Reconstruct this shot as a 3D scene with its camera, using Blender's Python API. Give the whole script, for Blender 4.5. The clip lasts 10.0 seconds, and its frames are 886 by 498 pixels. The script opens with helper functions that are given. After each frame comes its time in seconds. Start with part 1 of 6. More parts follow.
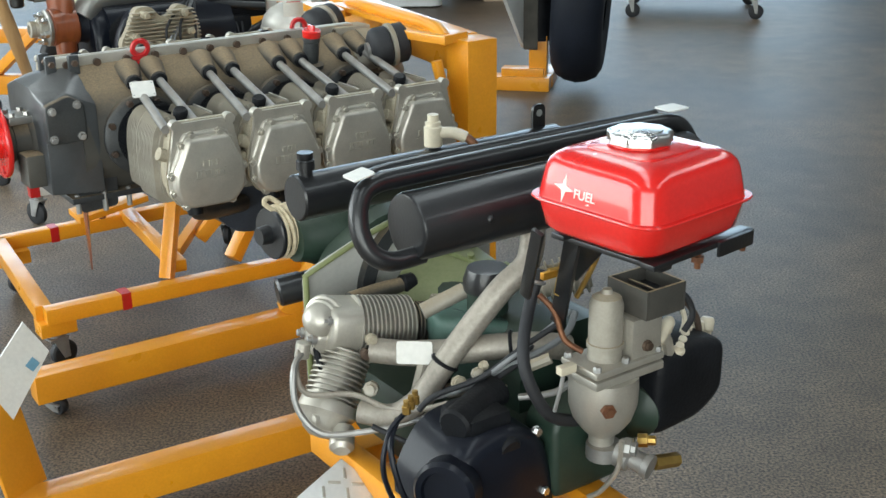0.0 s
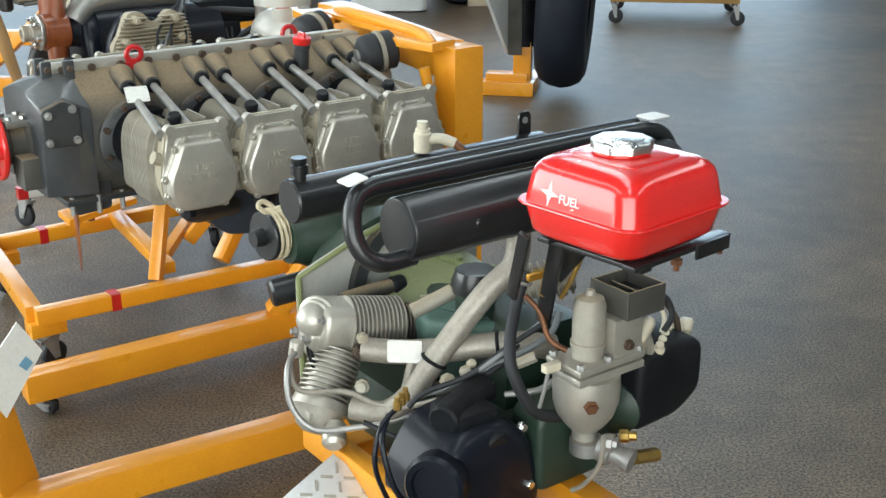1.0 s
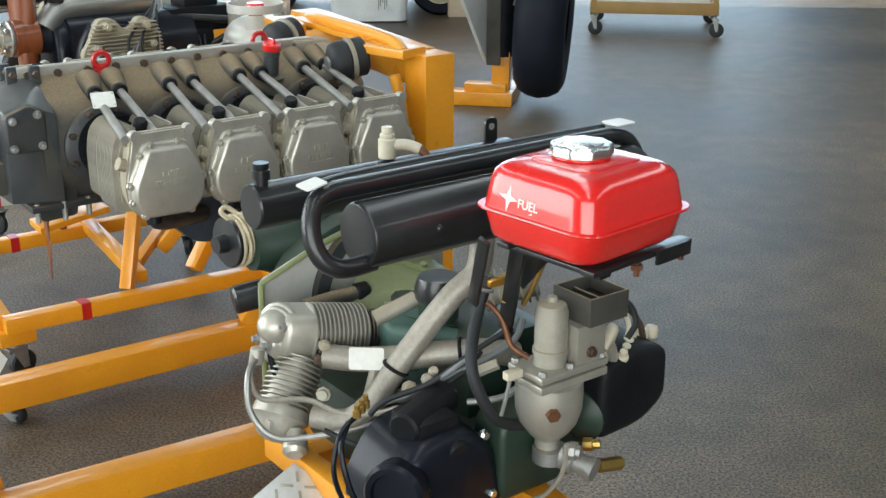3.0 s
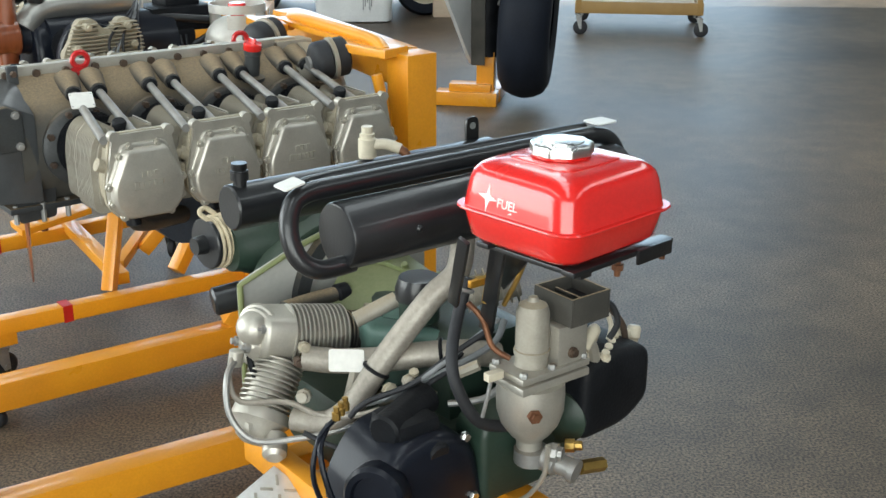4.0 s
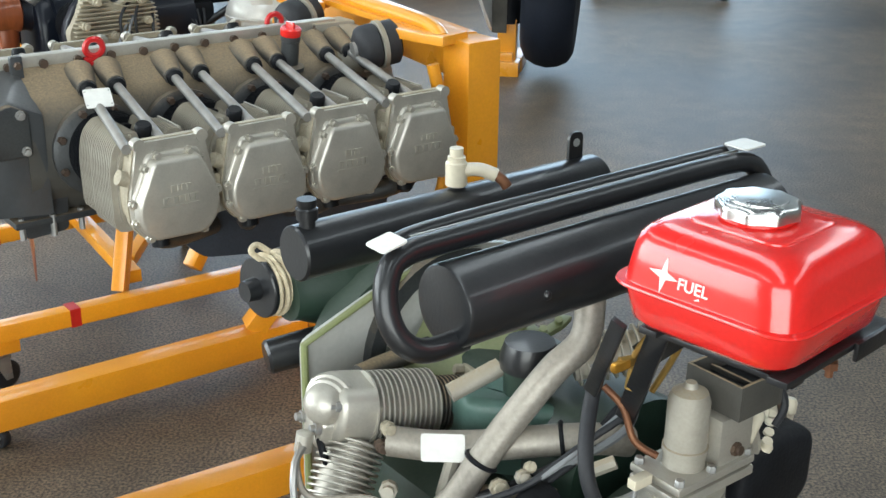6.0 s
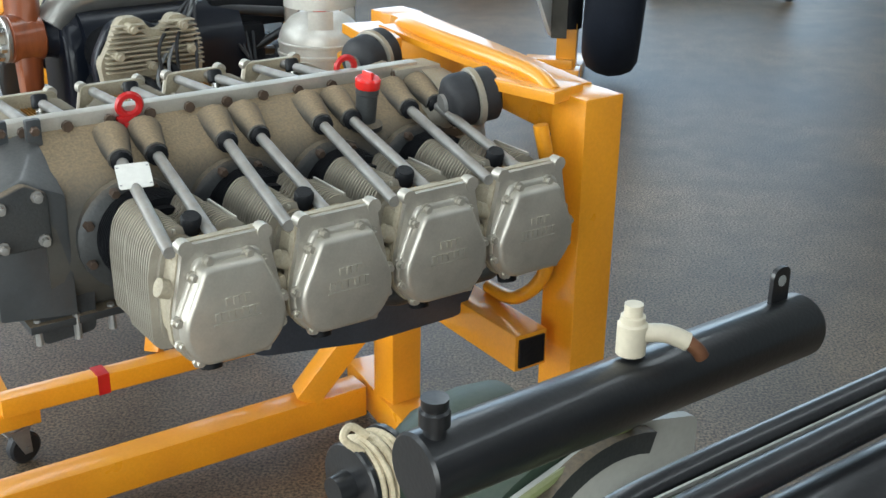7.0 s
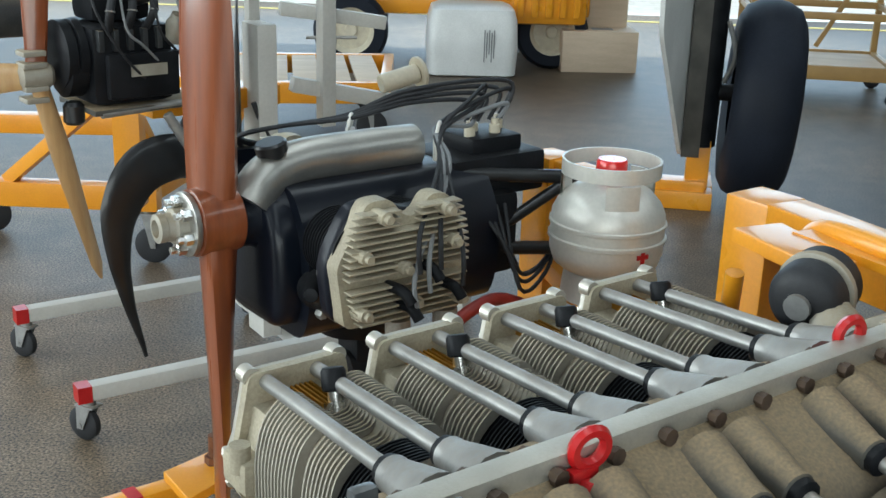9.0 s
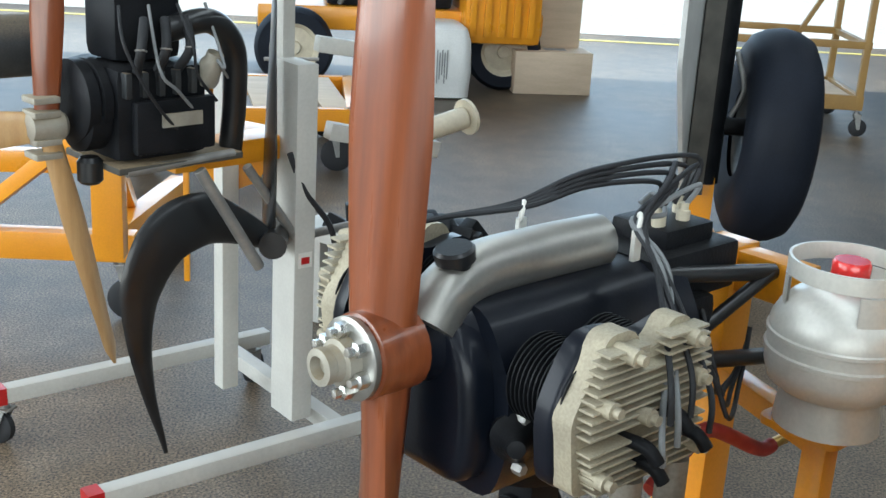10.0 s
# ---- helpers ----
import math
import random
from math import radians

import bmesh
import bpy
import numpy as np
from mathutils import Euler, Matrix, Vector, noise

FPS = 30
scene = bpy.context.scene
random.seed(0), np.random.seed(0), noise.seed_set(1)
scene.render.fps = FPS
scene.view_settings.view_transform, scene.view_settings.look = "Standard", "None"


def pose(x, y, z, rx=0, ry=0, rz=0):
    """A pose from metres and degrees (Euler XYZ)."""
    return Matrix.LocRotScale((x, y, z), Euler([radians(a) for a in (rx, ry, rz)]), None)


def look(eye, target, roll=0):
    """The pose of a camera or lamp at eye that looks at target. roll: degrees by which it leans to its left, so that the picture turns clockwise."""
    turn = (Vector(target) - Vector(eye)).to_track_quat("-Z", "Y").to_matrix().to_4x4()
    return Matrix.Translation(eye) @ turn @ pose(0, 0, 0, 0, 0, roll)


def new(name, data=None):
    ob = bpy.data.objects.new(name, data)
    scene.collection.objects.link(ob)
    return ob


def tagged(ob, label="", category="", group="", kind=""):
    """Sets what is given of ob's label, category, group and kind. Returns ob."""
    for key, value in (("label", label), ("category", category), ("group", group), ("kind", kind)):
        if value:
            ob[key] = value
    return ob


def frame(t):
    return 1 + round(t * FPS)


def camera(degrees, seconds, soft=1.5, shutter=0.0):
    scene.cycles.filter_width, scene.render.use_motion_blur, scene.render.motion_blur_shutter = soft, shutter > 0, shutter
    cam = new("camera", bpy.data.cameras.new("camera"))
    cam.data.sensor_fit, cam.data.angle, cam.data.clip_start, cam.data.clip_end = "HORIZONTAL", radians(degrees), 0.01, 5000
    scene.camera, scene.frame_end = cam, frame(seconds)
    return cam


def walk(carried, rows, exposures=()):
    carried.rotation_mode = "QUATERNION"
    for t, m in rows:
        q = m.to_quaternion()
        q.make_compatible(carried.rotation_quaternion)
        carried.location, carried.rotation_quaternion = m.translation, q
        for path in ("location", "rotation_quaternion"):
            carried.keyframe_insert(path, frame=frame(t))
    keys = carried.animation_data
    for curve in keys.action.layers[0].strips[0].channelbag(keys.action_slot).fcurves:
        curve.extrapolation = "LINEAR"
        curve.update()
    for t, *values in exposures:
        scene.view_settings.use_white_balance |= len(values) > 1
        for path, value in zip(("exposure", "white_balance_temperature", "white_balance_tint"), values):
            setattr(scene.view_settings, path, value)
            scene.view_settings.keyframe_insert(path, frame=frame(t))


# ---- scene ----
cam = camera(41.4, 10.0)
PATH = [
    (0, (0.202, -0.142, 1.582), (0.057, 1.729, 0.892), -0.7),
    (0.5, (0.199, -0.182, 1.596), (0.068, 1.693, 0.913), -0.3),
    (1, (0.197, -0.2, 1.602), (0.081, 1.675, 0.917), -0.2),
    (1.5, (0.201, -0.199, 1.599), (0.095, 1.678, 0.918), 0.1),
    (2, (0.208, -0.198, 1.598), (0.108, 1.682, 0.922), 0.2),
    (2.5, (0.218, -0.193, 1.594), (0.122, 1.689, 0.925), 0.2),
    (4, (0.234, -0.171, 1.584), (0.169, 1.714, 0.918), 0.2),
    (4.5, (0.237, -0.162, 1.589), (0.178, 1.722, 0.919), 0.2),
    (5, (0.227, -0.114, 1.583), (0.169, 1.767, 0.908), 0.3),
    (5.2, (0.213, -0.079, 1.581), (0.155, 1.8, 0.897), 0.3),
    (6.3, (0.021, 0.304, 1.585), (-0.024, 2.161, 0.843), 1.0),
    (6.5, (-0.009, 0.396, 1.575), (-0.059, 2.256, 0.84), 1.6),
    (7, (-0.072, 0.64, 1.605), (-0.171, 2.487, 0.845), 0.9),
    (7.5, (-0.172, 0.838, 1.596), (-0.342, 2.696, 0.877), 1.0),
    (8, (-0.366, 1.013, 1.593), (-0.544, 2.893, 0.936), 0.9),
    (8.5, (-0.536, 1.167, 1.595), (-0.69, 3.056, 0.954), 1.3),
    (9, (-0.746, 1.473, 1.587), (-0.823, 3.368, 0.951), 1.8),
    (9.5, (-0.947, 1.714, 1.57), (-0.926, 3.614, 0.945), 2.3),
    (10, (-1.211, 1.93, 1.588), (-1.1, 3.829, 0.972), 3.4),
]
EXPOSURES = [(0.0, -0.08, 6050, 2), (0.5, -0.10, 6050, 2), (1.0, 0.10, 6050, 2), (1.5, 0.0, 6050, 2), (2.0, -0.20, 6050, 2), (2.5, -0.14, 6050, 2), (4.5, 0.02, 6100, 3), (5.2, 0.04, 6100, 3), (6.5, 0.18, 5900, 3), (7.0, 0.04, 5950, 3), (7.5, -0.18, 5850, 2), (8.0, -0.38, 5750, 0), (9.0, -0.26, 5850, 0), (9.5, -0.24, 5750, 1), (10.0, 0.0, 5800, 2)]
walk(cam, [(t, look(eye, target, roll)) for t, eye, target, roll in PATH], EXPOSURES)

# ---------------------------------------------------------------- world, sun, light
world = bpy.data.worlds.new("world")
scene.world = world
world.use_nodes = True
wn = world.node_tree
sky = wn.nodes.new("ShaderNodeTexSky")
sky.sky_type = "NISHITA"
sky.sun_disc = False
sky.sun_elevation, sky.sun_rotation = radians(52), radians(200)
wn.nodes["Background"].inputs[1].default_value = 0.12
wn.links.new(sky.outputs[0], wn.nodes["Background"].inputs[0])
sun = new("sun", bpy.data.lights.new("sun", "SUN"))
sun.data.energy, sun.data.angle, sun.data.color = 5.0, radians(0.5), (1.0, 0.96, 0.9)
sun.matrix_world = look((-4, 30, 30), (3.6, 14, 0))


def sky_or_fill(name, eye, target, sx, sy, watts, color):
    """An area lamp: sky light at the door, or added fill elsewhere."""
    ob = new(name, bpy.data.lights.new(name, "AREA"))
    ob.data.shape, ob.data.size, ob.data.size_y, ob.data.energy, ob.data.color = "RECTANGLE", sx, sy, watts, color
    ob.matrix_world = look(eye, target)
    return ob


sky_or_fill("door_daylight", (-2.4, 14.3, 2.9), (-1.6, 0, 0.6), 12.5, 5.0, 620, (0.70, 0.85, 1.0))
# Side, back and roof lamps are added fill; no such openings are known.
sky_or_fill("side_daylight", (-8.85, 1.5, 2.9), (0, 1.5, 0.8), 9.0, 4.6, 860, (1.0, 0.98, 0.94))
sky_or_fill("back_daylight", (-0.8, -6.85, 2.6), (-0.2, 3, 0.9), 9.4, 4.4, 660, (1.0, 0.95, 0.87))
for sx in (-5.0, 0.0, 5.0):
    sky_or_fill("rooflight_daylight", (sx, 3.5, 5.92), (sx, 3.5001, 0), 1.1, 15.0, 200, (0.97, 0.99, 1.0))


# ---------------------------------------------------------------- materials
def mat(name, c1, c2=None, rough=0.5, metal=0.0, scale=8.0, bump=0.0, fine=120.0, dust=None, dust_amount=0.6, coat=0.0, spec=0.5, streak=None):
    m = bpy.data.materials.new(name)
    m.use_nodes = True
    nt = m.node_tree
    b = nt.nodes["Principled BSDF"]
    N, L = nt.nodes.new, nt.links.new
    tc = N("ShaderNodeTexCoord")
    n1, n2 = N("ShaderNodeTexNoise"), N("ShaderNodeTexNoise")
    n1.inputs["Scale"].default_value, n1.inputs["Detail"].default_value = scale, 4
    n2.inputs["Scale"].default_value, n2.inputs["Detail"].default_value = fine, 3
    src = tc.outputs["Object"]
    if streak:
        mp = N("ShaderNodeMapping")
        mp.inputs["Scale"].default_value = streak
        L(src, mp.inputs["Vector"])
        src = mp.outputs["Vector"]
    L(src, n1.inputs["Vector"]), L(src, n2.inputs["Vector"])
    c2 = c2 or tuple(v * 0.75 for v in c1)
    ramp = N("ShaderNodeMapRange")
    ramp.inputs["From Min"].default_value, ramp.inputs["From Max"].default_value = 0.35, 0.65
    L(n1.outputs["Fac"], ramp.inputs["Value"])
    mx = N("ShaderNodeMix")
    mx.data_type = "RGBA"
    mx.inputs["A"].default_value, mx.inputs["B"].default_value = (*c1, 1), (*c2, 1)
    L(ramp.outputs[0], mx.inputs["Factor"])
    col = mx.outputs["Result"]
    m2 = N("ShaderNodeMix")
    m2.data_type, m2.blend_type = "RGBA", "MULTIPLY"
    m2.inputs["Factor"].default_value = 0.38 if bump >= 0.15 else 0.14
    gr = N("ShaderNodeMapRange")
    gr.inputs["From Min"].default_value, gr.inputs["From Max"].default_value = 0.3, 0.7
    gr.inputs["To Min"].default_value, gr.inputs["To Max"].default_value = 0.55, 1.15
    L(n2.outputs["Fac"], gr.inputs["Value"])
    L(col, m2.inputs["A"]), L(gr.outputs[0], m2.inputs["B"])
    col = m2.outputs["Result"]
    rr = N("ShaderNodeMapRange")
    rr.inputs["To Min"].default_value, rr.inputs["To Max"].default_value = max(0.03, rough - 0.1), min(1, rough + 0.12)
    L(n1.outputs["Fac"], rr.inputs["Value"])
    rough_out = rr.outputs[0]
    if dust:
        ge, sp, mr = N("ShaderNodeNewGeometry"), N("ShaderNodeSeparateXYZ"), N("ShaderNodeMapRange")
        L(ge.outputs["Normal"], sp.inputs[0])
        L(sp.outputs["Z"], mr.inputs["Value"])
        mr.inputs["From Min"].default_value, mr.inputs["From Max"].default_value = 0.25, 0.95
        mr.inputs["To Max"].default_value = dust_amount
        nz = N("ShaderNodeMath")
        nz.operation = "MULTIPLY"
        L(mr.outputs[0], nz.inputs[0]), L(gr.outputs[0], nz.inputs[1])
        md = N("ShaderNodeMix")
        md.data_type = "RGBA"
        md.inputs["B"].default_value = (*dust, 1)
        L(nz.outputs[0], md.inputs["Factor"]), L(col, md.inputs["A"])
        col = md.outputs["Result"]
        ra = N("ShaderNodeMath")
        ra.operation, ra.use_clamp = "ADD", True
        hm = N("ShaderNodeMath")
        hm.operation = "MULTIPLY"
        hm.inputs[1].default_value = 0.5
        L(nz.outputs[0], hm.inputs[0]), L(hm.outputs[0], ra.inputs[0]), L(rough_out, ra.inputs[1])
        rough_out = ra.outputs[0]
    L(col, b.inputs["Base Color"])
    L(rough_out, b.inputs["Roughness"])
    b.inputs["Metallic"].default_value = metal
    b.inputs["Coat Weight"].default_value = coat
    b.inputs["Coat Roughness"].default_value = 0.08
    b.inputs["Specular IOR Level"].default_value = spec
    if bump:
        bp = N("ShaderNodeBump")
        bp.inputs["Strength"].default_value = bump
        bp.inputs["Distance"].default_value = 0.002
        L(n2.outputs["Fac"], bp.inputs["Height"])
        L(bp.outputs[0], b.inputs["Normal"])
    return m


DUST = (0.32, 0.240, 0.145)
M_ORANGE = mat("orange_paint", (0.80, 0.335, 0.014), (0.73, 0.29, 0.012), 0.3, 0, 5, 0.05, 160, dust=(0.45, 0.27, 0.10), dust_amount=0.12, coat=0.4)
M_RED = mat("red_paint", (0.74, 0.020, 0.016), (0.68, 0.017, 0.014), 0.24, 0, 6, 0.02, 200, coat=0.8)
M_REDDULL = mat("red_lacquer", (0.50, 0.012, 0.014), (0.42, 0.01, 0.012), 0.35, 0, 20, 0.05, coat=0.3)
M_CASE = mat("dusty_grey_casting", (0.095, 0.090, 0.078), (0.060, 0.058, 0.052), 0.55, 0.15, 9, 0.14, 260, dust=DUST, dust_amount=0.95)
M_CASEDARK = mat("dark_grey_casting", (0.060, 0.064, 0.066), (0.035, 0.038, 0.042), 0.45, 0.3, 10, 0.25, 240, dust=DUST, dust_amount=0.5)
M_NOSE = mat("blue_grey_enamel", (0.070, 0.076, 0.082), (0.048, 0.053, 0.058), 0.32, 0.15, 12, 0.12, 220, dust=(0.20, 0.19, 0.17), dust_amount=0.35, coat=0.3)
M_ALU = mat("aluminium_casting", (0.60, 0.575, 0.51), (0.47, 0.45, 0.40), 0.38, 0.65, 14, 0.14, 320, dust=(0.40, 0.36, 0.28), dust_amount=0.4)
M_ALUDUSTY = mat("dusty_aluminium", (0.43, 0.405, 0.345), (0.32, 0.295, 0.245), 0.6, 0.4, 16, 0.14, 280, dust=(0.40, 0.33, 0.22), dust_amount=0.75)
M_CREAMCAST = mat("cream_dusty_casting", (0.46, 0.41, 0.30), (0.36, 0.32, 0.24), 0.65, 0.15, 18, 0.3, 260)
M_EXH = mat("dull_exhaust_metal", (0.40, 0.37, 0.32), (0.29, 0.265, 0.23), 0.5, 0.45, 14, 0.15, 180, dust=(0.42, 0.36, 0.27), dust_amount=0.35)
M_CHEQ = mat("pale_aluminium_sheet", (0.74, 0.74, 0.72), (0.66, 0.66, 0.64), 0.4, 0.25, 10, 0.05)
M_STEEL = mat("bare_steel_tube", (0.40, 0.40, 0.39), (0.29, 0.29, 0.285), 0.42, 0.65, 18, 0.1, 200, dust=DUST, dust_amount=0.35)
M_CHROME = mat("bright_metal", (0.82, 0.82, 0.80), (0.7, 0.7, 0.68), 0.27, 1.0, 20, 0.03)
M_SILVER = mat("silver_paint", (0.47, 0.46, 0.43), (0.37, 0.365, 0.345), 0.3, 0.8, 9, 0.05, 150, dust=(0.42, 0.38, 0.30), dust_amount=0.3)
M_BOTTLE = mat("pale_silver_paint", (0.70, 0.685, 0.63), (0.62, 0.60, 0.55), 0.36, 0.3, 9, 0.05, 150)
M_SUMP = mat("dark_blue_grey_casting", (0.050, 0.060, 0.080), (0.036, 0.044, 0.060), 0.45, 0.1, 10, 0.2, 240)
M_BLACK = mat("black_enamel", (0.007, 0.008, 0.010), (0.013, 0.014, 0.016), 0.36, 0, 12, 0.12, 220, dust=(0.12, 0.11, 0.10), dust_amount=0.06, coat=0.3)
M_BLACKMATT = mat("matt_black_casting", (0.007, 0.008, 0.010), (0.013, 0.014, 0.017), 0.45, 0, 14, 0.3, 200, dust=(0.07, 0.062, 0.05), dust_amount=0.08, spec=0.16)
M_RUBBER = mat("black_rubber", (0.013, 0.014, 0.017), (0.02, 0.021, 0.025), 0.6, 0, 10, 0.25, 140)
M_TYRE = mat("tyre_rubber", (0.009, 0.012, 0.020), (0.014, 0.018, 0.029), 0.6, 0, 4, 0.2, 90, spec=0.2)
M_NAVY = mat("navy_enamel", (0.004, 0.006, 0.011), (0.008, 0.010, 0.017), 0.32, 0, 9, 0.12, 180, dust=(0.06, 0.055, 0.05), dust_amount=0.06, coat=0.1, spec=0.22)
M_GREEN = mat("sage_green_paint", (0.24, 0.27, 0.115), (0.17, 0.20, 0.085), 0.42, 0, 10, 0.12, 180, dust=(0.30, 0.29, 0.18), dust_amount=0.35)
M_TEAL = mat("pale_teal_paint", (0.13, 0.22, 0.19), (0.09, 0.16, 0.13), 0.4, 0, 10, 0.12, 180)
M_GREENDARK = mat("dark_green_paint", (0.024, 0.046, 0.032), (0.015, 0.030, 0.022), 0.42, 0, 10, 0.12, 180, dust=(0.14, 0.14, 0.10), dust_amount=0.22)
M_GREYSHEET = mat("grey_green_sheet", (0.50, 0.50, 0.47), (0.42, 0.42, 0.39), 0.4, 0.1, 6, 0.08, 150)
M_GREY = mat("grey_enamel", (0.30, 0.31, 0.30), (0.24, 0.25, 0.245), 0.5, 0, 5, 0.1, 150)
M_CREAM = mat("cream_plastic", (0.66, 0.60, 0.46), (0.58, 0.52, 0.40), 0.45, 0, 20, 0.05)
M_ROPE = mat("cream_rope", (0.66, 0.57, 0.40), (0.5, 0.42, 0.28), 0.85, 0, 60, 0.5, 300)
M_PAPER = mat("white_card", (0.78, 0.77, 0.72), (0.72, 0.71, 0.67), 0.5, 0, 12, 0.03)
M_WHITE = mat("white_paint", (0.76, 0.77, 0.76), (0.66, 0.67, 0.66), 0.4, 0, 4, 0.06, 90)
M_OFFWHITE = mat("off_white_paint", (0.58, 0.57, 0.53), (0.50, 0.49, 0.46), 0.45, 0, 5, 0.06, 110, dust=(0.4, 0.36, 0.3), dust_amount=0.3)
M_INK = mat("grey_print", (0.25, 0.26, 0.27), None, 0.6)
M_BLUE = mat("pale_blue_print", (0.22, 0.45, 0.62), None, 0.5)
M_COPPER = mat("rusty_fitting", (0.22, 0.10, 0.05), (0.15, 0.065, 0.035), 0.55, 0.6, 40, 0.3)
M_RUSTSTEEL = mat("dull_rusty_steel", (0.13, 0.09, 0.065), (0.09, 0.065, 0.05), 0.5, 0.5, 40, 0.2)
M_BRASS = mat("brass_fitting", (0.55, 0.36, 0.10), (0.42, 0.27, 0.08), 0.35, 0.9, 40, 0.1)
# Gold for the lit fins by the plugs and for the tap lever.
M_GOLD = mat("golden_anodised", (0.75, 0.40, 0.06), (0.6, 0.3, 0.04), 0.35, 0.8, 40, 0.1)
M_GLOSSWOOD = mat("varnished_mahogany", (0.25, 0.070, 0.024), (0.17, 0.044, 0.015), 0.3, 0, 6, 0.08, 60, coat=0.5, streak=(9, 9, 0.5))
M_PALEWOOD = mat("pale_lacquered_wood", (0.58, 0.37, 0.17), (0.50, 0.30, 0.13), 0.35, 0, 6, 0.08, 60, coat=0.3, streak=(9, 9, 0.5))
M_PLY = mat("raw_plywood", (0.62, 0.50, 0.37), (0.54, 0.43, 0.31), 0.7, 0, 3, 0.1, 40, streak=(1, 6, 6))
M_REDHOSE = mat("red_rubber_hose", (0.36, 0.03, 0.02), (0.28, 0.025, 0.02), 0.5, 0, 30, 0.1)
M_WALL = mat("painted_sheet_wall", (0.20, 0.205, 0.205), (0.15, 0.16, 0.16), 0.6, 0, 1.5, 0.1, 20)
M_ROOF = mat("roof_sheet", (0.10, 0.105, 0.11), (0.08, 0.085, 0.09), 0.6, 0, 1.5, 0.1, 20)
M_GRASS = mat("sunlit_apron", (0.80, 0.79, 0.74), (0.72, 0.72, 0.67), 0.85, 0, 0.4, 0.2, 8)


def floor_material():
    m = bpy.data.materials.new("worn_asphalt_floor")
    m.use_nodes = True
    nt = m.node_tree
    b, N, L = nt.nodes["Principled BSDF"], nt.nodes.new, nt.links.new
    tc = N("ShaderNodeTexCoord")
    big, mid, tiny, vor = N("ShaderNodeTexNoise"), N("ShaderNodeTexNoise"), N("ShaderNodeTexNoise"), N("ShaderNodeTexVoronoi")
    for n, s, d in ((big, 0.55, 5), (mid, 7, 5), (tiny, 130, 5)):
        n.inputs["Scale"].default_value, n.inputs["Detail"].default_value = s, d
        L(tc.outputs["Object"], n.inputs["Vector"])
    vor.inputs["Scale"].default_value = 110
    L(tc.outputs["Object"], vor.inputs["Vector"])
    r1 = N("ShaderNodeValToRGB")
    r1.color_ramp.elements[0].position, r1.color_ramp.elements[1].position = 0.36, 0.66
    r1.color_ramp.elements[0].color, r1.color_ramp.elements[1].color = (0.060, 0.045, 0.030, 1), (0.165, 0.122, 0.079, 1)
    L(big.outputs["Fac"], r1.inputs["Fac"])
    r2 = N("ShaderNodeMapRange")
    r2.inputs["From Min"].default_value, r2.inputs["From Max"].default_value = 0.3, 0.7
    r2.inputs["To Min"].default_value, r2.inputs["To Max"].default_value = 0.78, 1.18
    L(mid.outputs["Fac"], r2.inputs["Value"])
    r3 = N("ShaderNodeMapRange")
    r3.inputs["From Min"].default_value, r3.inputs["From Max"].default_value = 0.36, 0.66
    r3.inputs["To Min"].default_value, r3.inputs["To Max"].default_value = 0.22, 2.0
    L(tiny.outputs["Fac"], r3.inputs["Value"])
    a, c = N("ShaderNodeMix"), N("ShaderNodeMix")
    for x in (a, c):
        x.data_type, x.blend_type = "RGBA", "MULTIPLY"
        x.inputs["Factor"].default_value = 1
    L(r1.outputs[0], a.inputs["A"]), L(r2.outputs[0], a.inputs["B"])
    L(a.outputs["Result"], c.inputs["A"]), L(r3.outputs[0], c.inputs["B"])
    L(c.outputs["Result"], b.inputs["Base Color"])
    rg = N("ShaderNodeMapRange")
    rg.inputs["To Min"].default_value, rg.inputs["To Max"].default_value = 0.40, 0.60
    L(big.outputs["Fac"], rg.inputs["Value"]), L(rg.outputs[0], b.inputs["Roughness"])
    bp = N("ShaderNodeBump")
    bp.inputs["Strength"].default_value, bp.inputs["Distance"].default_value = 0.20, 0.0016
    L(tiny.outputs["Fac"], bp.inputs["Height"]), L(bp.outputs[0], b.inputs["Normal"])
    return m


M_FLOOR = floor_material()


# ---------------------------------------------------------------- mesh tools
def B():
    return bmesh.new()


def box(bm, x0, x1, y0, y1, z0, z1, bevel=0.0, m=None):
    vs = [bm.verts.new(Vector(p) if m is None else m @ Vector(p)) for p in ((x0, y0, z0), (x1, y0, z0), (x1, y1, z0), (x0, y1, z0), (x0, y0, z1), (x1, y0, z1), (x1, y1, z1), (x0, y1, z1))]
    fs = [bm.faces.new([vs[i] for i in f]) for f in ((3, 2, 1, 0), (4, 5, 6, 7), (0, 1, 5, 4), (1, 2, 6, 5), (2, 3, 7, 6), (3, 0, 4, 7))]
    if bevel:
        es = list({e for f in fs for e in f.edges})
        bmesh.ops.bevel(bm, geom=es, offset=bevel, segments=2, affect="EDGES", profile=0.6)
    return bm


def beam(bm, p, q, w, h, bevel=0.004, up=(0, 0, 1)):
    """A square tube's outside from p to q, w across and h high."""
    p, q = Vector(p), Vector(q)
    d = (q - p).normalized()
    s = d.cross(Vector(up) if abs(d.dot(Vector(up).normalized())) < 0.98 else Vector((0, 1, 0))).normalized()
    u = s.cross(d)
    m = Matrix((s, d, u)).transposed().to_4x4()
    m.translation = p
    return box(bm, -w / 2, w / 2, 0, (q - p).length, -h / 2, h / 2, bevel, m)


def axes(d):
    d = Vector(d).normalized()
    s = d.cross(Vector((0, 0, 1)) if abs(d.z) < 0.95 else Vector((1, 0, 0))).normalized()
    return d, s, d.cross(s)


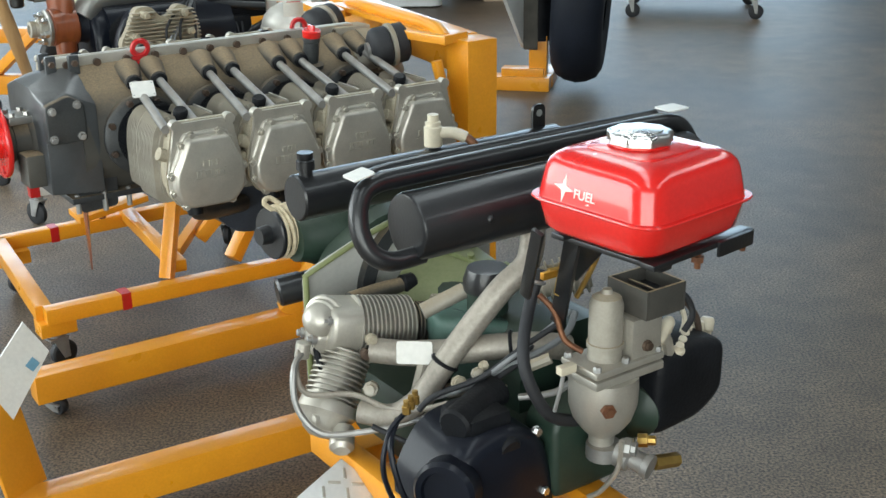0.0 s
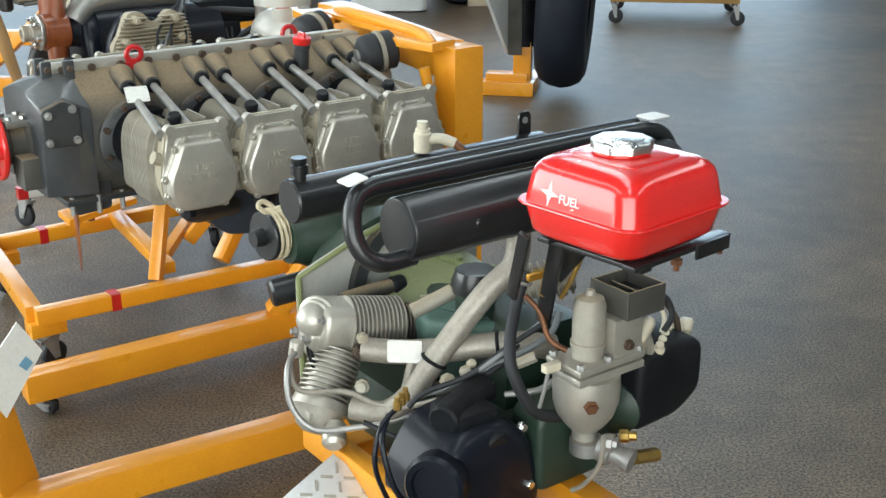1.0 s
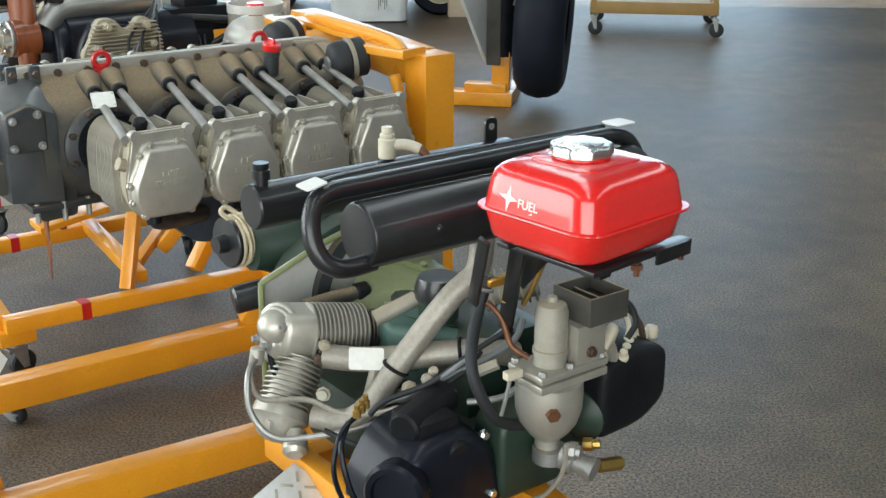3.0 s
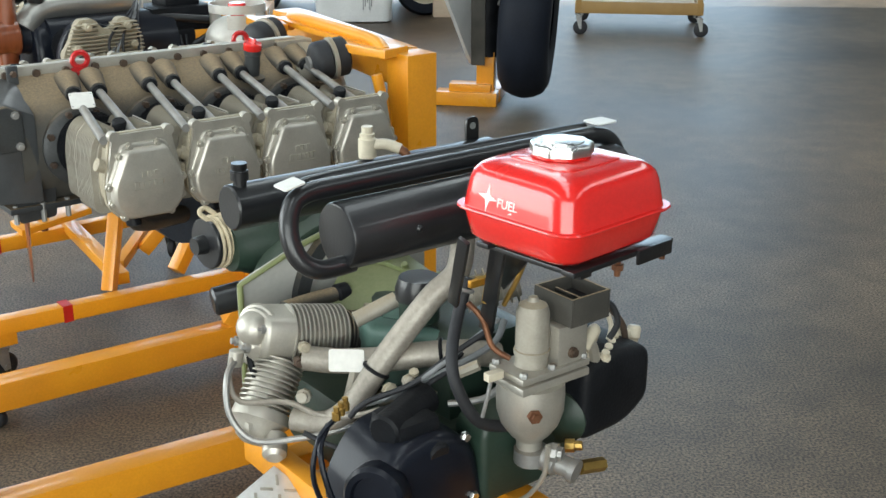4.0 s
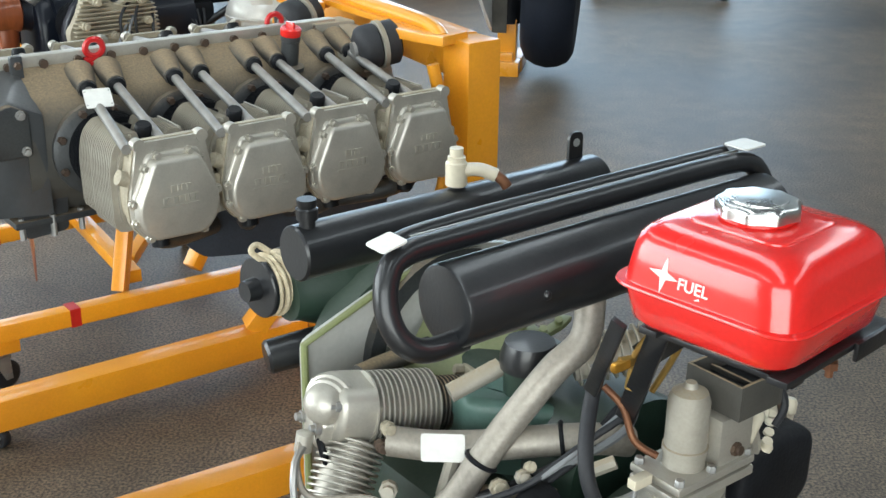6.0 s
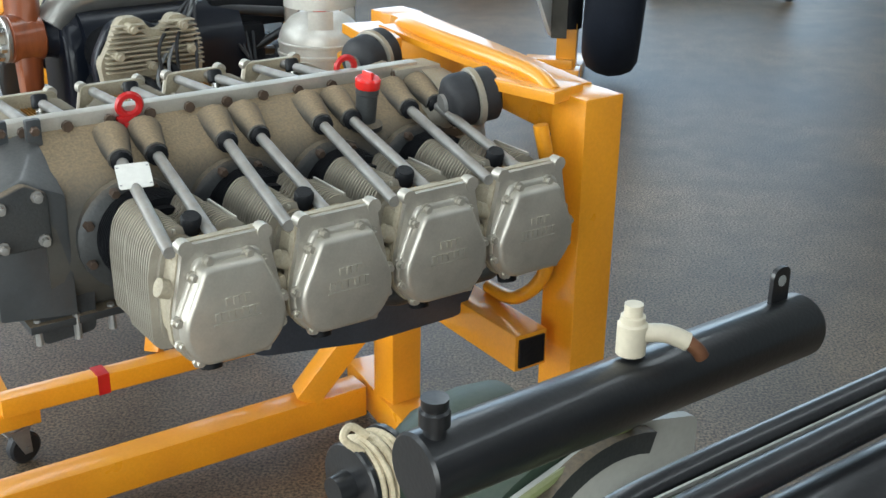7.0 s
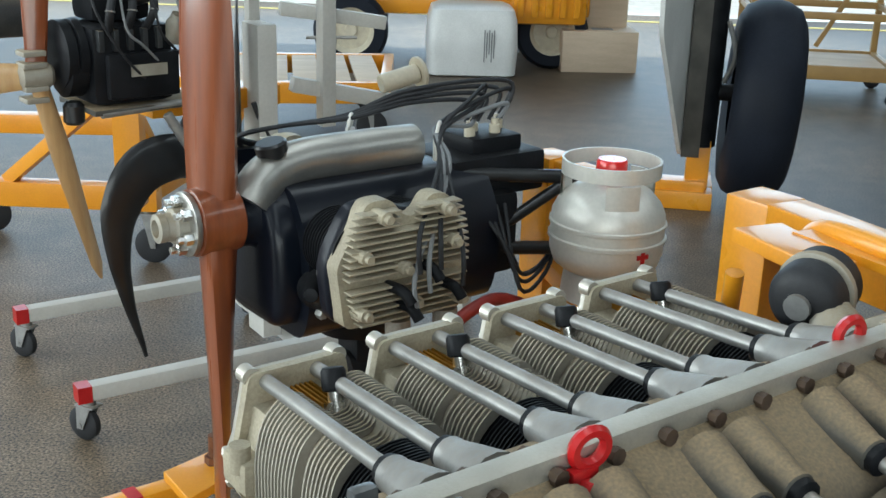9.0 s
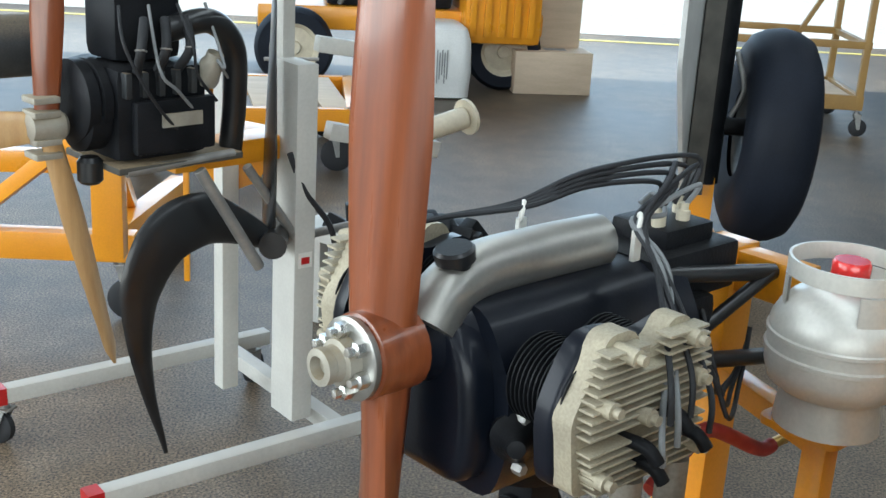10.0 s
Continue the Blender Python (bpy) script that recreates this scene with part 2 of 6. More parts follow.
def lathe(bm, prof, o, d=(0, 0, 1), seg=24, cap=True):
    """Turns (radius, height) rows about the axis d through o."""
    d, s, u = axes(d)
    o = Vector(o)
    rings = []
    for r, h in prof:
        if r < 1e-5:
            rings.append([bm.verts.new(o + d * h)])
        else:
            rings.append([bm.verts.new(o + d * h + (s * math.cos(a) + u * math.sin(a)) * r) for a in (2 * math.pi * k / seg for k in range(seg))])
    for a, b in zip(rings, rings[1:]):
        if len(a) == 1 and len(b) == 1:
            continue
        for k in range(seg):
            n = (k + 1) % seg
            if len(a) == 1:
                bm.faces.new((a[0], b[k], b[n]))
            elif len(b) == 1:
                bm.faces.new((a[k], b[0], a[n]))
            else:
                bm.faces.new((a[k], b[k], b[n], a[n]))
    if cap:
        for ring in (rings[0], rings[-1]):
            if len(ring) > 1:
                bm.faces.new(ring)
    return bm


def rod(bm, p, q, r, r2=None, seg=14, edge=0.0):
    p, q = Vector(p), Vector(q)
    n = (q - p).length
    r2 = r if r2 is None else r2
    prof = [(r, 0), (r2, n)]
    if edge:
        prof = [(r - edge, 0), (r, edge), (r2, n - edge), (r2 - edge, n)]
    return lathe(bm, prof, p, q - p, seg)


def spline(pts, n=6):
    pts = [Vector(p) for p in pts]
    out = []
    for i in range(len(pts) - 1):
        a, b, c, d = pts[max(i - 1, 0)], pts[i], pts[i + 1], pts[min(i + 2, len(pts) - 1)]
        for k in range(n):
            t = k / n
            out.append(0.5 * (2 * b + (c - a) * t + (2 * a - 5 * b + 4 * c - d) * t * t + (3 * b - a - 3 * c + d) * t ** 3))
    return out + [pts[-1]]


def pipe(bm, pts, r, seg=10, n=6, r_end=None):
    """A round tube along a smooth line through the points."""
    line = spline(pts, n) if n > 1 else [Vector(p) for p in pts]
    rings, side = [], None
    for i, p in enumerate(line):
        d = (line[min(i + 1, len(line) - 1)] - line[max(i - 1, 0)]).normalized()
        side = axes(d)[1] if side is None else (side - d * side.dot(d)).normalized()
        up = d.cross(side)
        rr = r if r_end is None else r + (r_end - r) * i / (len(line) - 1)
        rings.append([bm.verts.new(p + (side * math.cos(a) + up * math.sin(a)) * rr) for a in (2 * math.pi * k / seg for k in range(seg))])
    for a, b in zip(rings, rings[1:]):
        for k in range(seg):
            bm.faces.new((a[k], a[(k + 1) % seg], b[(k + 1) % seg], b[k]))
    bm.faces.new(rings[0][::-1]), bm.faces.new(rings[-1])
    return bm


def slab(bm, poly, put, lo, hi, bevel=0.0, shrink=None):
    """A flat outline given thickness: put(a, b, depth) gives the place. shrink scales the outline at hi about its middle."""
    n = len(poly)
    ca, cb = sum(p[0] for p in poly) / n, sum(p[1] for p in poly) / n
    k = shrink or 1.0
    v0 = [bm.verts.new(put(a, b, lo)) for a, b in poly]
    v1 = [bm.verts.new(put(ca + (a - ca) * k, cb + (b - cb) * k, hi)) for a, b in poly]
    fs = [bm.faces.new(v0), bm.faces.new(v1[::-1])]
    fs += [bm.faces.new((v0[i], v1[i], v1[(i + 1) % n], v0[(i + 1) % n])) for i in range(n)]
    bmesh.ops.recalc_face_normals(bm, faces=fs)
    if bevel:
        es = [e for e in fs[1].edges]
        bmesh.ops.bevel(bm, geom=es, offset=bevel, segments=3, affect="EDGES", profile=0.5)
    return bm


def rounded(poly, r, n=3):
    """The outline with its corners rounded off."""
    out = []
    m = len(poly)
    for i in range(m):
        a, b, c = (Vector(poly[j % m]) for j in (i - 1, i, i + 1))
        u, v = (a - b), (c - b)
        k = min(r, u.length * 0.45, v.length * 0.45)
        p, q = b + u.normalized() * k, b + v.normalized() * k
        for j in range(n + 1):
            t = j / n
            out.append(tuple((1 - t) ** 2 * p + 2 * t * (1 - t) * b + t * t * q))
    return out


def ball(bm, c, r, seg=12, squash=1.0):
    prof = [(r * math.sin(a), -r * squash * math.cos(a)) for a in (math.pi * k / 8 for k in range(9))]
    prof[0], prof[-1] = (0, prof[0][1]), (0, prof[-1][1])
    return lathe(bm, prof, c, (0, 0, 1), seg, cap=False)


def bolt(bm, p, d, r=0.005, h=0.005):
    return lathe(bm, [(r, -0.002), (r, h * 0.8), (r * 0.8, h), (0, h)], p, d, 6)


def ring(bm, c, d, big, small, seg=20, n=8):
    """A ring of round stock."""
    d, s, u = axes(d)
    c = Vector(c)
    vs = []
    for i in range(seg):
        a = 2 * math.pi * i / seg
        o = s * math.cos(a) + u * math.sin(a)
        vs.append([bm.verts.new(c + o * (big + small * math.cos(b)) + d * small * math.sin(b)) for b in (2 * math.pi * j / n for j in range(n))])
    for i in range(seg):
        for j in range(n):
            bm.faces.new((vs[i][j], vs[(i + 1) % seg][j], vs[(i + 1) % seg][(j + 1) % n], vs[i][(j + 1) % n]))
    return bm


def part(name, bm, material, parent, label="", m=None, angle=38):
    bmesh.ops.recalc_face_normals(bm, faces=bm.faces[:])
    me = bpy.data.meshes.new(name)
    bm.to_mesh(me)
    bm.free()
    me.shade_smooth()
    me.set_sharp_from_angle(angle=radians(angle))
    me.materials.append(material)
    ob = new(name, me)
    if parent is not None:
        ob.parent = parent
    if m is not None:
        ob.matrix_basis = m
    if label:
        ob["label"] = label
    return ob


def again(ob, parent, m=None):
    """A further part on the mesh of ob."""
    o = new(ob.name.split(".")[0], ob.data)
    o.parent = parent
    o.matrix_basis = m if m is not None else ob.matrix_basis
    if "label" in ob:
        o["label"] = ob["label"]
    return o


def thing(name, m, label, category, group="", kind=""):
    ob = new(name)
    ob.empty_display_size = 0.1
    ob.matrix_basis = m
    return tagged(ob, label, category, group, kind)


def xz(y0, s=1):
    return lambda a, b, d: Vector((a, y0 + s * d, b))


def yz(x0, s=1):
    return lambda a, b, d: Vector((x0 + s * d, a, b))


def xy(z0, s=1):
    return lambda a, b, d: Vector((a, b, z0 + s * d))


def caster(name, parent_m, label="", group="", r=0.045, top=0.14, material=None, swivel=0.0):
    """A swivel castor, its foot on the ground at the frame's origin."""
    c = thing(name, parent_m @ pose(0, 0, 0, 0, 0, swivel), label or "black rubber swivel castor with a steel fork", "castor", group)
    part("wheel", lathe(B(), [(r * 0.35, -0.014), (r * 0.85, -0.014), (r, -0.009), (r, 0.009), (r * 0.85, 0.014), (r * 0.35, 0.014)], (0.02, 0, r), (0, 1, 0), 24), M_RUBBER, c)
    bm = B()
    for s in (-1, 1):
        slab(bm, [(-0.02, top - 0.02), (0.03, top - 0.02), (0.032, r - 0.012), (0.012, r - 0.012)], xz(s * 0.018, s), 0, 0.003)
    box(bm, -0.03, 0.035, -0.022, 0.022, top - 0.022, top - 0.016, 0.002)
    rod(bm, (0, 0, top - 0.016), (0, 0, top), 0.018)
    rod(bm, (0.02, -0.024, r), (0.02, 0.024, r), 0.007)
    part("fork", bm, material or M_STEEL, c)
    return c


TURN_A = 39.5
FA = pose(-0.551, 2.478, 0, 0, 0, TURN_A)
FB = pose(0.142, 1.389, 0.01, 0, 0, TURN_A)
W = Matrix.Translation((-0.3, 2.2, 0)) @ Matrix.Rotation(radians(2.4), 4, "Z") @ Matrix.Translation((0.3, -2.2, 0))

# ---------------------------------------------------------------- building and ground
ground = part("floor", box(B(), -9, 10, -7, 14.5, -0.2, 0), M_FLOOR, None)
tagged(ground, "worn brown-grey asphalt hangar floor, smooth and slightly shiny", "floor", kind="structure")
apron = part("ground", slab(B(), [(-400, 14.5), (400, 14.5), (400, 700), (-400, 700)], xy(-0.21), 0, 0.2), M_GRASS, None)
tagged(apron, "pale sunlit concrete apron outside the hangar door", "ground", kind="structure")
gr2 = part("ground", slab(B(), [(-400, -400), (400, -400), (400, 14.4), (-400, 14.4)], xy(-0.5), 0, 0.15), M_GRASS, None)
tagged(gr2, "pale ground round the hangar", "ground", kind="structure")
# Unseen side and back walls, added; west and south get openings for lamps.
bm = B()
box(bm, 10, 10.25, -7.25, 14.5, -0.2, 6.0)
tagged(part("wall_east", bm, M_WALL, None), "unseen pale grey sheet-clad hangar side wall", "wall", kind="structure")
bm = B()
box(bm, -9.25, -9, -7.25, -3, -0.2, 6.0), box(bm, -9.25, -9, 6, 14.5, -0.2, 6.0), box(bm, -9.25, -9, -3, 6, 5.2, 6.0), box(bm, -9.25, -9, -3, 6, -0.2, 0.6)
tagged(part("wall_west", bm, M_WALL, None), "unseen pale grey hangar side wall with an added opening for a lamp", "wall", kind="structure")
bm = B()
box(bm, -9, -6, -7.25, -7, -0.2, 6.0), box(bm, 4, 10, -7.25, -7, -0.2, 6.0), box(bm, -6, 4, -7.25, -7, 4.9, 6.0), box(bm, -6, 4, -7.25, -7, -0.2, 0.3)
tagged(part("wall_south", bm, M_WALL, None), "unseen pale grey hangar back wall with an added opening for a lamp", "wall", kind="structure")
# Wall part east of the door is added, unseen, to darken the right floor.
bm = B()
box(bm, -9.25, 4.4, 14.2, 14.5, 5.4, 6.0), box(bm, 4.4, 10.25, 14.2, 14.5, -0.2, 6.0)
tagged(part("wall_north", bm, M_WALL, None), "steel lintel over the open hangar door, with an added unseen wall part east of it", "wall", kind="structure")
# Unseen roof; its long rooflight gaps are made up for the lamps below.
bm = B()
for a, b in ((-9.25, -5.6), (-4.4, -0.6), (0.6, 4.4), (5.6, 10.25)):
    box(bm, a, b, -7.25, 14.5, 6.0, 6.15)
for a in (-5.6, -0.6, 4.4):
    box(bm, a, a + 1.2, -7.25, -4.2, 6.0, 6.15), box(bm, a, a + 1.2, 11.2, 14.5, 6.0, 6.15)
for y in (-4, 0, 4, 8, 12):
    box(bm, -9, 10, y - 0.06, y + 0.06, 5.998 - 0.25, 5.998)
# Opaque sheets added to keep the sun out of the made-up rooflights.
bm2 = B()
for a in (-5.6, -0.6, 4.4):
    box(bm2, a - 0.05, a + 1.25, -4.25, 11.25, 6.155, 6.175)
tagged(part("window_1", bm2, M_WHITE, None), "unseen opaque white sheets over the added rooflights", "rooflight", kind="structure")
tagged(part("ceiling", bm, M_ROOF, None), "unseen grey sheet roof on steel beams with added rooflights", "ceiling", kind="structure")

# ---------------------------------------------------------------- flat eight aircraft engine
eng = thing("aircraft_engine", FA, "dusty grey flat eight-cylinder aircraft engine on an orange stand", "engine")
ZC = 0.955


def case_profile(k=1.0):
    half = [(0.0, 1.096), (0.018, 1.092), (0.114, 1.050), (0.136, 1.004), (0.140, 0.90), (0.115, 0.86), (0.10, 0.832)]
    return [(-y * k, z) for y, z in half[::-1]] + [(y * k, z) for y, z in half[1:]]


bm = slab(B(), rounded(case_profile(), 0.02, 2), yz(-0.335), 0, 0.75)
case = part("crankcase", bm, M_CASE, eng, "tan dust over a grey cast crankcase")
bm = box(B(), -0.335, 0.40, -0.014, 0.014, 1.088, 1.113, 0.003)
part("top_flange", bm, M_ALU, case)
for i in range(11):
    x = -0.315 + i * 0.066
    part("flange_bolt", lathe(B(), [(0.0085, -0.026), (0.0085, -0.018), (0.006, -0.018), (0.006, 0.018), (0.0085, 0.018), (0.0085, 0.026)], (x, 0, 1.098), (0, 1, 0.02 * (i % 3 - 1)), 8), M_RUSTSTEEL, case)
for i in range(4):
    for s in (-1, 1):
        c = (-0.205 if s < 0 else -0.187) + 0.172 * i
        pad = part("cylinder_pad", lathe(B(), [(0.088, 0.132), (0.088, 0.146), (0.08, 0.152)], (c, 0, ZC), (0, s, 0), 24), M_CASEDARK, case, "black cylinder base")
        for k in range(8):
            a = radians(45 * k + 22)
            part("nut", bolt(B(), (c + 0.078 * math.cos(a), s * 0.15, ZC + 0.078 * math.sin(a)), (0, s, 0), 0.0075, 0.012), M_RUSTSTEEL, pad)
# nose section
bm = B()
for y in (-1, 1):
    for p in ((-0.300, 0.020, 1.096), (-0.350, 0.020, 1.090), (-0.300, 0.140, 1.034), (-0.330, 0.136, 1.048), (-0.360, 0.126, 1.064), (-0.406, 0.126, 1.046), (-0.410, 0.045, 1.068), (-0.408, 0.120, 0.850), (-0.300, 0.140, 0.845)):
        bm.verts.new((p[0], y * p[1], p[2]))
bmesh.ops.convex_hull(bm, input=bm.verts[:])
bmesh.ops.dissolve_limit(bm, angle_limit=0.08, verts=bm.verts[:], edges=bm.edges[:])
bmesh.ops.bevel(bm, geom=bm.edges[:], offset=0.006, segments=2, affect="EDGES", profile=0.6)
nose = part("nose_case", bm, M_NOSE, eng, "blue-grey cast nose with sloping shoulders")
bm = slab(B(), rounded([(-0.407, 0.962), (-0.326, 0.962), (-0.326, 1.042), (-0.358, 1.060), (-0.407, 1.043)], 0.008), xz(-0.122, -1), 0, 0.020, bevel=0.003)
part("front_cover", bm, M_CASEDARK, nose, "dark grey bolted cover plate")
for x, z in ((-0.394, 1.032), (-0.342, 1.040), (-0.396, 0.974), (-0.338, 0.974)):
    part("cover_bolt", lathe(B(), [(0.009, -0.002), (0.009, 0.004), (0.006, 0.004), (0.006, 0.015), (0, 0.016)], (x, -0.142, z), (-0.1, -1, 0), 8), M_STEEL, nose)
for x, y in ((-0.350, -0.022), (-0.350, 0.022), (-0.305, -0.036)):
    part("lug", box(B(), x - 0.012, x + 0.012, y - 0.007, y + 0.007, 1.078, 1.122, 0.005), M_NOSE, nose, "upright cast lug")
    part("lug_bolt", bolt(B(), (x, y - 0.007, 1.105), (0, -1, 0), 0.0075, 0.009), M_RUSTSTEEL, nose)
bm = slab(B(), rounded([(-0.35, 0.80), (-0.27, 0.805), (-0.265, 0.90), (-0.355, 0.90)], 0.01), xz(-0.09, -1), -0.17, 0.03)
box(bm, -0.37, -0.20, -0.13, 0.10, 0.825, 0.838, 0.002)
part("lower_case", bm, M_CASEDARK, nose)
for x, y in ((-0.355, -0.115), (-0.245, -0.12), (-0.30, -0.125)):
    part("stud", rod(B(), (x, y, 0.80), (x, y, 0.842), 0.006, seg=8), M_STEEL, nose)
bm = lathe(B(), [(0.070, 0), (0.062, 0.012), (0.047, 0.020), (0.045, 0.050), (0.050, 0.054), (0.050, 0.064), (0.04, 0.066)], (-0.395, 0, 0.952), (-1, 0, 0), 28)
box(bm, -0.445, -0.395, -0.095, -0.03, 0.865, 0.935, 0.006), box(bm, -0.43, -0.395, 0.03, 0.09, 0.87, 0.96, 0.006)
part("thrust_housing", bm, M_CASE, nose, "dusty grey nose bearing housing")
bm = box(B(), -0.455, -0.405, -0.045, 0.03, 0.992, 1.008, 0.003)
for x in (-0.445, -0.415):
    bolt(bm, (x, -0.03, 1.008), (0, 0, 1), 0.007, 0.008), bolt(bm, (x, 0.015, 1.008), (0, 0, 1), 0.007, 0.008)
part("clamp", bm, M_SILVER, nose)
bm = lathe(B(), [(0.028, -0.03), (0.042, -0.02), (0.042, 0.0), (0.076, 0.0), (0.078, 0.003), (0.078, 0.008), (0.076, 0.011), (0.036, 0.011), (0.036, 0.045), (0.034, 0.047), (0.027, 0.047), (0.025, 0.02), (0, 0.02)], (-0.462, 0, 0.952), (-1, 0, 0), 32)
flange = part("propeller_flange", bm, M_RED, eng, "bright red painted propeller flange")
bm = B()
for k in range(6):
    a = radians(60 * k + 10)
    lathe(bm, [(0.009, 0.0), (0.009, 0.0135), (0, 0.0135)], (-0.462, 0.060 * math.cos(a), 0.952 + 0.060 * math.sin(a)), (-1, 0, 0), 10)
part("bush", bm, M_REDDULL, flange)

# one cylinder, built round its own axis: y runs outward from the crankcase
COVER = [(-0.060, 0.085), (0.060, 0.085), (0.064, 0.060), (0.079, -0.012), (0.077, -0.052), (0.054, -0.084), (-0.050, -0.086), (-0.076, -0.055), (-0.079, -0.012), (-0.064, 0.060)]
FIN = rounded([(-0.082, -0.088), (0.082, -0.088), (0.083, 0.020), (0.074, 0.062), (0.052, 0.086), (0.026, 0.086), (0.018, 0.058), (-0.014, 0.056), (-0.022, 0.078), (-0.046, 0.082), (-0.072, 0.060), (-0.083, 0.020)], 0.022, 3)
LID = [(-0.046, 0.066), (0.046, 0.066), (0.054, 0.046), (0.081, -0.016), (0.078, -0.052), (0.054, -0.085), (-0.050, -0.087), (-0.077, -0.055), (-0.081, -0.016), (-0.054, 0.046)]
INNER = [(a * 0.95, b * 0.93) for a, b in LID]


def build_cylinder(parent, m):
    bm = lathe(B(), [(0.064, 0.14)] + [(r, 0.145 + 0.0056 * k + d) for k in range(13) for r, d in ((0.064, 0.0), (0.075, 0.0006), (0.075, 0.0024), (0.064, 0.003))] + [(0.064, 0.23)], (0, 0, ZC), (0, 1, 0), 30)
    cyl = part("cylinder", bm, M_BLACKMATT, parent, "black finned steel barrel with an aluminium head", m)
    out = lambda a, b, d: Vector((a, d, ZC + b))
    bm = slab(B(), [(a * 0.86, b * 0.86) for a, b in FIN], out, 0.215, 0.365)
    part("finned_head", bm, M_ALUDUSTY, cyl, "dusty aluminium cylinder head")
    small = big = None
    for k in range(21):
        y = 0.213 + 0.0071 * k
        if k == 8:
            continue
        if k < 8:
            if small is None:
                small = part("fin", slab(B(), [(a * 0.95, b * 0.95) for a, b in FIN], out, 0, 0.0024), M_ALUDUSTY, cyl, m=pose(0, y, 0), angle=20)
            else:
                again(small, cyl, pose(0, y, 0))
        elif big is None:
            big = part("fin", slab(B(), FIN, out, 0, 0.0024), M_ALUDUSTY, cyl, m=pose(0, y, 0), angle=20)
        else:
            again(big, cyl, pose(0, y, 0))
    for a in (-0.048, 0.042):
        part("fin_tie", beam(B(), (a, 0.275, ZC + 0.080), (a, 0.362, ZC + 0.080), 0.004, 0.006, 0.001), M_ALU, cyl, "bright cast tie across the fins")
    bm = slab(B(), rounded([(a * 0.9, min(b * 0.93, 0.050)) for a, b in COVER], 0.01, 2), out, 0.355, 0.42)
    slab(bm, rounded([(a * 1.03, b * 1.02) for a, b in COVER], 0.012, 3), out, 0.406, 0.4175)
    box(bm, -0.094, -0.055, 0.36, 0.415, ZC - 0.035, ZC + 0.005, 0.008)
    rod(bm, (-0.088, 0.38, ZC - 0.01), (-0.088, 0.38, ZC + 0.022), 0.012)
    rod(bm, (0.07, 0.405, ZC + 0.02), (0.088, 0.405, ZC + 0.028), 0.013)
    part("rocker_box", bm, M_CREAMCAST, cyl, "cream dusty cast rocker box")
    bm = slab(B(), rounded(COVER, 0.012, 3), out, 0.418, 0.427)
    for a, b in ((-0.056, 0.081), (0.056, 0.081)):
        lathe(bm, [(0.011, 0.411), (0.011, 0.429)], (a, 0, ZC + b), (0, 1, 0), 12)
    part("cover_flange", bm, M_ALU, cyl)
    bm = slab(B(), rounded(LID, 0.014, 3), out, 0.427, 0.4325, bevel=0.003, shrink=0.97)
    slab(bm, rounded([(a, b - 0.004) for a, b in INNER], 0.016, 4), out, 0.431, 0.449, bevel=0.007, shrink=0.97)
    for k in range(10):
        a, b = LID[k]
        if k in (0, 1):
            continue
        a, b = a * 0.94, b * 0.93
        lathe(bm, [(0.0085, 0.428), (0.0085, 0.434), (0.005, 0.434), (0.005, 0.441), (0, 0.441)], (a, 0, ZC + b), (0, 1, 0), 8)
    for a in (-0.028, 0.03):
        lathe(bm, [(0.0085, 0.428), (0.0085, 0.434), (0.005, 0.434), (0.005, 0.441), (0, 0.441)], (a, 0, ZC + 0.060), (0, 1, 0), 8)
    cov = part("rocker_cover", bm, M_ALU, cyl, "cast aluminium rocker cover with a raised maker's mark")
    bm = B()
    for a, w in ((-0.012, 0.007), (-0.002, 0.004), (0.006, 0.006), (0.016, 0.007)):
        box(bm, -a - w / 2, -a + w / 2, 0.4475, 0.4515, ZC + 0.000, ZC + 0.011)
    for a, w in ((-0.028, 0.006), (-0.019, 0.007), (-0.009, 0.007), (0.001, 0.007), (0.011, 0.005), (0.020, 0.007), (0.029, 0.006)):
        box(bm, -a - w / 2, -a + w / 2, 0.4475, 0.4515, ZC - 0.019, ZC - 0.008)
    box(bm, -0.034, 0.034, 0.4475, 0.4507, ZC - 0.026, ZC - 0.0235)
    part("maker_mark", bm, M_ALU, cov)
    # spark plug standing in the valley between the pushrod tubes
    bm = lathe(B(), [(0.011, 0), (0.011, 0.012), (0.0135, 0.012), (0.0135, 0.022), (0.009, 0.022), (0.009, 0.036), (0.011, 0.036), (0.011, 0.042)], (0.010, 0.338, ZC + 0.040), (0.1, 0.35, 1), 12)
    plug = part("spark_plug", bm, M_CHROME, cyl, "steel spark plug")
    bm = lathe(B(), [(0.0125, 0.034), (0.0145, 0.036), (0.0145, 0.056), (0.012, 0.060), (0, 0.060)], (0.010, 0.338, ZC + 0.040), (0.1, 0.35, 1), 12)
    part("plug_cap", bm, M_BLACKMATT, plug, "black plastic plug cap")
    # Gold colour puts the light on these fins into the material.
    bm = B()
    for k in range(7):
        box(bm, -0.024 + 0.0062 * k, -0.0215 + 0.0062 * k, 0.345, 0.405, ZC + 0.045, ZC + 0.062)
    part("plug_baffle", bm, M_GOLD, cyl, "fins beside the plug, gold put in for their lit look")
    bm = lathe(B(), [(0.013, 0), (0.013, 0.02), (0.016, 0.02), (0.016, 0.034), (0, 0.034)], (0.02, 0.395, ZC - 0.075), (0, 0.2, -1), 10)
    part("lower_plug", bm, M_BLACKMATT, cyl, "black lower plug cap")
    return cyl


first = build_cylinder(eng, pose(-0.192, 0, 0, 0, 0, 180))
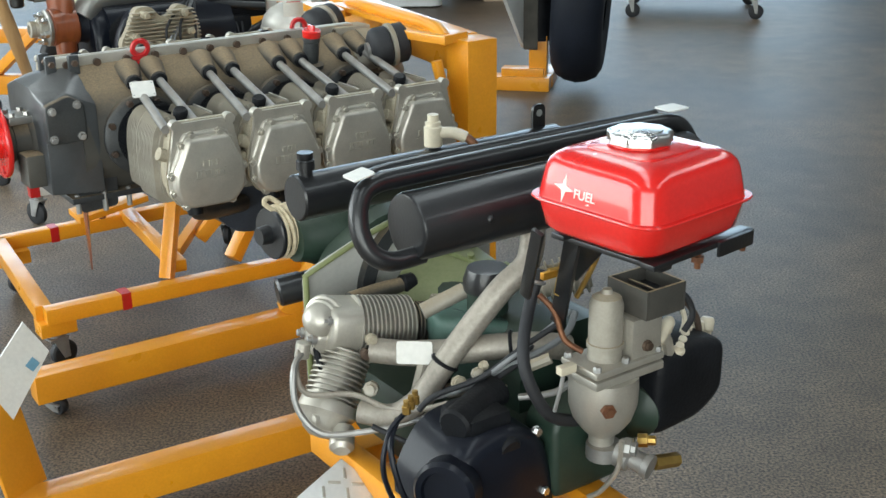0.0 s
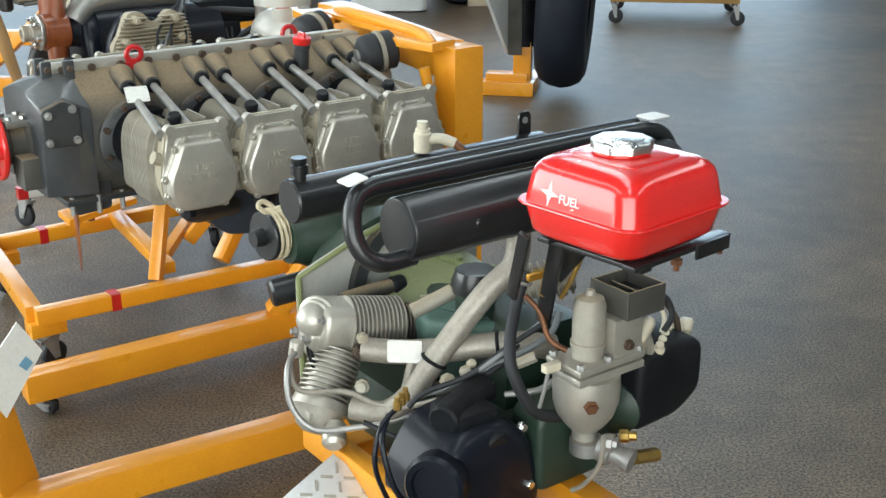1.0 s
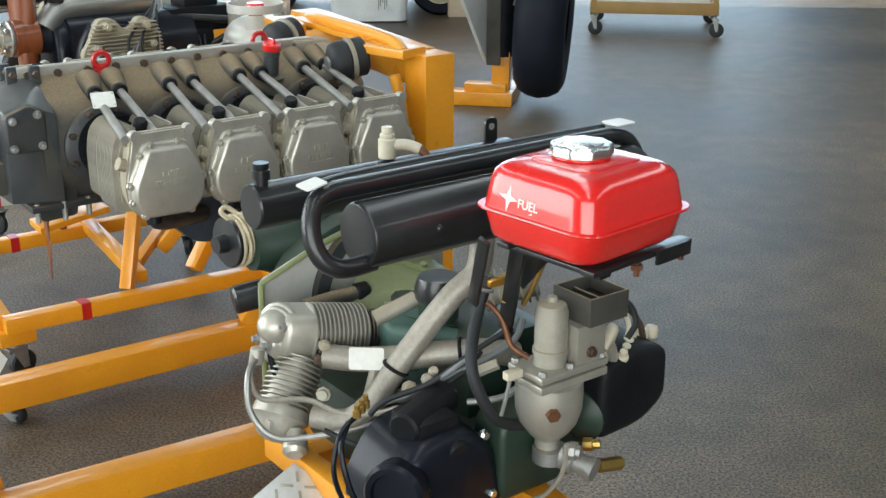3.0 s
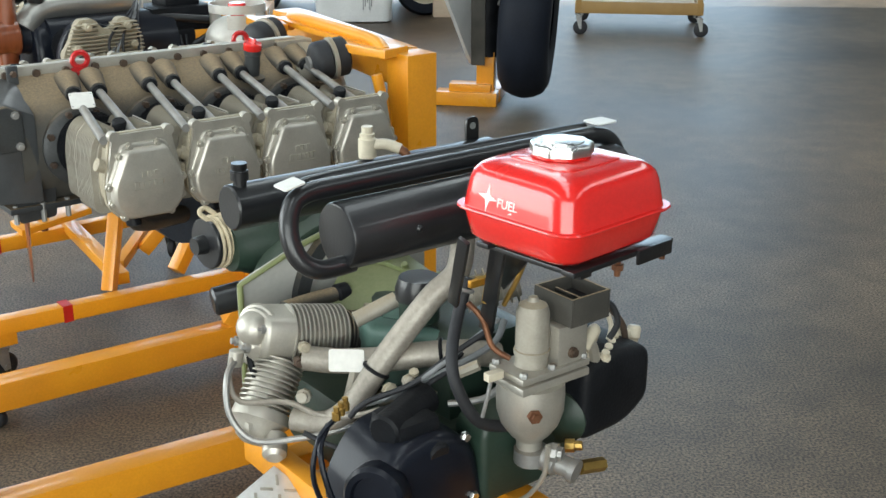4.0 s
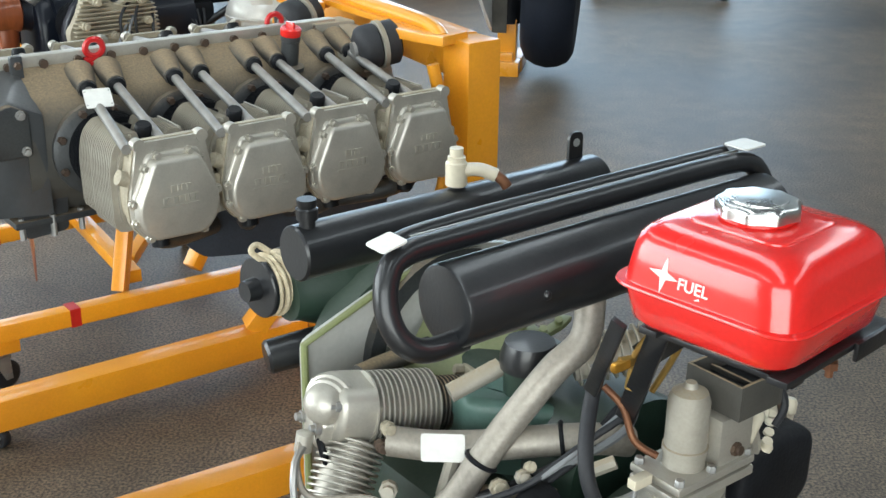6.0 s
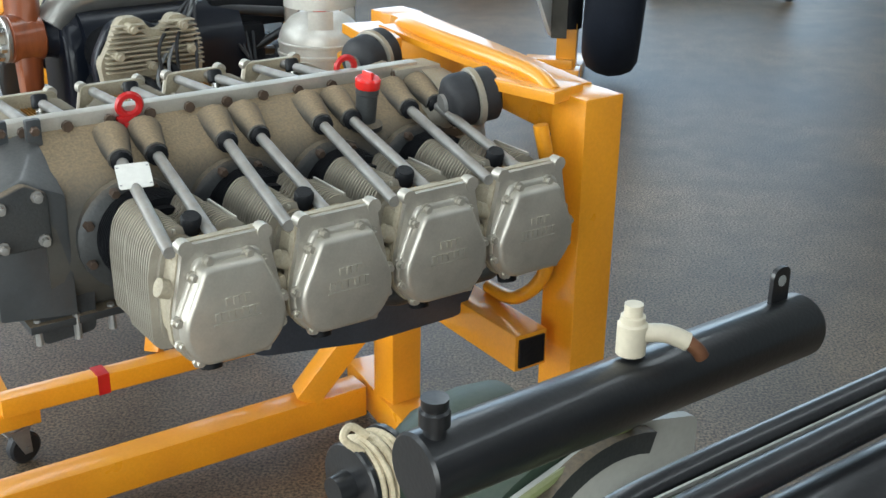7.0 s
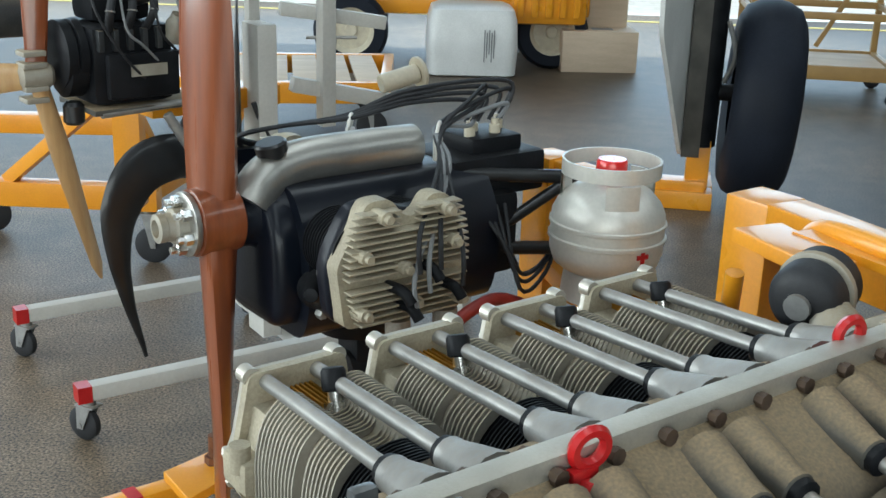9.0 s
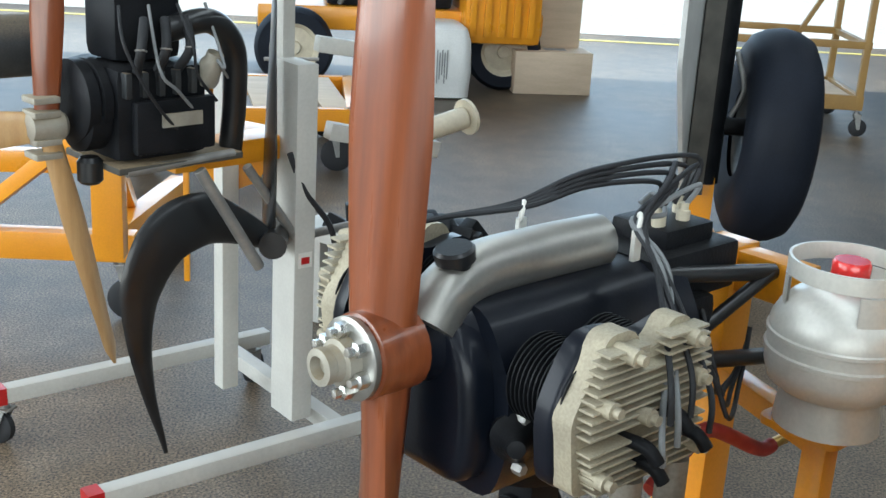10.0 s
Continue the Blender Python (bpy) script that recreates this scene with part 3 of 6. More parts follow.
for s, x0 in ((-1, -0.192), (1, -0.187)):
    for i in range(4):
        if s < 0 and i == 0:
            continue
        m = pose(x0 + 0.172 * i, 0, 0, 0, 0, 180 if s < 0 else 0)
        o = again(first, eng, m)
        for ch in first.children:
            cc = again(ch, o)
            for g in ch.children:
                again(g, cc)
# pushrod tubes, two to a cylinder
for s, x0 in ((-1, -0.205), (1, -0.187)):
    for i in range(4):
        c = x0 + 0.172 * i
        for a, b in (((0.000, -0.058), (0.056, 0.008)) if s < 0 else ((-0.072, -0.040), (-0.008, 0.024))):
            p, q = Vector((c + a, s * 0.112, 1.062)), Vector((c + b, s * 0.412, 1.029))
            d = (q - p).normalized()
            tube = part("pushrod_tube", rod(B(), p - d * 0.01, q, 0.0088, seg=14), M_STEEL, eng, "bare steel pushrod tube")
            bm = lathe(B(), [(0.031, -0.080), (0.025, -0.045), (0.0195, -0.016), (0.0185, -0.012), (0.0185, 0.0), (0.014, 0.003)], p, d, 16)
            part("boss", bm, M_CASE if s < 0 else M_STEEL, tube, "cast tappet boss")
            bm = lathe(B(), [(0.0135, 0.0), (0.0165, 0.002), (0.0165, 0.010), (0.012, 0.013)], p, d, 12)
            part("clip", bm, M_BLACKMATT, tube)
# lifting eyes
for x, y in ((-0.150, -0.022), (0.262, 0.012)):
    bm = ring(B(), (x, y, 1.116), (0.15, 1, 0.1), 0.0165, 0.0062, 22, 6)
    box(bm, x - 0.022, x + 0.008, y - 0.006, y + 0.006, 1.072, 1.100, 0.003)
    lathe(bm, [(0.009, 0), (0.009, 0.012), (0, 0.012)], (x - 0.008, y - 0.004, 1.084), (0, -1, 0), 6)
    part("lifting_eye", bm, M_REDDULL, eng, "red lifting eye")
# oil filler with red cap
bm = lathe(B(), [(0.030, 0), (0.030, 0.008), (0.018, 0.012), (0.018, 0.06), (0.020, 0.062), (0.020, 0.072)], (0.224, -0.108, 1.042), (0, -0.15, 1), 20)
filler = part("oil_filler", bm, M_CASEDARK, eng, "grey oil filler neck")
bm = lathe(B(), [(0.021, 0.072), (0.022, 0.074), (0.022, 0.086), (0.019, 0.089), (0, 0.089)], (0.224, -0.108, 1.042), (0, -0.15, 1), 14)
box(bm, 0.221, 0.227, -0.134, -0.106, 1.126, 1.140, 0.002)
part("filler_cap", bm, M_RED, filler, "bright red filler cap")
# rear accessory case
bm = lathe(B(), [(0.14, 0), (0.14, 0.03), (0.125, 0.07), (0.09, 0.105), (0.0, 0.12)], (0.395, 0.0, 0.965), (1, 0, 0), 28)
box(bm, 0.34, 0.44, -0.03, 0.03, 1.085, 1.108, 0.006)
part("rear_case", bm, M_ALUDUSTY, eng, "rounded dusty rear casting")
bm = slab(B(), rounded([(-0.02, 0.70), (0.20, 0.665), (0.40, 0.665), (0.43, 0.72), (0.43, 0.83), (-0.10, 0.85), (-0.10, 0.78)], 0.02), xz(-0.16), 0, 0.32)
box(bm, -0.09, 0.42, -0.175, 0.175, 0.80, 0.815, 0.004)
part("oil_sump", bm, M_SUMP, eng, "dark blue-grey oil sump under the cylinders")
for s in (-1, 1):
    for i in range(4):
        c = (-0.205 if s < 0 else -0.187) + 0.172 * i
        bm = pipe(B(), [(c + 0.04, s * 0.30, 0.87), (c + 0.05, s * 0.28, 0.81), (0.10 + c * 0.5, s * 0.17, 0.77)], 0.02, 10, 5)
        part("intake_pipe", bm, M_CASEDARK, eng, "dark intake pipe into the sump")
# rubber mounts
for y, z, x in ((-0.165, 1.080, 0.405), (0.165, 1.085, 0.415), (-0.15, 0.79, 0.45), (0.15, 0.79, 0.45)):
    d = Vector((1, -0.25 if y < 0 else 0.25, 0.15 if z > 1 else -0.1))
    bm = lathe(B(), [(0.012, -0.05), (0.03, -0.048), (0.043, -0.04), (0.047, -0.03), (0.047, -0.006), (0.042, 0.0), (0.042, 0.008), (0.047, 0.012), (0.047, 0.036), (0.04, 0.042), (0, 0.042)], (x, y, z), d, 26)
    mount = part("rubber_mount", bm, M_RUBBER, eng, "fat black rubber engine mount")
    bm = lathe(B(), [(0.049, -0.001), (0.051, 0.0), (0.051, 0.009), (0.049, 0.01)], (x, y, z), d, 26)
    rod(bm, Vector((x, y, z)), Vector((x - 0.03, y * 0.5, z - 0.05)), 0.022, 0.04)
    part("bracket", bm, M_ALUDUSTY, mount)
    part("washer", lathe(B(), [(0.017, -0.056), (0.017, -0.048), (0.008, -0.048)], (x, y, z), d, 16), M_STEEL, mount)
# white tag on the first tube
bm = slab(B(), rounded([(-0.024, -0.021), (0.024, -0.021), (0.024, 0.021), (-0.024, 0.021)], 0.004), lambda a, b, d: Matrix.Rotation(radians(-12), 3, "Z") @ Matrix.Rotation(radians(38), 3, "X") @ Vector((a, b, d)) + Vector((-0.222, -0.205, 1.066)), 0, 0.0015)
tag = part("tag", bm, M_PAPER, eng, "blank white card tag wired to a pushrod tube")
bm = B()
for a, b in ((-0.021, -0.015), (0.021, -0.015), (-0.021, 0.015), (0.021, 0.015)):
    lathe(bm, [(0.0018, 0), (0.0018, 0.0008), (0, 0.0008)], Matrix.Rotation(radians(-12), 3, "Z") @ Matrix.Rotation(radians(38), 3, "X") @ Vector((a, b, 0.0015)) + Vector((-0.222, -0.205, 1.066)), (0, 0, 1), 8)
part("eyelet", bm, M_INK, tag)
# plumbing at the nose and magneto leads at the tail
bm = B()
pipe(bm, [(0.36, -0.10, 1.05), (0.42, -0.12, 1.03), (0.46, -0.10, 0.95), (0.44, -0.05, 0.86)], 0.008)
pipe(bm, [(0.36, 0.10, 1.05), (0.42, 0.12, 1.04), (0.47, 0.10, 0.95)], 0.008)
part("hose", bm, M_RUBBER, eng)

# ---------------------------------------------------------------- the stand of the flat eight
st = thing("engine_stand", FA, "orange painted square-tube engine stand on castors", "engine stand", "orange engine stands")


def bar(name, p, q, w, h, parent=st, material=M_ORANGE, label=""):
    return part(name, beam(B(), p, q, w, h), material, parent, label)


for y, x in ((-0.318, 0.535), (0.44, 0.660)):
    bar("post", (x, y, 0.12), (x, y, 1.105), 0.085, 0.085, label="upright orange box-section post")
bar("crossbar", (0.541, -0.277, 1.065), (0.654, 0.398, 1.065), 0.075, 0.085)
bar("base_beam", (0.515, -0.42, 0.0945), (0.695, 0.66, 0.0945), 0.09, 0.084)
bar("rail", (-0.33, 0.590, 0.092), (0.62, 0.556, 0.092), 0.075, 0.085)
bar("rail", (-0.55, -0.02, 0.085), (0.46, -0.10, 0.085), 0.075, 0.085)
bar("brace", (0.46, 0.565, 0.13), (0.66, 0.50, 0.40), 0.07, 0.06)
bar("brace", (0.30, -0.085, 0.12), (0.505, -0.30, 0.42), 0.05, 0.05)
bm = beam(B(), (0.45, 0.30, 0.655), (0.425, -0.33, 0.655), 0.07, 0.07)
tubeb = part("middle_beam", bm, M_ORANGE, st, "open-ended orange box tube")
# Black block puts the shade of the hollow on the solid beam's end.
part("tube_mouth", box(B(), 0.397, 0.453, -0.334, -0.326, 0.628, 0.682), M_BLACKMATT, tubeb)
# bent tubes and pick-up plates that hold the mounts
for s in (-1, 1):
    bm = pipe(B(), [(0.44, s * 0.31, 1.06), (0.455, s * 0.325, 0.95), (0.46, s * 0.32, 0.80), (0.455, s * 0.25, 0.72), (0.47, s * 0.15, 0.70)], 0.013, 12)
    part("bent_tube", bm, M_ORANGE, st)
    bm = slab(B(), [(0.41, s * 0.145), (0.475, s * 0.15), (0.53, s * 0.31), (0.45, s * 0.33)], xy(1.098), 0, 0.02, bevel=0.003)
    part("pickup_plate", bm, M_ORANGE, st)
bm = pipe(B(), [(0.47, -0.305, 1.105), (0.485, -0.22, 1.125), (0.51, 0.08, 1.128), (0.545, 0.24, 1.12), (0.565, 0.29, 1.09)], 0.017, 14, 6)
slab(bm, [(0.455, -0.24), (0.49, -0.26), (0.54, 0.26), (0.50, 0.27), (0.475, 0.05)], xy(1.108), 0, 0.012)
part("yoke", bm, M_ORANGE, st, "orange tubular top yoke")
for x, y in ((-0.28, 0.588), (0.68, 0.60), (-0.50, -0.03), (0.52, -0.36)):
    caster("castor", FA @ pose(x, y, 0), group="castors of the engine stands", r=0.026, top=0.053, swivel=30 * x * 7)
# sloping label board at the rail's end
bd = thing("label_board", FA, "white information card on a sloping orange plate", "sign")
bm = beam(B(), (-0.52, 0.0, 0.12), (-0.56, 0.06, 0.40), 0.12, 0.012, 0.002, up=(0.6, -1, 0.4))
part("plate", bm, M_ORANGE, bd)
bm = B()
for p in ((-0.415, 0.045, 0.435), (-0.464, 0.045, 0.52), (-0.60, 0.045, 0.36), (-0.54, 0.045, 0.255)):
    bm.verts.new(p)
vs = list(bm.verts)
f = bm.faces.new(vs)
r = bmesh.ops.extrude_face_region(bm, geom=[f])
bmesh.ops.translate(bm, vec=(0, 0.006, 0), verts=[v for v in r["geom"] if isinstance(v, bmesh.types.BMVert)])
card = part("card", bm, M_PAPER, bd)
bm = slab(B(), [(-0.455, 0.432), (-0.440, 0.412), (-0.458, 0.395), (-0.474, 0.414)], xz(0.044, -1), 0, 0.001)
part("print", bm, M_BLUE, card, "small pale blue printed patch")

# ---------------------------------------------------------------- small engine with the red tank
eb = thing("small_engine", FB, "small green and black two-cylinder engine with a red fuel tank", "engine")
# rear black canister
bm = lathe(B(), [(0, 0), (0.032, 0.0), (0.0345, 0.003), (0.0345, 0.495), (0.030, 0.503), (0, 0.508)], (-0.168, 0.236, 1.055), (1, 0, 0), 32)
can = part("canister", bm, M_BLACK, eb, "long glossy black cylindrical canister")
bm = lathe(B(), [(0.010, 0), (0.010, 0.012), (0.0135, 0.013), (0.0135, 0.026), (0.011, 0.028), (0.012, 0.030), (0.012, 0.038), (0, 0.038)], (-0.150, 0.232, 1.084), (0, 0, 1), 16)
part("plug", bm, M_BLACK, can, "black screwed plug")
bm = slab(B(), rounded([(0.280, 1.075), (0.306, 1.075), (0.306, 1.128), (0.280, 1.128)], 0.012, 4), xz(0.238), 0, 0.005)
part("lug", bm, M_BLACK, can, "black drilled lug")
part("lug_hole", lathe(B(), [(0.006, -0.001), (0.006, 0.006)], (0.293, 0.238, 1.113), (0, 1, 0), 12), M_GREY, can)
bm = lathe(B(), [(0.008, 0), (0.008, 0.006)], (0.081, 0.24, 1.086), (0, 0, 1), 12)
tapb = part("tap_base", bm, M_BLACK, can)
bm = lathe(B(), [(0.0145, 0.006), (0.0145, 0.036), (0.012, 0.038), (0.012, 0.044), (0.009, 0.045), (0.009, 0.056), (0, 0.056)], (0.081, 0.24, 1.086), (0, 0, 1), 12)
pipe(bm, [(0.088, 0.235, 1.112), (0.105, 0.22, 1.113), (0.120, 0.205, 1.106)], 0.009, 10)
part("tap", bm, M_CREAM, tapb, "cream plastic valve")
part("tap_end", pipe(B(), [(0.119, 0.206, 1.107), (0.125, 0.198, 1.100), (0.129, 0.194, 1.092)], 0.007, 10), M_COPPER, tapb)
# muffler with its twin return pipes
bm = lathe(B(), [(0, 0.003), (0.038, 0.0), (0.0435, 0.0015), (0.0455, 0.005), (0.0455, 0.506), (0.042, 0.510), (0, 0.510)], (-0.160, -0.044, 1.085), (1, 0, 0), 36)
ball(bm, (-0.059, -0.0875, 1.088), 0.006)
muf = part("muffler", bm, M_BLACK, eb, "black cylindrical silencer with a weld spot")
bm = pipe(B(), [(-0.145, -0.060, 1.052), (-0.190, -0.056, 1.050), (-0.214, -0.047, 1.064), (-0.222, -0.035, 1.092), (-0.214, -0.024, 1.124), (-0.190, -0.018, 1.141), (-0.12, -0.016, 1.143), (0.10, -0.014, 1.143), (0.28, -0.013, 1.143), (0.345, -0.016, 1.138), (0.368, -0.022, 1.115), (0.366, -0.03, 1.092), (0.345, -0.035, 1.085)], 0.0130, 14, 6)
part("return_pipe", bm, M_BLACK, muf, "bent black pipe along the silencer")
bm = pipe(B(), [(-0.19, 0.006, 1.138), (-0.14, 0.014, 1.145), (0.10, 0.014, 1.146), (0.33, 0.012, 1.146)], 0.0105, 12, 5)
part("upper_pipe", bm, M_BLACK, muf)
# Card white puts a bright reflection into the colour of these metal plates.
bm = slab(B(), rounded([(-0.224, -0.032), (-0.194, -0.032), (-0.194, 0.0), (-0.224, 0.0)], 0.004), lambda a, b, d: Vector((a, b, 1.1565 + (a + 0.21) * 0.2 + d)), 0, 0.002)
slab(bm, rounded([(0.325, -0.026), (0.366, -0.026), (0.366, 0.010), (0.325, 0.010)], 0.005), xy(1.159), 0, 0.002)
part("bracket_plate", bm, M_PAPER, muf, "flat bracket plates, white put in for their bright reflection")
pipe_seam = pipe(B(), [(-0.17, -0.0015, 1.150), (0.34, -0.0015, 1.151)], 0.0022, 6, 1)
part("weld_seam", pipe_seam, M_SILVER, muf)
# red fuel tank, a little askew on its carrier
TANK = Matrix.Translation((-0.005, -0.302, 0)) @ Matrix.Rotation(radians(6), 4, "Z")


def rect(hx, hy, r):
    return rounded([(-hx, -hy), (hx, -hy), (hx, hy), (-hx, hy)], r, 6)


def loft(bm, rows):
    """Rows of (half x, half y, corner, z)."""
    rings = [[bm.verts.new((a, b, z)) for a, b in rect(hx, hy, r)] for hx, hy, r, z in rows]
    n = len(rings[0])
    for a, b in zip(rings, rings[1:]):
        for k in range(n):
            bm.faces.new((a[k], a[(k + 1) % n], b[(k + 1) % n], b[k]))
    bm.faces.new(rings[0][::-1]), bm.faces.new(rings[-1])
    return bm


bm = loft(B(), [(0.074, 0.070, 0.03, 1.1225), (0.081, 0.077, 0.032, 1.1245), (0.087, 0.083, 0.032, 1.131), (0.0925, 0.0895, 0.032, 1.1625), (0.0925, 0.0895, 0.032, 1.1633), (0.0985, 0.0955, 0.034, 1.1633), (0.0993, 0.0963, 0.034, 1.165), (0.0985, 0.0955, 0.034, 1.1667), (0.0925, 0.0895, 0.032, 1.1667), (0.0905, 0.0875, 0.032, 1.180), (0.0875, 0.0845, 0.033, 1.200), (0.0845, 0.0815, 0.033, 1.2085), (0.079, 0.076, 0.032, 1.2145), (0.071, 0.068, 0.030, 1.2185), (0.062, 0.059, 0.026, 1.2205), (0.03, 0.03, 0.015, 1.2225)])
tank = part("fuel_tank", bm, M_RED, eb, "glossy red pressed-steel fuel tank with a seam", TANK, angle=50)
bm = loft(B(), [(0.050, 0.050, 0.018, 1.2190), (0.049, 0.049, 0.018, 1.2228), (0.046, 0.046, 0.017, 1.2238)])
part("raised_panel", bm, M_RED, tank)
bm = lathe(B(), [(0.034, 0), (0.034, 0.004), (0.030, 0.005), (0.030, 0.009)], (0.0, 0.006, 1.2225), (0, 0, 1), 30)
part("filler_neck", bm, M_RED, tank)
bm = B()
prof = []
for k in range(72):
    a = 2 * math.pi * k / 72
    r = 0.0365 + 0.0016 * max(-0.6, math.cos(9 * a))
    prof.append((r * math.cos(a), 0.006 + r * math.sin(a)))
slab(bm, prof, xy(1.2275), 0, 0.0125, bevel=0.0045)
slab(bm, [(0.026 * math.cos(k * 0.262), 0.006 + 0.026 * math.sin(k * 0.262)) for k in range(24)], xy(1.2395), 0, 0.0022, bevel=0.0012)
part("filler_cap", bm, M_CHROME, tank, "shiny chrome filler cap with a scalloped edge")
# star and the word on the tank's face
bm = B()
star = []
for k in range(8):
    a = radians(45 * k + 96)
    r = 0.0165 if k % 2 == 0 else 0.0048
    star.append((0.037 + r * 0.92 * math.cos(a), 1.1835 + r * math.sin(a)))
slab(bm, star, lambda a, b, d: Vector((-0.0921 + (b - 1.1667) * 0.152 - d, a, b)), 0, 0.0008)
part("star_mark", bm, M_PAPER, tank, "white four-pointed star")
tx = bpy.data.curves.new("word", "FONT")
tx.body, tx.size, tx.extrude, tx.offset = "FUEL", 0.0145, 0.0004, 0.0002
tob = new("word", tx)
bpy.context.view_layer.update()
tme = bpy.data.meshes.new_from_object(tob)
bpy.data.objects.remove(tob)
tme.materials.append(M_PAPER)
word = new("word", tme)
word.parent = tank
word.matrix_basis = Matrix.Translation((-0.0912, 0.022, 1.1755)) @ Matrix(((0, 0.152, -1, 0), (-1, 0, 0, 0), (0, 1, 0.152, 0), (0, 0, 0, 1)))
part("paint_chip", slab(B(), [(0.004, 1.1705), (-0.002, 1.1715), (-0.001, 1.1735)], lambda a, b, d: Vector((-0.0920 + (b - 1.1667) * 0.152 - d, a, b)), 0, 0.0006), M_PAPER, tank, "small pale paint chip")
# tank carrier
bm = B()
box(bm, -0.075, 0.108, -0.083, -0.063, 1.112, 1.119, 0.002), box(bm, -0.075, 0.09, 0.05, 0.07, 1.112, 1.119, 0.002)
box(bm, -0.06, -0.04, -0.08, 0.07, 1.106, 1.1125, 0.002), box(bm, 0.05, 0.07, -0.08, 0.07, 1.106, 1.1125, 0.002)
box(bm, 0.035, 0.10, -0.088, -0.083, 1.102, 1.120, 0.002)
carrier = part("tank_carrier", bm, M_BLACK, eb, "black flat-bar tank carrier", TANK)
for x, y in ((0.012, -0.075), (0.098, -0.075), (0.062, 0.06)):
    bm = rod(B(), (x, y, 1.092), (x, y, 1.115), 0.0038, seg=8)
    lathe(bm, [(0.0075, 0), (0.0075, 0.007)], (x, y, 1.1), (0, 0, 1), 6)
    part("carrier_bolt", bm, M_COPPER, carrier)
for p, q, w in (((-0.085, -0.215, 1.112), (-0.050, -0.150, 1.00), 0.016), ((-0.045, -0.235, 1.112), (0.010, -0.145, 0.945), 0.022), ((0.0, -0.25, 1.112), (0.035, -0.14, 1.01), 0.03)):
    part("tank_strut", beam(B(), p, q, w, 0.006, 0.001, up=(1, 0.3, 0)), M_BLACK, eb, "black flat-bar strut")
# crankcase and cooling shroud
bm = slab(B(), rounded([(0.0, 0.74), (0.20, 0.74), (0.21, 0.86), (0.14, 0.90), (0.03, 0.90), (0.0, 0.84)], 0.02), xz(-0.08), 0, 0.32)
box(bm, -0.10, 0.20, -0.12, 0.22, 0.665, 0.785, 0.02)
core = part("crankcase", bm, M_GREENDARK, eb, "dark green painted crankcase")
bm = slab(B(), rounded([(-0.045, 0.06), (0.03, -0.03), (0.06, 0.0), (0.06, 0.10), (-0.03, 0.12)], 0.015), xy(0.80), 0, 0.095, bevel=0.015)
part("side_casing", bm, M_TEAL, core, "pale teal side casing")
bm = B()
for p in ((-0.030, 0.205, 0.885), (0.035, 0.168, 0.883), (0.060, 0.128, 0.886), (0.105, 0.115, 0.912), (0.078, 0.205, 0.930), (0.030, 0.238, 0.922), (0.092, 0.050, 0.872), (0.050, 0.060, 0.850), (0.020, 0.110, 0.848), (-0.035, 0.200, 0.850), (-0.03, 0.21, 0.80), (0.10, 0.06, 0.80), (0.12, 0.24, 0.80), (0.15, 0.24, 0.92), (0.15, 0.12, 0.90)):
    bm.verts.new(p)
bmesh.ops.convex_hull(bm, input=bm.verts[:])
bmesh.ops.dissolve_limit(bm, angle_limit=0.1, verts=bm.verts[:], edges=bm.edges[:])
bmesh.ops.bevel(bm, geom=bm.edges[:], offset=0.004, segments=2, affect="EDGES", profile=0.6)
part("top_cover", bm, M_GREEN, core, "sage green pressed cover with bolts")
LIP = [(0.068, 0.212, 0.930), (0.082, 0.190, 0.929), (0.095, 0.160, 0.923), (0.106, 0.130, 0.917), (0.125, 0.110, 0.914), (0.160, 0.118, 0.914), (0.185, 0.130, 0.914)]
bm = B()
for a, b in zip(LIP, LIP[1:]):
    beam(bm, a, b, 0.016, 0.008, 0.002)
part("cover_lip", bm, M_GREEN, core, "bolted lip of the cover")
for x, y, z in LIP[:-1]:
    part("cover_bolt", lathe(B(), [(0.0075, 0.002), (0.0075, 0.006), (0.0055, 0.006), (0.0055, 0.013), (0, 0.014)], (x, y, z), (-0.35, -0.35, 1), 8), M_GREEN, core)
SH = [(-0.150, 0.70), (-0.150, 0.925), (-0.045, 0.965), (0.10, 1.005), (0.20, 0.98), (0.20, 0.70)]
bm = slab(B(), rounded(SH, 0.012), xz(0.25), 0, 0.012)
sheet = part("fan_backplate", bm, M_GREYSHEET, eb, "grey-green sheet-metal fan plate")
bm = pipe(B(), [(-0.152, 0.247, 0.70), (-0.152, 0.247, 0.926), (-0.046, 0.247, 0.967), (0.10, 0.247, 1.007)], 0.005, 8, 1)
part("rolled_edge", bm, M_GREEN, sheet)
bm = B()
for k in range(15):
    a0, a1 = radians(70 + 8 * k), radians(78 + 8 * k)
    q = [(0.075 + r * math.cos(a), 0.865 + r * math.sin(a)) for a in (a0, a1) for r in (0.115, 0.138)]
    slab(bm, [q[0], q[1], q[3], q[2]], xz(0.25, -1), 0, 0.016)
part("duct_rib", bm, M_CASEDARK, sheet, "dark curved duct rib")
bm = lathe(B(), [(0.150, 0.0), (0.156, 0.004), (0.156, 0.05), (0.145, 0.06), (0.12, 0.075), (0.09, 0.085), (0, 0.088)], (0.04, 0.263, 0.835), (0, 1, 0), 40)
part("fan_housing", bm, M_GREENDARK, eb, "round dark green fan housing")
bm = lathe(B(), [(0.03, 0.075), (0.068, 0.06), (0.072, 0.02), (0.064, -0.03), (0.043, -0.075), (0.04, -0.09)], (-0.02, 0.365, 0.945), (1, 0, 0), 24)
part("starter_housing", bm, M_GREENDARK, eb, "dark green conical starter housing")
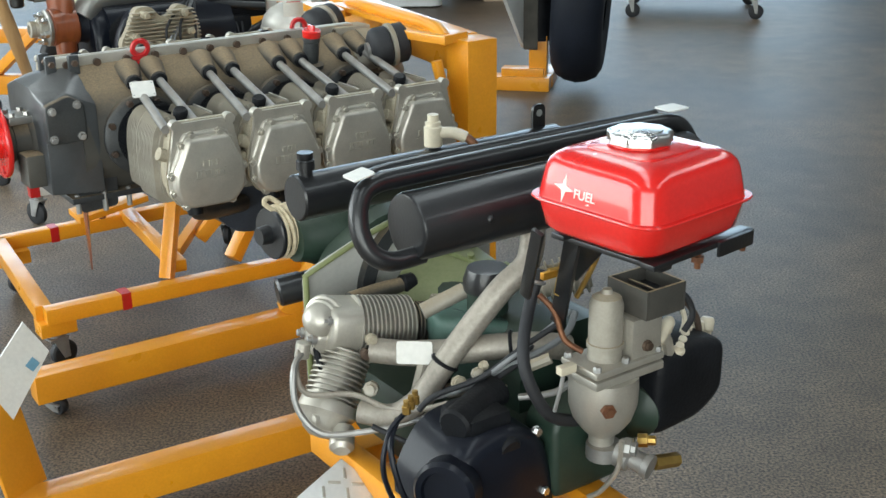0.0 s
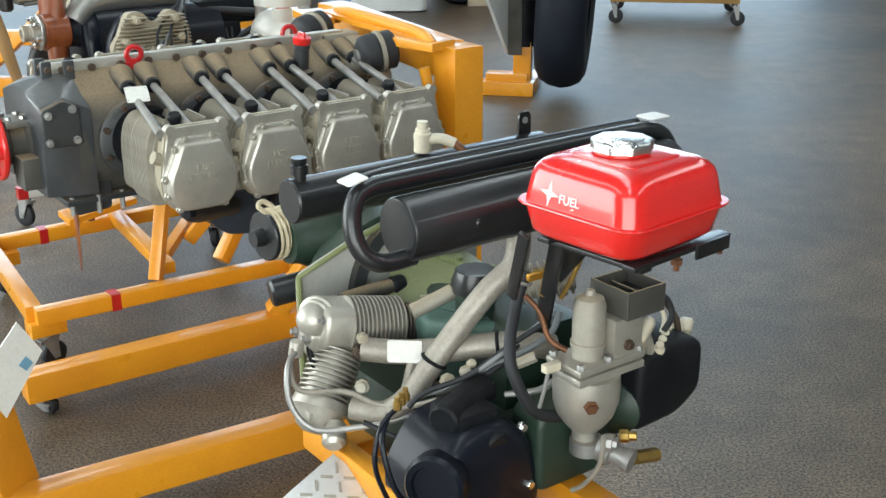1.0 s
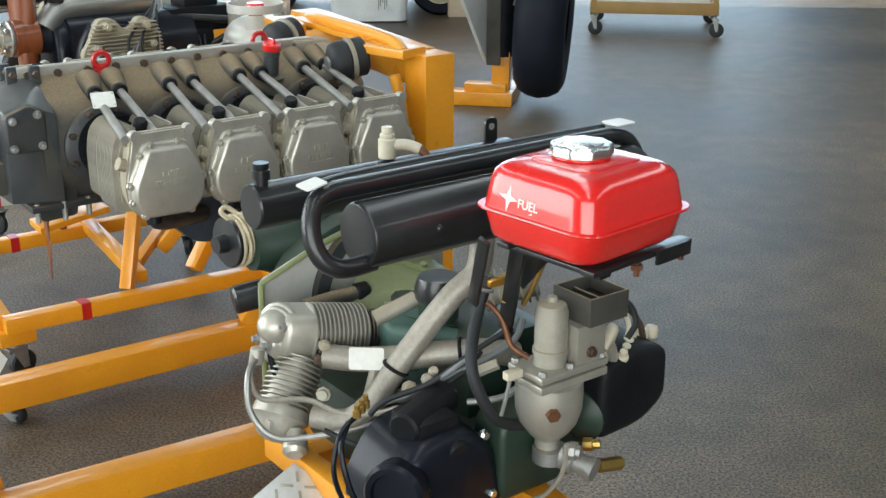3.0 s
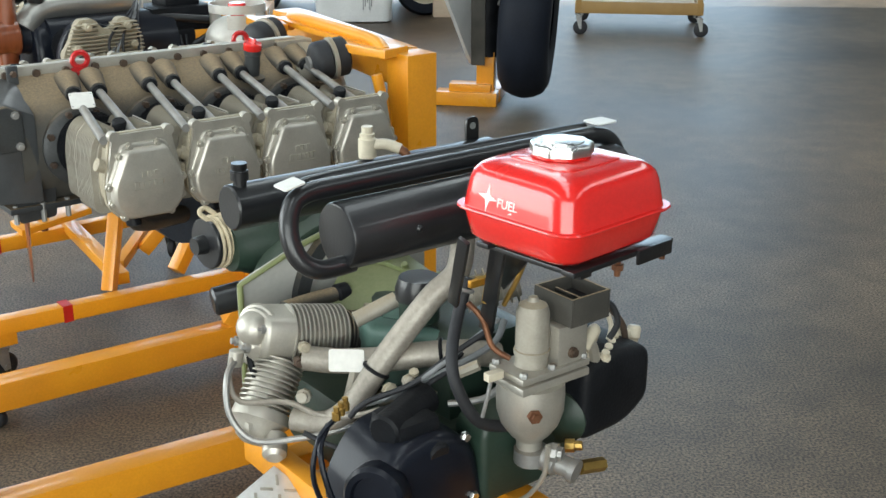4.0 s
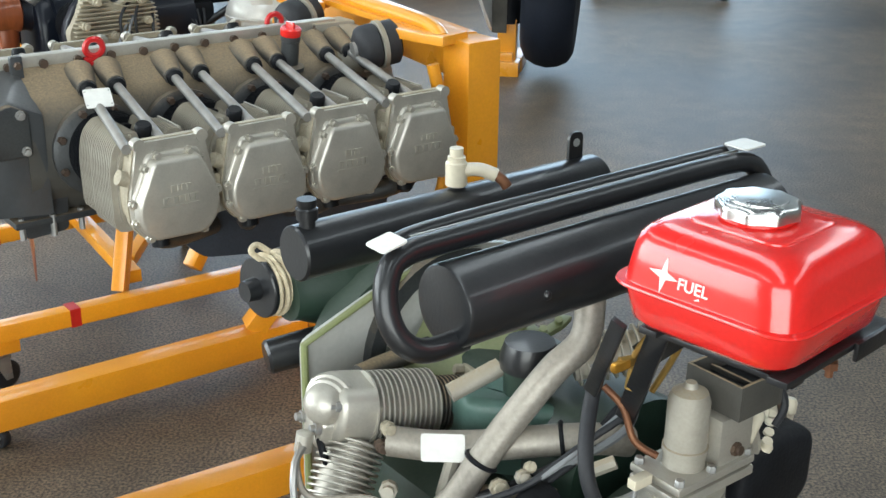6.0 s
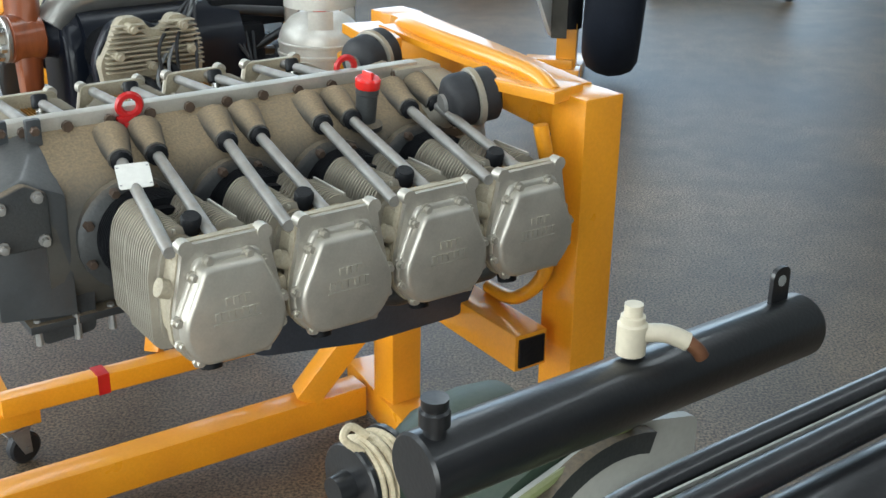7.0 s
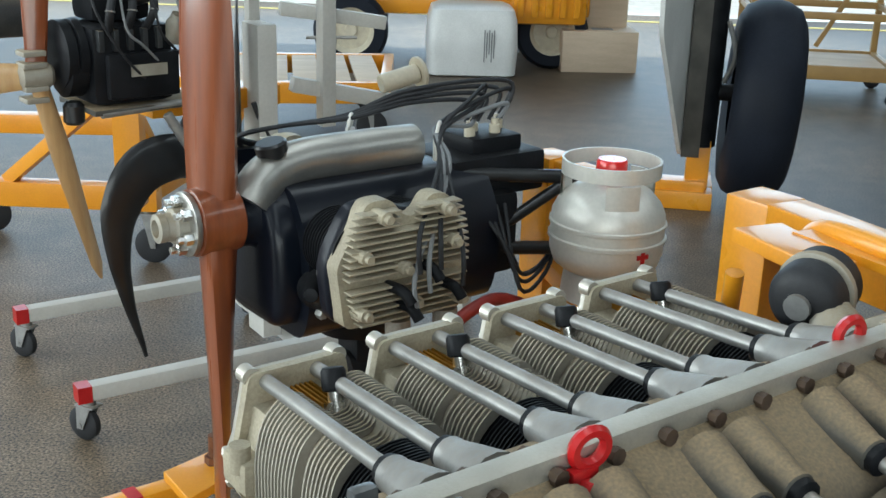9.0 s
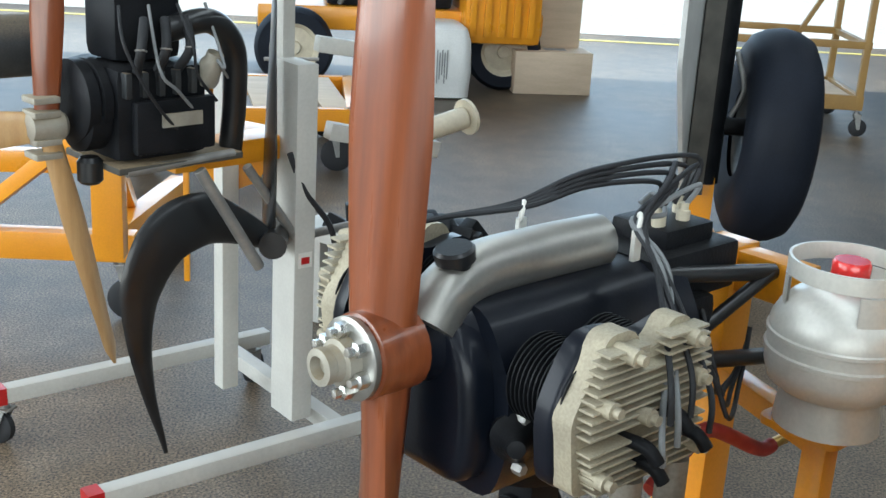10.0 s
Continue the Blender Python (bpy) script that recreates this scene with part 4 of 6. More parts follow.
# rope pulley
PC = Vector((-0.130, 0.385, 0.952))
bm = lathe(B(), [(0.014, -0.030), (0.016, -0.012), (0.040, -0.010), (0.042, -0.008), (0.042, -0.003), (0.026, 0.0), (0.026, 0.034), (0.044, 0.036), (0.044, 0.042), (0.02, 0.043)], PC, (1, 0.1, 0), 28)
pul = part("rope_pulley", bm, M_BLACK, eb, "black rope-start pulley")
bm = B()
for k in range(6):
    ring(bm, PC + Vector((0.004 + 0.0058 * k, 0, 0)), (1, 0.1 + 0.07 * (k % 3 - 1), 0.04 * (k % 2)), 0.0395 + 0.002 * (k % 2), 0.0036, 26, 6)
pipe(bm, [PC + Vector((0.0, -0.01, 0.037)), PC + Vector((-0.015, 0.0, 0.052)), PC + Vector((-0.002, 0.008, 0.057)), PC + Vector((0.012, 0.0, 0.046))], 0.0042, 8)
part("rope", bm, M_ROPE, pul, "cream cord wound round the pulley")
bm = rod(B(), (-0.145, 0.36, 0.86), (-0.07, 0.34, 0.87), 0.024, seg=14, edge=0.004)
part("black_lever", bm, M_BLACK, eb)
# upper cylinder: finned barrel with a domed head


def finned(bm, p, q, n, r, t=0.0022, core=0.76):
    p, q = Vector(p), Vector(q)
    h = (q - p).length
    c = r * core
    rows = [(c, 0)] + [(e, h * (k + 0.5) / n + f * t) for k in range(n) for e, f in ((c, -0.6), (r, -0.5), (r, 0.5), (c, 0.6))] + [(c, h)]
    return lathe(bm, rows, p, q - p, 26)


H, K = Vector((-0.165, 0.155, 0.880)), Vector((0.030, 0.112, 0.846))
d = (H - K).normalized()
bm = finned(B(), H.lerp(K, 0.16), H.lerp(K, 0.60), 13, 0.046)
cyl_u = part("upper_cylinder", bm, M_ALU, eb, "finned light alloy cylinder")
bm = finned(B(), H.lerp(K, 0.60), H.lerp(K, 0.93), 12, 0.036)
part("barrel", bm, M_CASE, cyl_u)
KX, KY, KZ = axes(d)
bm = slab(B(), rounded([(-0.04, -0.04), (0.04, -0.04), (0.04, 0.04), (-0.04, 0.04)], 0.012), lambda a, b, c: K + KY * a + KZ * b + KX * c, 0.008, 0.022, bevel=0.003)
part("barrel_flange", bm, M_CREAMCAST, cyl_u, "cream dusty barrel flange with nuts")
for a, b in ((-0.031, -0.031), (0.031, -0.031), (0.031, 0.031), (-0.031, 0.031)):
    part("flange_nut", bolt(B(), K + KY * a + KZ * b + KX * 0.022, d, 0.0075, 0.012), M_CREAMCAST, cyl_u)
# rocker cover: a rounded box with one domed side
bm = slab(B(), rounded([(-0.040, -0.038), (0.040, -0.038), (0.044, 0.0), (0.038, 0.040), (-0.022, 0.042), (-0.044, 0.010)], 0.02, 4), lambda a, b, c: H + KY * a + KZ * b + KX * c, -0.036, 0.012, bevel=0.010)
slab(bm, rounded([(-0.030, 0.002), (0.026, 0.002), (0.028, 0.040), (-0.020, 0.043)], 0.012, 4), lambda a, b, c: H + KY * a + KZ * b + KX * c, 0.0, 0.030, bevel=0.009)
lathe(bm, [(0.034, 0.0), (0.033, 0.006), (0.030, 0.008), (0.029, 0.014), (0.026, 0.016), (0.024, 0.026), (0.017, 0.034), (0.008, 0.038), (0, 0.039)], H + KX * 0.008 - KZ * 0.014, (d + Vector((0.15, -0.65, -0.05))), 26)
part("rocker_dome", bm, M_ALU, cyl_u, "silver domed rocker cover")
for a, b, h in ((-0.022, 0.012, 0.030), (0.026, 0.020, 0.030), (-0.03, -0.02, 0.012), (0.034, -0.022, 0.012), (0.0, 0.036, 0.028)):
    part("dome_nut", lathe(B(), [(0.0075, -0.003), (0.0075, 0.004), (0.005, 0.004), (0.005, 0.010), (0, 0.011)], H + KY * a + KZ * b + KX * h, d, 10), M_STEEL, cyl_u)
part("cross_tube", pipe(B(), [(-0.11, 0.19, 0.895), (-0.05, 0.20, 0.893), (0.01, 0.20, 0.892)], 0.0125, 12), M_CASE, cyl_u, "dull grey pushrod tube")
part("tube_gland", rod(B(), (-0.012, 0.20, 0.892), (0.012, 0.20, 0.892), 0.0165, seg=14, edge=0.003), M_BLACKMATT, cyl_u)
P, Q = Vector((-0.205, 0.11, 0.765)), Vector((-0.150, 0.14, 0.840))
bm = finned(B(), P.lerp(Q, 0.15), Q, 11, 0.040)
cyl_l = part("lower_cylinder", bm, M_ALU, eb, "finned light alloy cylinder")
bm = lathe(B(), [(0.042, -0.02), (0.044, -0.004), (0.034, 0.006), (0.028, 0.022), (0.016, 0.030), (0, 0.032)], P, P - Q, 24)
box(bm, -0.235, -0.17, 0.085, 0.135, 0.748, 0.785, 0.012)
lathe(bm, [(0.018, 0), (0.018, 0.03), (0.012, 0.036), (0, 0.036)], P + Vector((0.01, -0.03, -0.012)), (-0.4, -0.6, -0.4), 14)
part("head", bm, M_ALU, cyl_l)
bm = pipe(B(), [(-0.215, 0.14, 0.862), (-0.245, 0.12, 0.85), (-0.255, 0.10, 0.80), (-0.235, 0.07, 0.765), (-0.19, 0.03, 0.77), (-0.14, 0.0, 0.78), (-0.10, -0.02, 0.795)], 0.0048, 8)
part("breather_pipe", bm, M_STEEL, eb, "thin bent metal pipe")
bm = lathe(B(), [(0.011, 0), (0.011, 0.022), (0.008, 0.024)], (-0.222, 0.14, 0.852), (0.2, 0, 1), 10)
part("pipe_union", bm, M_ALU, eb)
# exhaust pipes
bm = pipe(B(), [(-0.135, 0.09, 0.858), (-0.10, 0.05, 0.858), (-0.06, 0.0, 0.868), (-0.015, -0.05, 0.882), (0.03, -0.085, 0.885), (0.07, -0.10, 0.875)], 0.0185, 16)
part("exhaust_pipe", bm, M_EXH, eb, "dull bare-metal exhaust pipe")
bm = pipe(B(), [(-0.175, 0.06, 0.785), (-0.145, 0.02, 0.785), (-0.115, -0.005, 0.815), (-0.085, -0.02, 0.865), (-0.05, -0.03, 0.91), (-0.005, -0.045, 0.965), (0.03, -0.058, 1.00), (0.045, -0.05, 1.05)], 0.0175, 16)
part("exhaust_pipe", bm, M_EXH, eb, "dull bare-metal exhaust pipe")
bm = B()
ring(bm, (-0.085, -0.02, 0.866), (0.6, -0.2, 1), 0.0185, 0.003, 18, 6), ring(bm, (0.0, -0.062, 0.884), (1, -0.9, 0.2), 0.0195, 0.003, 18, 6)
part("pipe_clip", bm, M_BLACKMATT, eb)
bm = slab(B(), rounded([(-0.026, -0.016), (0.026, -0.016), (0.026, 0.016), (-0.026, 0.016)], 0.004), lambda a, b, d: Vector((-0.103, 0.026, 0.868)) + Vector((0.75, -0.62, 0.0)) * a + Vector((0.25, 0.35, 0.9)) * b + Vector((-0.55, -0.62, 0.42)) * (d + 0.008), 0, 0.0012)
part("tag", bm, M_PAPER, eb, "white wired card tag")
# black dynamo cover at the front
bm = slab(B(), rounded([(-0.190, 0.63), (-0.03, 0.61), (0.0, 0.70), (-0.025, 0.80), (-0.08, 0.832), (-0.155, 0.825), (-0.20, 0.76)], 0.03, 4), xz(-0.06, -1), 0, 0.115, bevel=0.022)
dyn = part("dynamo_cover", bm, M_NAVY, eb, "black cast front cover with a worn sheen")
bm = lathe(B(), [(0.040, 0), (0.043, 0.004), (0.043, 0.03), (0.038, 0.036), (0.030, 0.036), (0.028, 0.03), (0, 0.03)], (-0.165, -0.150, 0.765), (-1, -0.6, 0.15), 26)
part("round_cap", bm, M_NAVY, dyn, "round black cap")
bm = box(B(), -0.14, -0.07, -0.155, -0.08, 0.815, 0.848, 0.014)
rod(bm, (-0.15, -0.13, 0.835), (-0.05, -0.09, 0.842), 0.024, edge=0.004)
rod(bm, (-0.09, -0.175, 0.80), (-0.09, -0.10, 0.82), 0.018, edge=0.003)
part("coil", bm, M_BLACKMATT, dyn)
bm = B()
for x, z in ((-0.02, 0.72), (-0.035, 0.815), (-0.21, 0.70)):
    bolt(bm, (x - 0.012, -0.172, z), (0, -1, 0), 0.007, 0.008)
part("screw", bm, M_CHROME, dyn)
bm = B()
pipe(bm, [(-0.215, -0.10, 0.855), (-0.24, -0.12, 0.83), (-0.235, -0.14, 0.77), (-0.21, -0.15, 0.73)], 0.0042, 8)
part("wire", bm, M_NAVY, eb, "thin blue wire")
bm = B()
pipe(bm, [(-0.20, -0.10, 0.862), (-0.235, -0.11, 0.845), (-0.25, -0.12, 0.79), (-0.22, -0.14, 0.70)], 0.0036, 8)
part("wire", bm, M_NAVY, eb, "thin blue wire")
bm = B()
for k in range(3):
    lathe(bm, [(0.006, 0), (0.006, 0.01), (0.004, 0.011), (0.004, 0.018)], (-0.205 + 0.012 * k, -0.105 + 0.008 * k, 0.862), (0, 0, 1), 8)
part("terminal", bm, M_BRASS, eb, "brass terminals")
# hoses
bm = pipe(B(), [(0.0, -0.12, 1.015), (-0.018, -0.122, 0.974), (-0.052, -0.150, 0.928), (-0.056, -0.168, 0.887), (-0.026, -0.180, 0.832), (0.042, -0.180, 0.806)], 0.0085, 12)
part("rubber_hose", bm, M_RUBBER, eb, "black rubber fuel hose")
bm = B()
pipe(bm, [(-0.13, 0.02, 0.80), (-0.08, -0.05, 0.835), (-0.02, -0.09, 0.87), (0.05, -0.11, 0.90), (0.09, -0.09, 0.92)], 0.005, 8)
part("cable", bm, M_INK, eb, "grey cable")
bm = B()
pipe(bm, [(-0.12, 0.0, 0.81), (-0.06, -0.06, 0.85), (0.0, -0.09, 0.885), (0.07, -0.08, 0.91)], 0.0045, 8)
part("cable", bm, M_RUBBER, eb, "black cable")
bm = B()
pipe(bm, [(-0.16, 0.03, 0.785), (-0.11, -0.03, 0.79), (-0.08, -0.07, 0.83), (-0.05, -0.09, 0.85)], 0.0042, 8)
part("cable", bm, M_INK, eb, "grey cable")
bm = pipe(B(), [(-0.20, -0.01, 0.80), (-0.15, -0.055, 0.775), (-0.10, -0.07, 0.80), (-0.06, -0.085, 0.85), (0.02, -0.10, 0.885)], 0.004, 8)
part("cable", bm, M_RUBBER, eb, "black cable")
bm = pipe(B(), [(-0.01, -0.13, 0.985), (0.0, -0.15, 0.965), (0.005, -0.165, 0.93), (0.02, -0.185, 0.915)], 0.0042, 8)
part("fuel_line", bm, M_COPPER, eb, "bent copper fuel line")
bm = pipe(B(), [(0.15, -0.20, 0.98), (0.175, -0.215, 0.965), (0.18, -0.225, 0.94), (0.165, -0.225, 0.92)], 0.0045, 8)
part("throttle_cable", bm, M_RUBBER, eb, "black throttle cable")
bm = pipe(B(), [(-0.03, -0.115, 0.835), (-0.01, -0.135, 0.84), (0.005, -0.155, 0.85), (0.01, -0.175, 0.87)], 0.005, 8)
part("control_rod", bm, M_STEEL, eb, "thin steel control rod")
bm = B()
pipe(bm, [(0.015, -0.175, 0.99), (0.025, -0.19, 1.03), (0.03, -0.20, 1.06)], 0.0035, 8)
pipe(bm, [(0.0, -0.17, 0.99), (-0.005, -0.165, 1.03), (0.005, -0.18, 1.065)], 0.004, 8)
rod(bm, (-0.005, -0.165, 0.995), (0.0, -0.165, 1.02), 0.008, seg=8), rod(bm, (-0.02, -0.16, 1.028), (0.012, -0.168, 1.028), 0.006, seg=8)
part("fuel_tap", bm, M_BRASS, eb, "brass fuel tap and copper pipe")
part("tap_lever", box(B(), -0.035, -0.012, -0.168, -0.160, 1.022, 1.032, 0.002), M_GOLD, eb, "yellow tap lever")
# distributor
bm = lathe(B(), [(0.030, 0), (0.030, 0.03), (0.034, 0.031), (0.034, 0.046), (0.028, 0.060), (0, 0.062)], (0.02, 0.02, 0.905), (0, 0, 1), 22)
part("distributor", bm, M_GREENDARK, eb, "dark green and black distributor")
bm = lathe(B(), [(0.035, 0.032), (0.036, 0.046), (0.030, 0.064), (0, 0.066)], (0.02, 0.02, 0.906), (0, 0, 1), 22)
part("distributor_cap", bm, M_BLACK, eb)
bm = finned(B(), (0.07, 0.0, 0.935), (0.15, -0.05, 0.955), 9, 0.030)
part("ribbed_elbow", bm, M_ALUDUSTY, eb, "ribbed alloy elbow")
# carburettor
CX, CY = 0.040, -0.205
bm = lathe(B(), [(0.026, 0.905), (0.0225, 0.912), (0.0225, 0.925), (0.0245, 0.926), (0.0245, 0.932), (0.0225, 0.933), (0.0225, 0.985), (0.019, 0.995), (0.008, 1.000), (0.006, 1.006), (0, 1.006)], (CX, CY, 0), (0, 0, 1), 26)
carb = part("carburettor", bm, M_ALUDUSTY, eb, "grey cast carburettor with a round dashpot")
bm = box(B(), CX - 0.045, CX + 0.075, CY - 0.035, CY + 0.035, 0.885, 0.897, 0.003)
box(bm, CX - 0.045, CX + 0.075, CY - 0.035, CY + 0.035, 0.900, 0.910, 0.003)
box(bm, CX + 0.02, CX + 0.075, CY - 0.03, CY + 0.03, 0.905, 0.965, 0.008)
part("carb_body", bm, M_ALU, carb)
bm = lathe(B(), [(0.046, 0.886), (0.047, 0.87), (0.046, 0.845), (0.040, 0.825), (0.028, 0.808), (0.018, 0.798), (0.016, 0.775), (0, 0.775)], (CX, CY, 0), (0, 0, 1), 26)
part("float_bowl", bm, M_ALU, carb, "cast float bowl")
bm = lathe(B(), [(0.010, 0), (0.010, 0.008), (0.006, 0.008), (0.006, 0.012), (0, 0.012)], (CX - 0.025, CY - 0.035, 0.855), (-0.4, -1, 0), 6)
part("bowl_plug", bm, M_COPPER, carb)
bm = B()
for x, y in ((-0.038, -0.028), (-0.038, 0.028), (0.01, -0.029), (0.068, -0.028)):
    bolt(bm, (CX + x, CY + y, 0.910), (0, 0, 1), 0.0055, 0.007)
part("screw", bm, M_STEEL, carb)
bm = B()
box(bm, 0.074, 0.136, -0.243, -0.177, 0.978, 0.983)
for a, b, c, e in ((0.070, 0.074, -0.247, -0.173), (0.136, 0.140, -0.247, -0.173), (0.074, 0.136, -0.247, -0.243), (0.074, 0.136, -0.177, -0.173)):
    box(bm, a, b, c, e, 0.966, 1.006, 0.0012)
air = part("air_intake", bm, M_CASE, carb, "open rectangular alloy air intake")
part("intake_gauze", box(B(), 0.0745, 0.1355, -0.2425, -0.1775, 0.9835, 0.987), M_BLACKMATT, air)
part("intake_bar", box(B(), 0.103, 0.107, -0.2425, -0.1775, 0.990, 0.996, 0.001), M_CASE, air)
bm = lathe(B(), [(0.020, 0), (0.020, 0.02), (0.014, 0.022), (0.014, 0.04), (0.017, 0.041), (0.017, 0.05), (0, 0.05)], (CX + 0.012, CY - 0.02, 0.775), (0.35, -1, -0.2), 14)
lathe(bm, [(0.024, 0), (0.024, 0.02), (0, 0.02)], (CX + 0.0, CY - 0.005, 0.765), (0, 0, 1), 16)
part("fuel_filter", bm, M_STEEL, carb, "knurled metal strainer")
bm = rod(B(), (CX + 0.045, CY - 0.055, 0.762), (CX + 0.085, CY - 0.06, 0.756), 0.010, seg=6)
part("union", bm, M_BRASS, carb)
bm = pipe(B(), [(0.034, -0.250, 0.808), (0.036, -0.242, 0.760), (0.028, -0.222, 0.722), (0.020, -0.205, 0.706)], 0.0036, 8)
part("drain_pipe", bm, M_ALU, eb, "thin pale drain pipe")
bm = B()
pipe(bm, [(0.12, -0.22, 0.915), (0.145, -0.215, 0.935), (0.150, -0.20, 0.905), (0.135, -0.20, 0.88)], 0.009, 10)
pipe(bm, [(0.19, -0.19, 0.88), (0.225, -0.17, 0.905), (0.215, -0.15, 0.94), (0.17, -0.15, 0.95)], 0.0038, 8)
part("link_pipe", bm, M_CREAM, eb, "pale plastic link pipe")
bm = B()
for k in range(4):
    lathe(bm, [(0.009, 0), (0.009, 0.02), (0.006, 0.022), (0.006, 0.03)], (0.175 + 0.018 * k, -0.205 + 0.012 * k, 0.868), (-0.2, -0.4, 1), 10)
part("ht_terminal", bm, M_CREAM, eb, "cream lead terminals")
bm = slab(B(), rounded([(0.125, 0.765), (0.215, 0.770), (0.262, 0.80), (0.262, 0.880), (0.20, 0.895), (0.13, 0.88)], 0.02, 4), xz(-0.10, -1), 0, 0.12, bevel=0.014)
part("magneto", bm, M_BLACKMATT, eb, "matt black magneto")
bm = lathe(B(), [(0.035, 0), (0.038, 0.005), (0.038, 0.04), (0.02, 0.05)], (0.155, -0.17, 0.795), (-1, -0.4, 0), 20)
part("drive_coupling", bm, M_GREENDARK, eb)
bm = slab(B(), rounded([(-0.02, 0.70), (0.13, 0.70), (0.14, 0.80), (0.06, 0.84), (-0.02, 0.82)], 0.02), xz(-0.12, -1), 0, 0.06, bevel=0.01)
part("timing_case", bm, M_GREENDARK, eb, "dark green timing case")
bm = B()
pipe(bm, [(-0.08, -0.02, 0.82), (-0.05, -0.06, 0.835), (-0.03, -0.085, 0.83)], 0.011, 10)
rod(bm, (-0.03, -0.13, 0.885), (-0.005, -0.15, 0.90), 0.008, seg=8)
rod(bm, (-0.10, 0.03, 0.80), (-0.09, 0.02, 0.86), 0.009, seg=8)
rod(bm, (-0.06, 0.07, 0.905), (0.0, 0.05, 0.93), 0.012, seg=10)
part("linkage", bm, M_ALUDUSTY, eb, "worn alloy linkage")

# pipes, wires and small fittings round the engine
def run(name, pts, r, material, label=""):
    return part(name, pipe(B(), pts, r, 8), material, eb, label)


run("oil_line", [(-0.224, 0.14, 0.868), (-0.242, 0.12, 0.843), (-0.236, 0.10, 0.814), (-0.185, 0.06, 0.814), (-0.153, 0.02, 0.799), (-0.128, -0.03, 0.812), (-0.108, -0.062, 0.828)], 0.0042, M_EXH, "thin bent oil line")
run("guide_tube", [(-0.196, 0.15, 0.885), (-0.196, 0.14, 0.845), (-0.19, 0.125, 0.808)], 0.005, M_BLACKMATT)
run("cable", [(-0.146, -0.045, 0.822), (-0.129, -0.060, 0.845), (-0.073, -0.090, 0.868), (-0.019, -0.110, 0.905), (0.036, -0.130, 0.937)], 0.0042, M_RUBBER, "dark braided cable")
run("cable", [(-0.10, -0.06, 0.84), (-0.055, -0.10, 0.880), (0.0, -0.115, 0.915), (0.05, -0.125, 0.945)], 0.0036, M_INK, "dark braided cable")
run("tag_wire", [(-0.085, 0.010, 0.868), (-0.098, 0.0, 0.846), (-0.108, -0.005, 0.815)], 0.0022, M_RUSTSTEEL)
run("throttle_link", [(0.160, -0.170, 0.966), (0.215, -0.170, 0.938), (0.238, -0.178, 0.908), (0.246, -0.180, 0.880)], 0.005, M_RUSTSTEEL, "brown sleeved lead")
run("coolant_stub", [(0.118, -0.205, 0.930), (0.145, -0.210, 0.912), (0.160, -0.203, 0.868), (0.150, -0.190, 0.852)], 0.0085, M_ALU, "pale bent stub pipe")
run("dip_rod", [(-0.024, -0.200, 0.908), (-0.031, -0.200, 0.880), (-0.036, -0.196, 0.850)], 0.0028, M_STEEL)
part("rod_clevis", box(B(), -0.034, -0.008, -0.206, -0.194, 0.902, 0.914, 0.002), M_CREAM, eb, "cream clevis")
for x, y, z in ((0.251, -0.170, 0.872), (0.283, -0.160, 0.866)):
    part("lead_cap", lathe(B(), [(0.008, -0.02), (0.0085, 0.0), (0.0105, 0.002), (0.0105, 0.016), (0.008, 0.020), (0, 0.021)], (x, y, z), (0.25, 0.1, 1), 12), M_CREAM, eb, "cream ignition lead cap")
    run("lead", [(x - 0.004, y - 0.002, z - 0.016), (x - 0.014, y - 0.012, z - 0.032), (x - 0.034, y - 0.014, z - 0.036)], 0.006, M_CREAM)
for p, d, r, h, m in (((-0.136, 0.090, 0.875), (-0.3, -1, 0.3), 0.009, 0.014, M_CREAMCAST), ((-0.146, 0.090, 0.855), (-0.3, -1, 0), 0.008, 0.012, M_RUSTSTEEL), ((-0.156, 0.060, 0.815), (-0.6, -0.7, 0.3), 0.011, 0.020, M_ALUDUSTY), ((-0.083, -0.050, 0.846), (-0.4, -0.8, 0.4), 0.011, 0.016, M_CREAMCAST), ((-0.066, -0.070, 0.863), (-0.4, -0.8, 0.4), 0.009, 0.014, M_ALUDUSTY), ((-0.056, -0.070, 0.872), (-0.4, -0.8, 0.6), 0.007, 0.014, M_CREAMCAST), ((0.10, -0.22, 0.773), (0.6, -0.7, 0.1), 0.010, 0.020, M_BRASS), ((0.05, -0.245, 0.790), (0.5, -0.8, 0), 0.014, 0.012, M_STEEL), ((0.10, -0.205, 0.935), (0.3, -0.9, 0.1), 0.010, 0.010, M_COPPER), ((0.085, -0.235, 0.925), (0.1, -1, 0), 0.008, 0.008, M_RUSTSTEEL)):
    part("fitting", lathe(B(), [(r, -0.004), (r, h * 0.45), (r * 0.7, h * 0.5), (r * 0.7, h), (0, h * 1.05)], p, d, 8), m, eb, "small screwed fitting")
part("hose_clamp", ring(B(), (-0.006, -0.121, 1.0), (0.3, 0, 1), 0.0095, 0.0028, 18, 6), M_STEEL, eb)

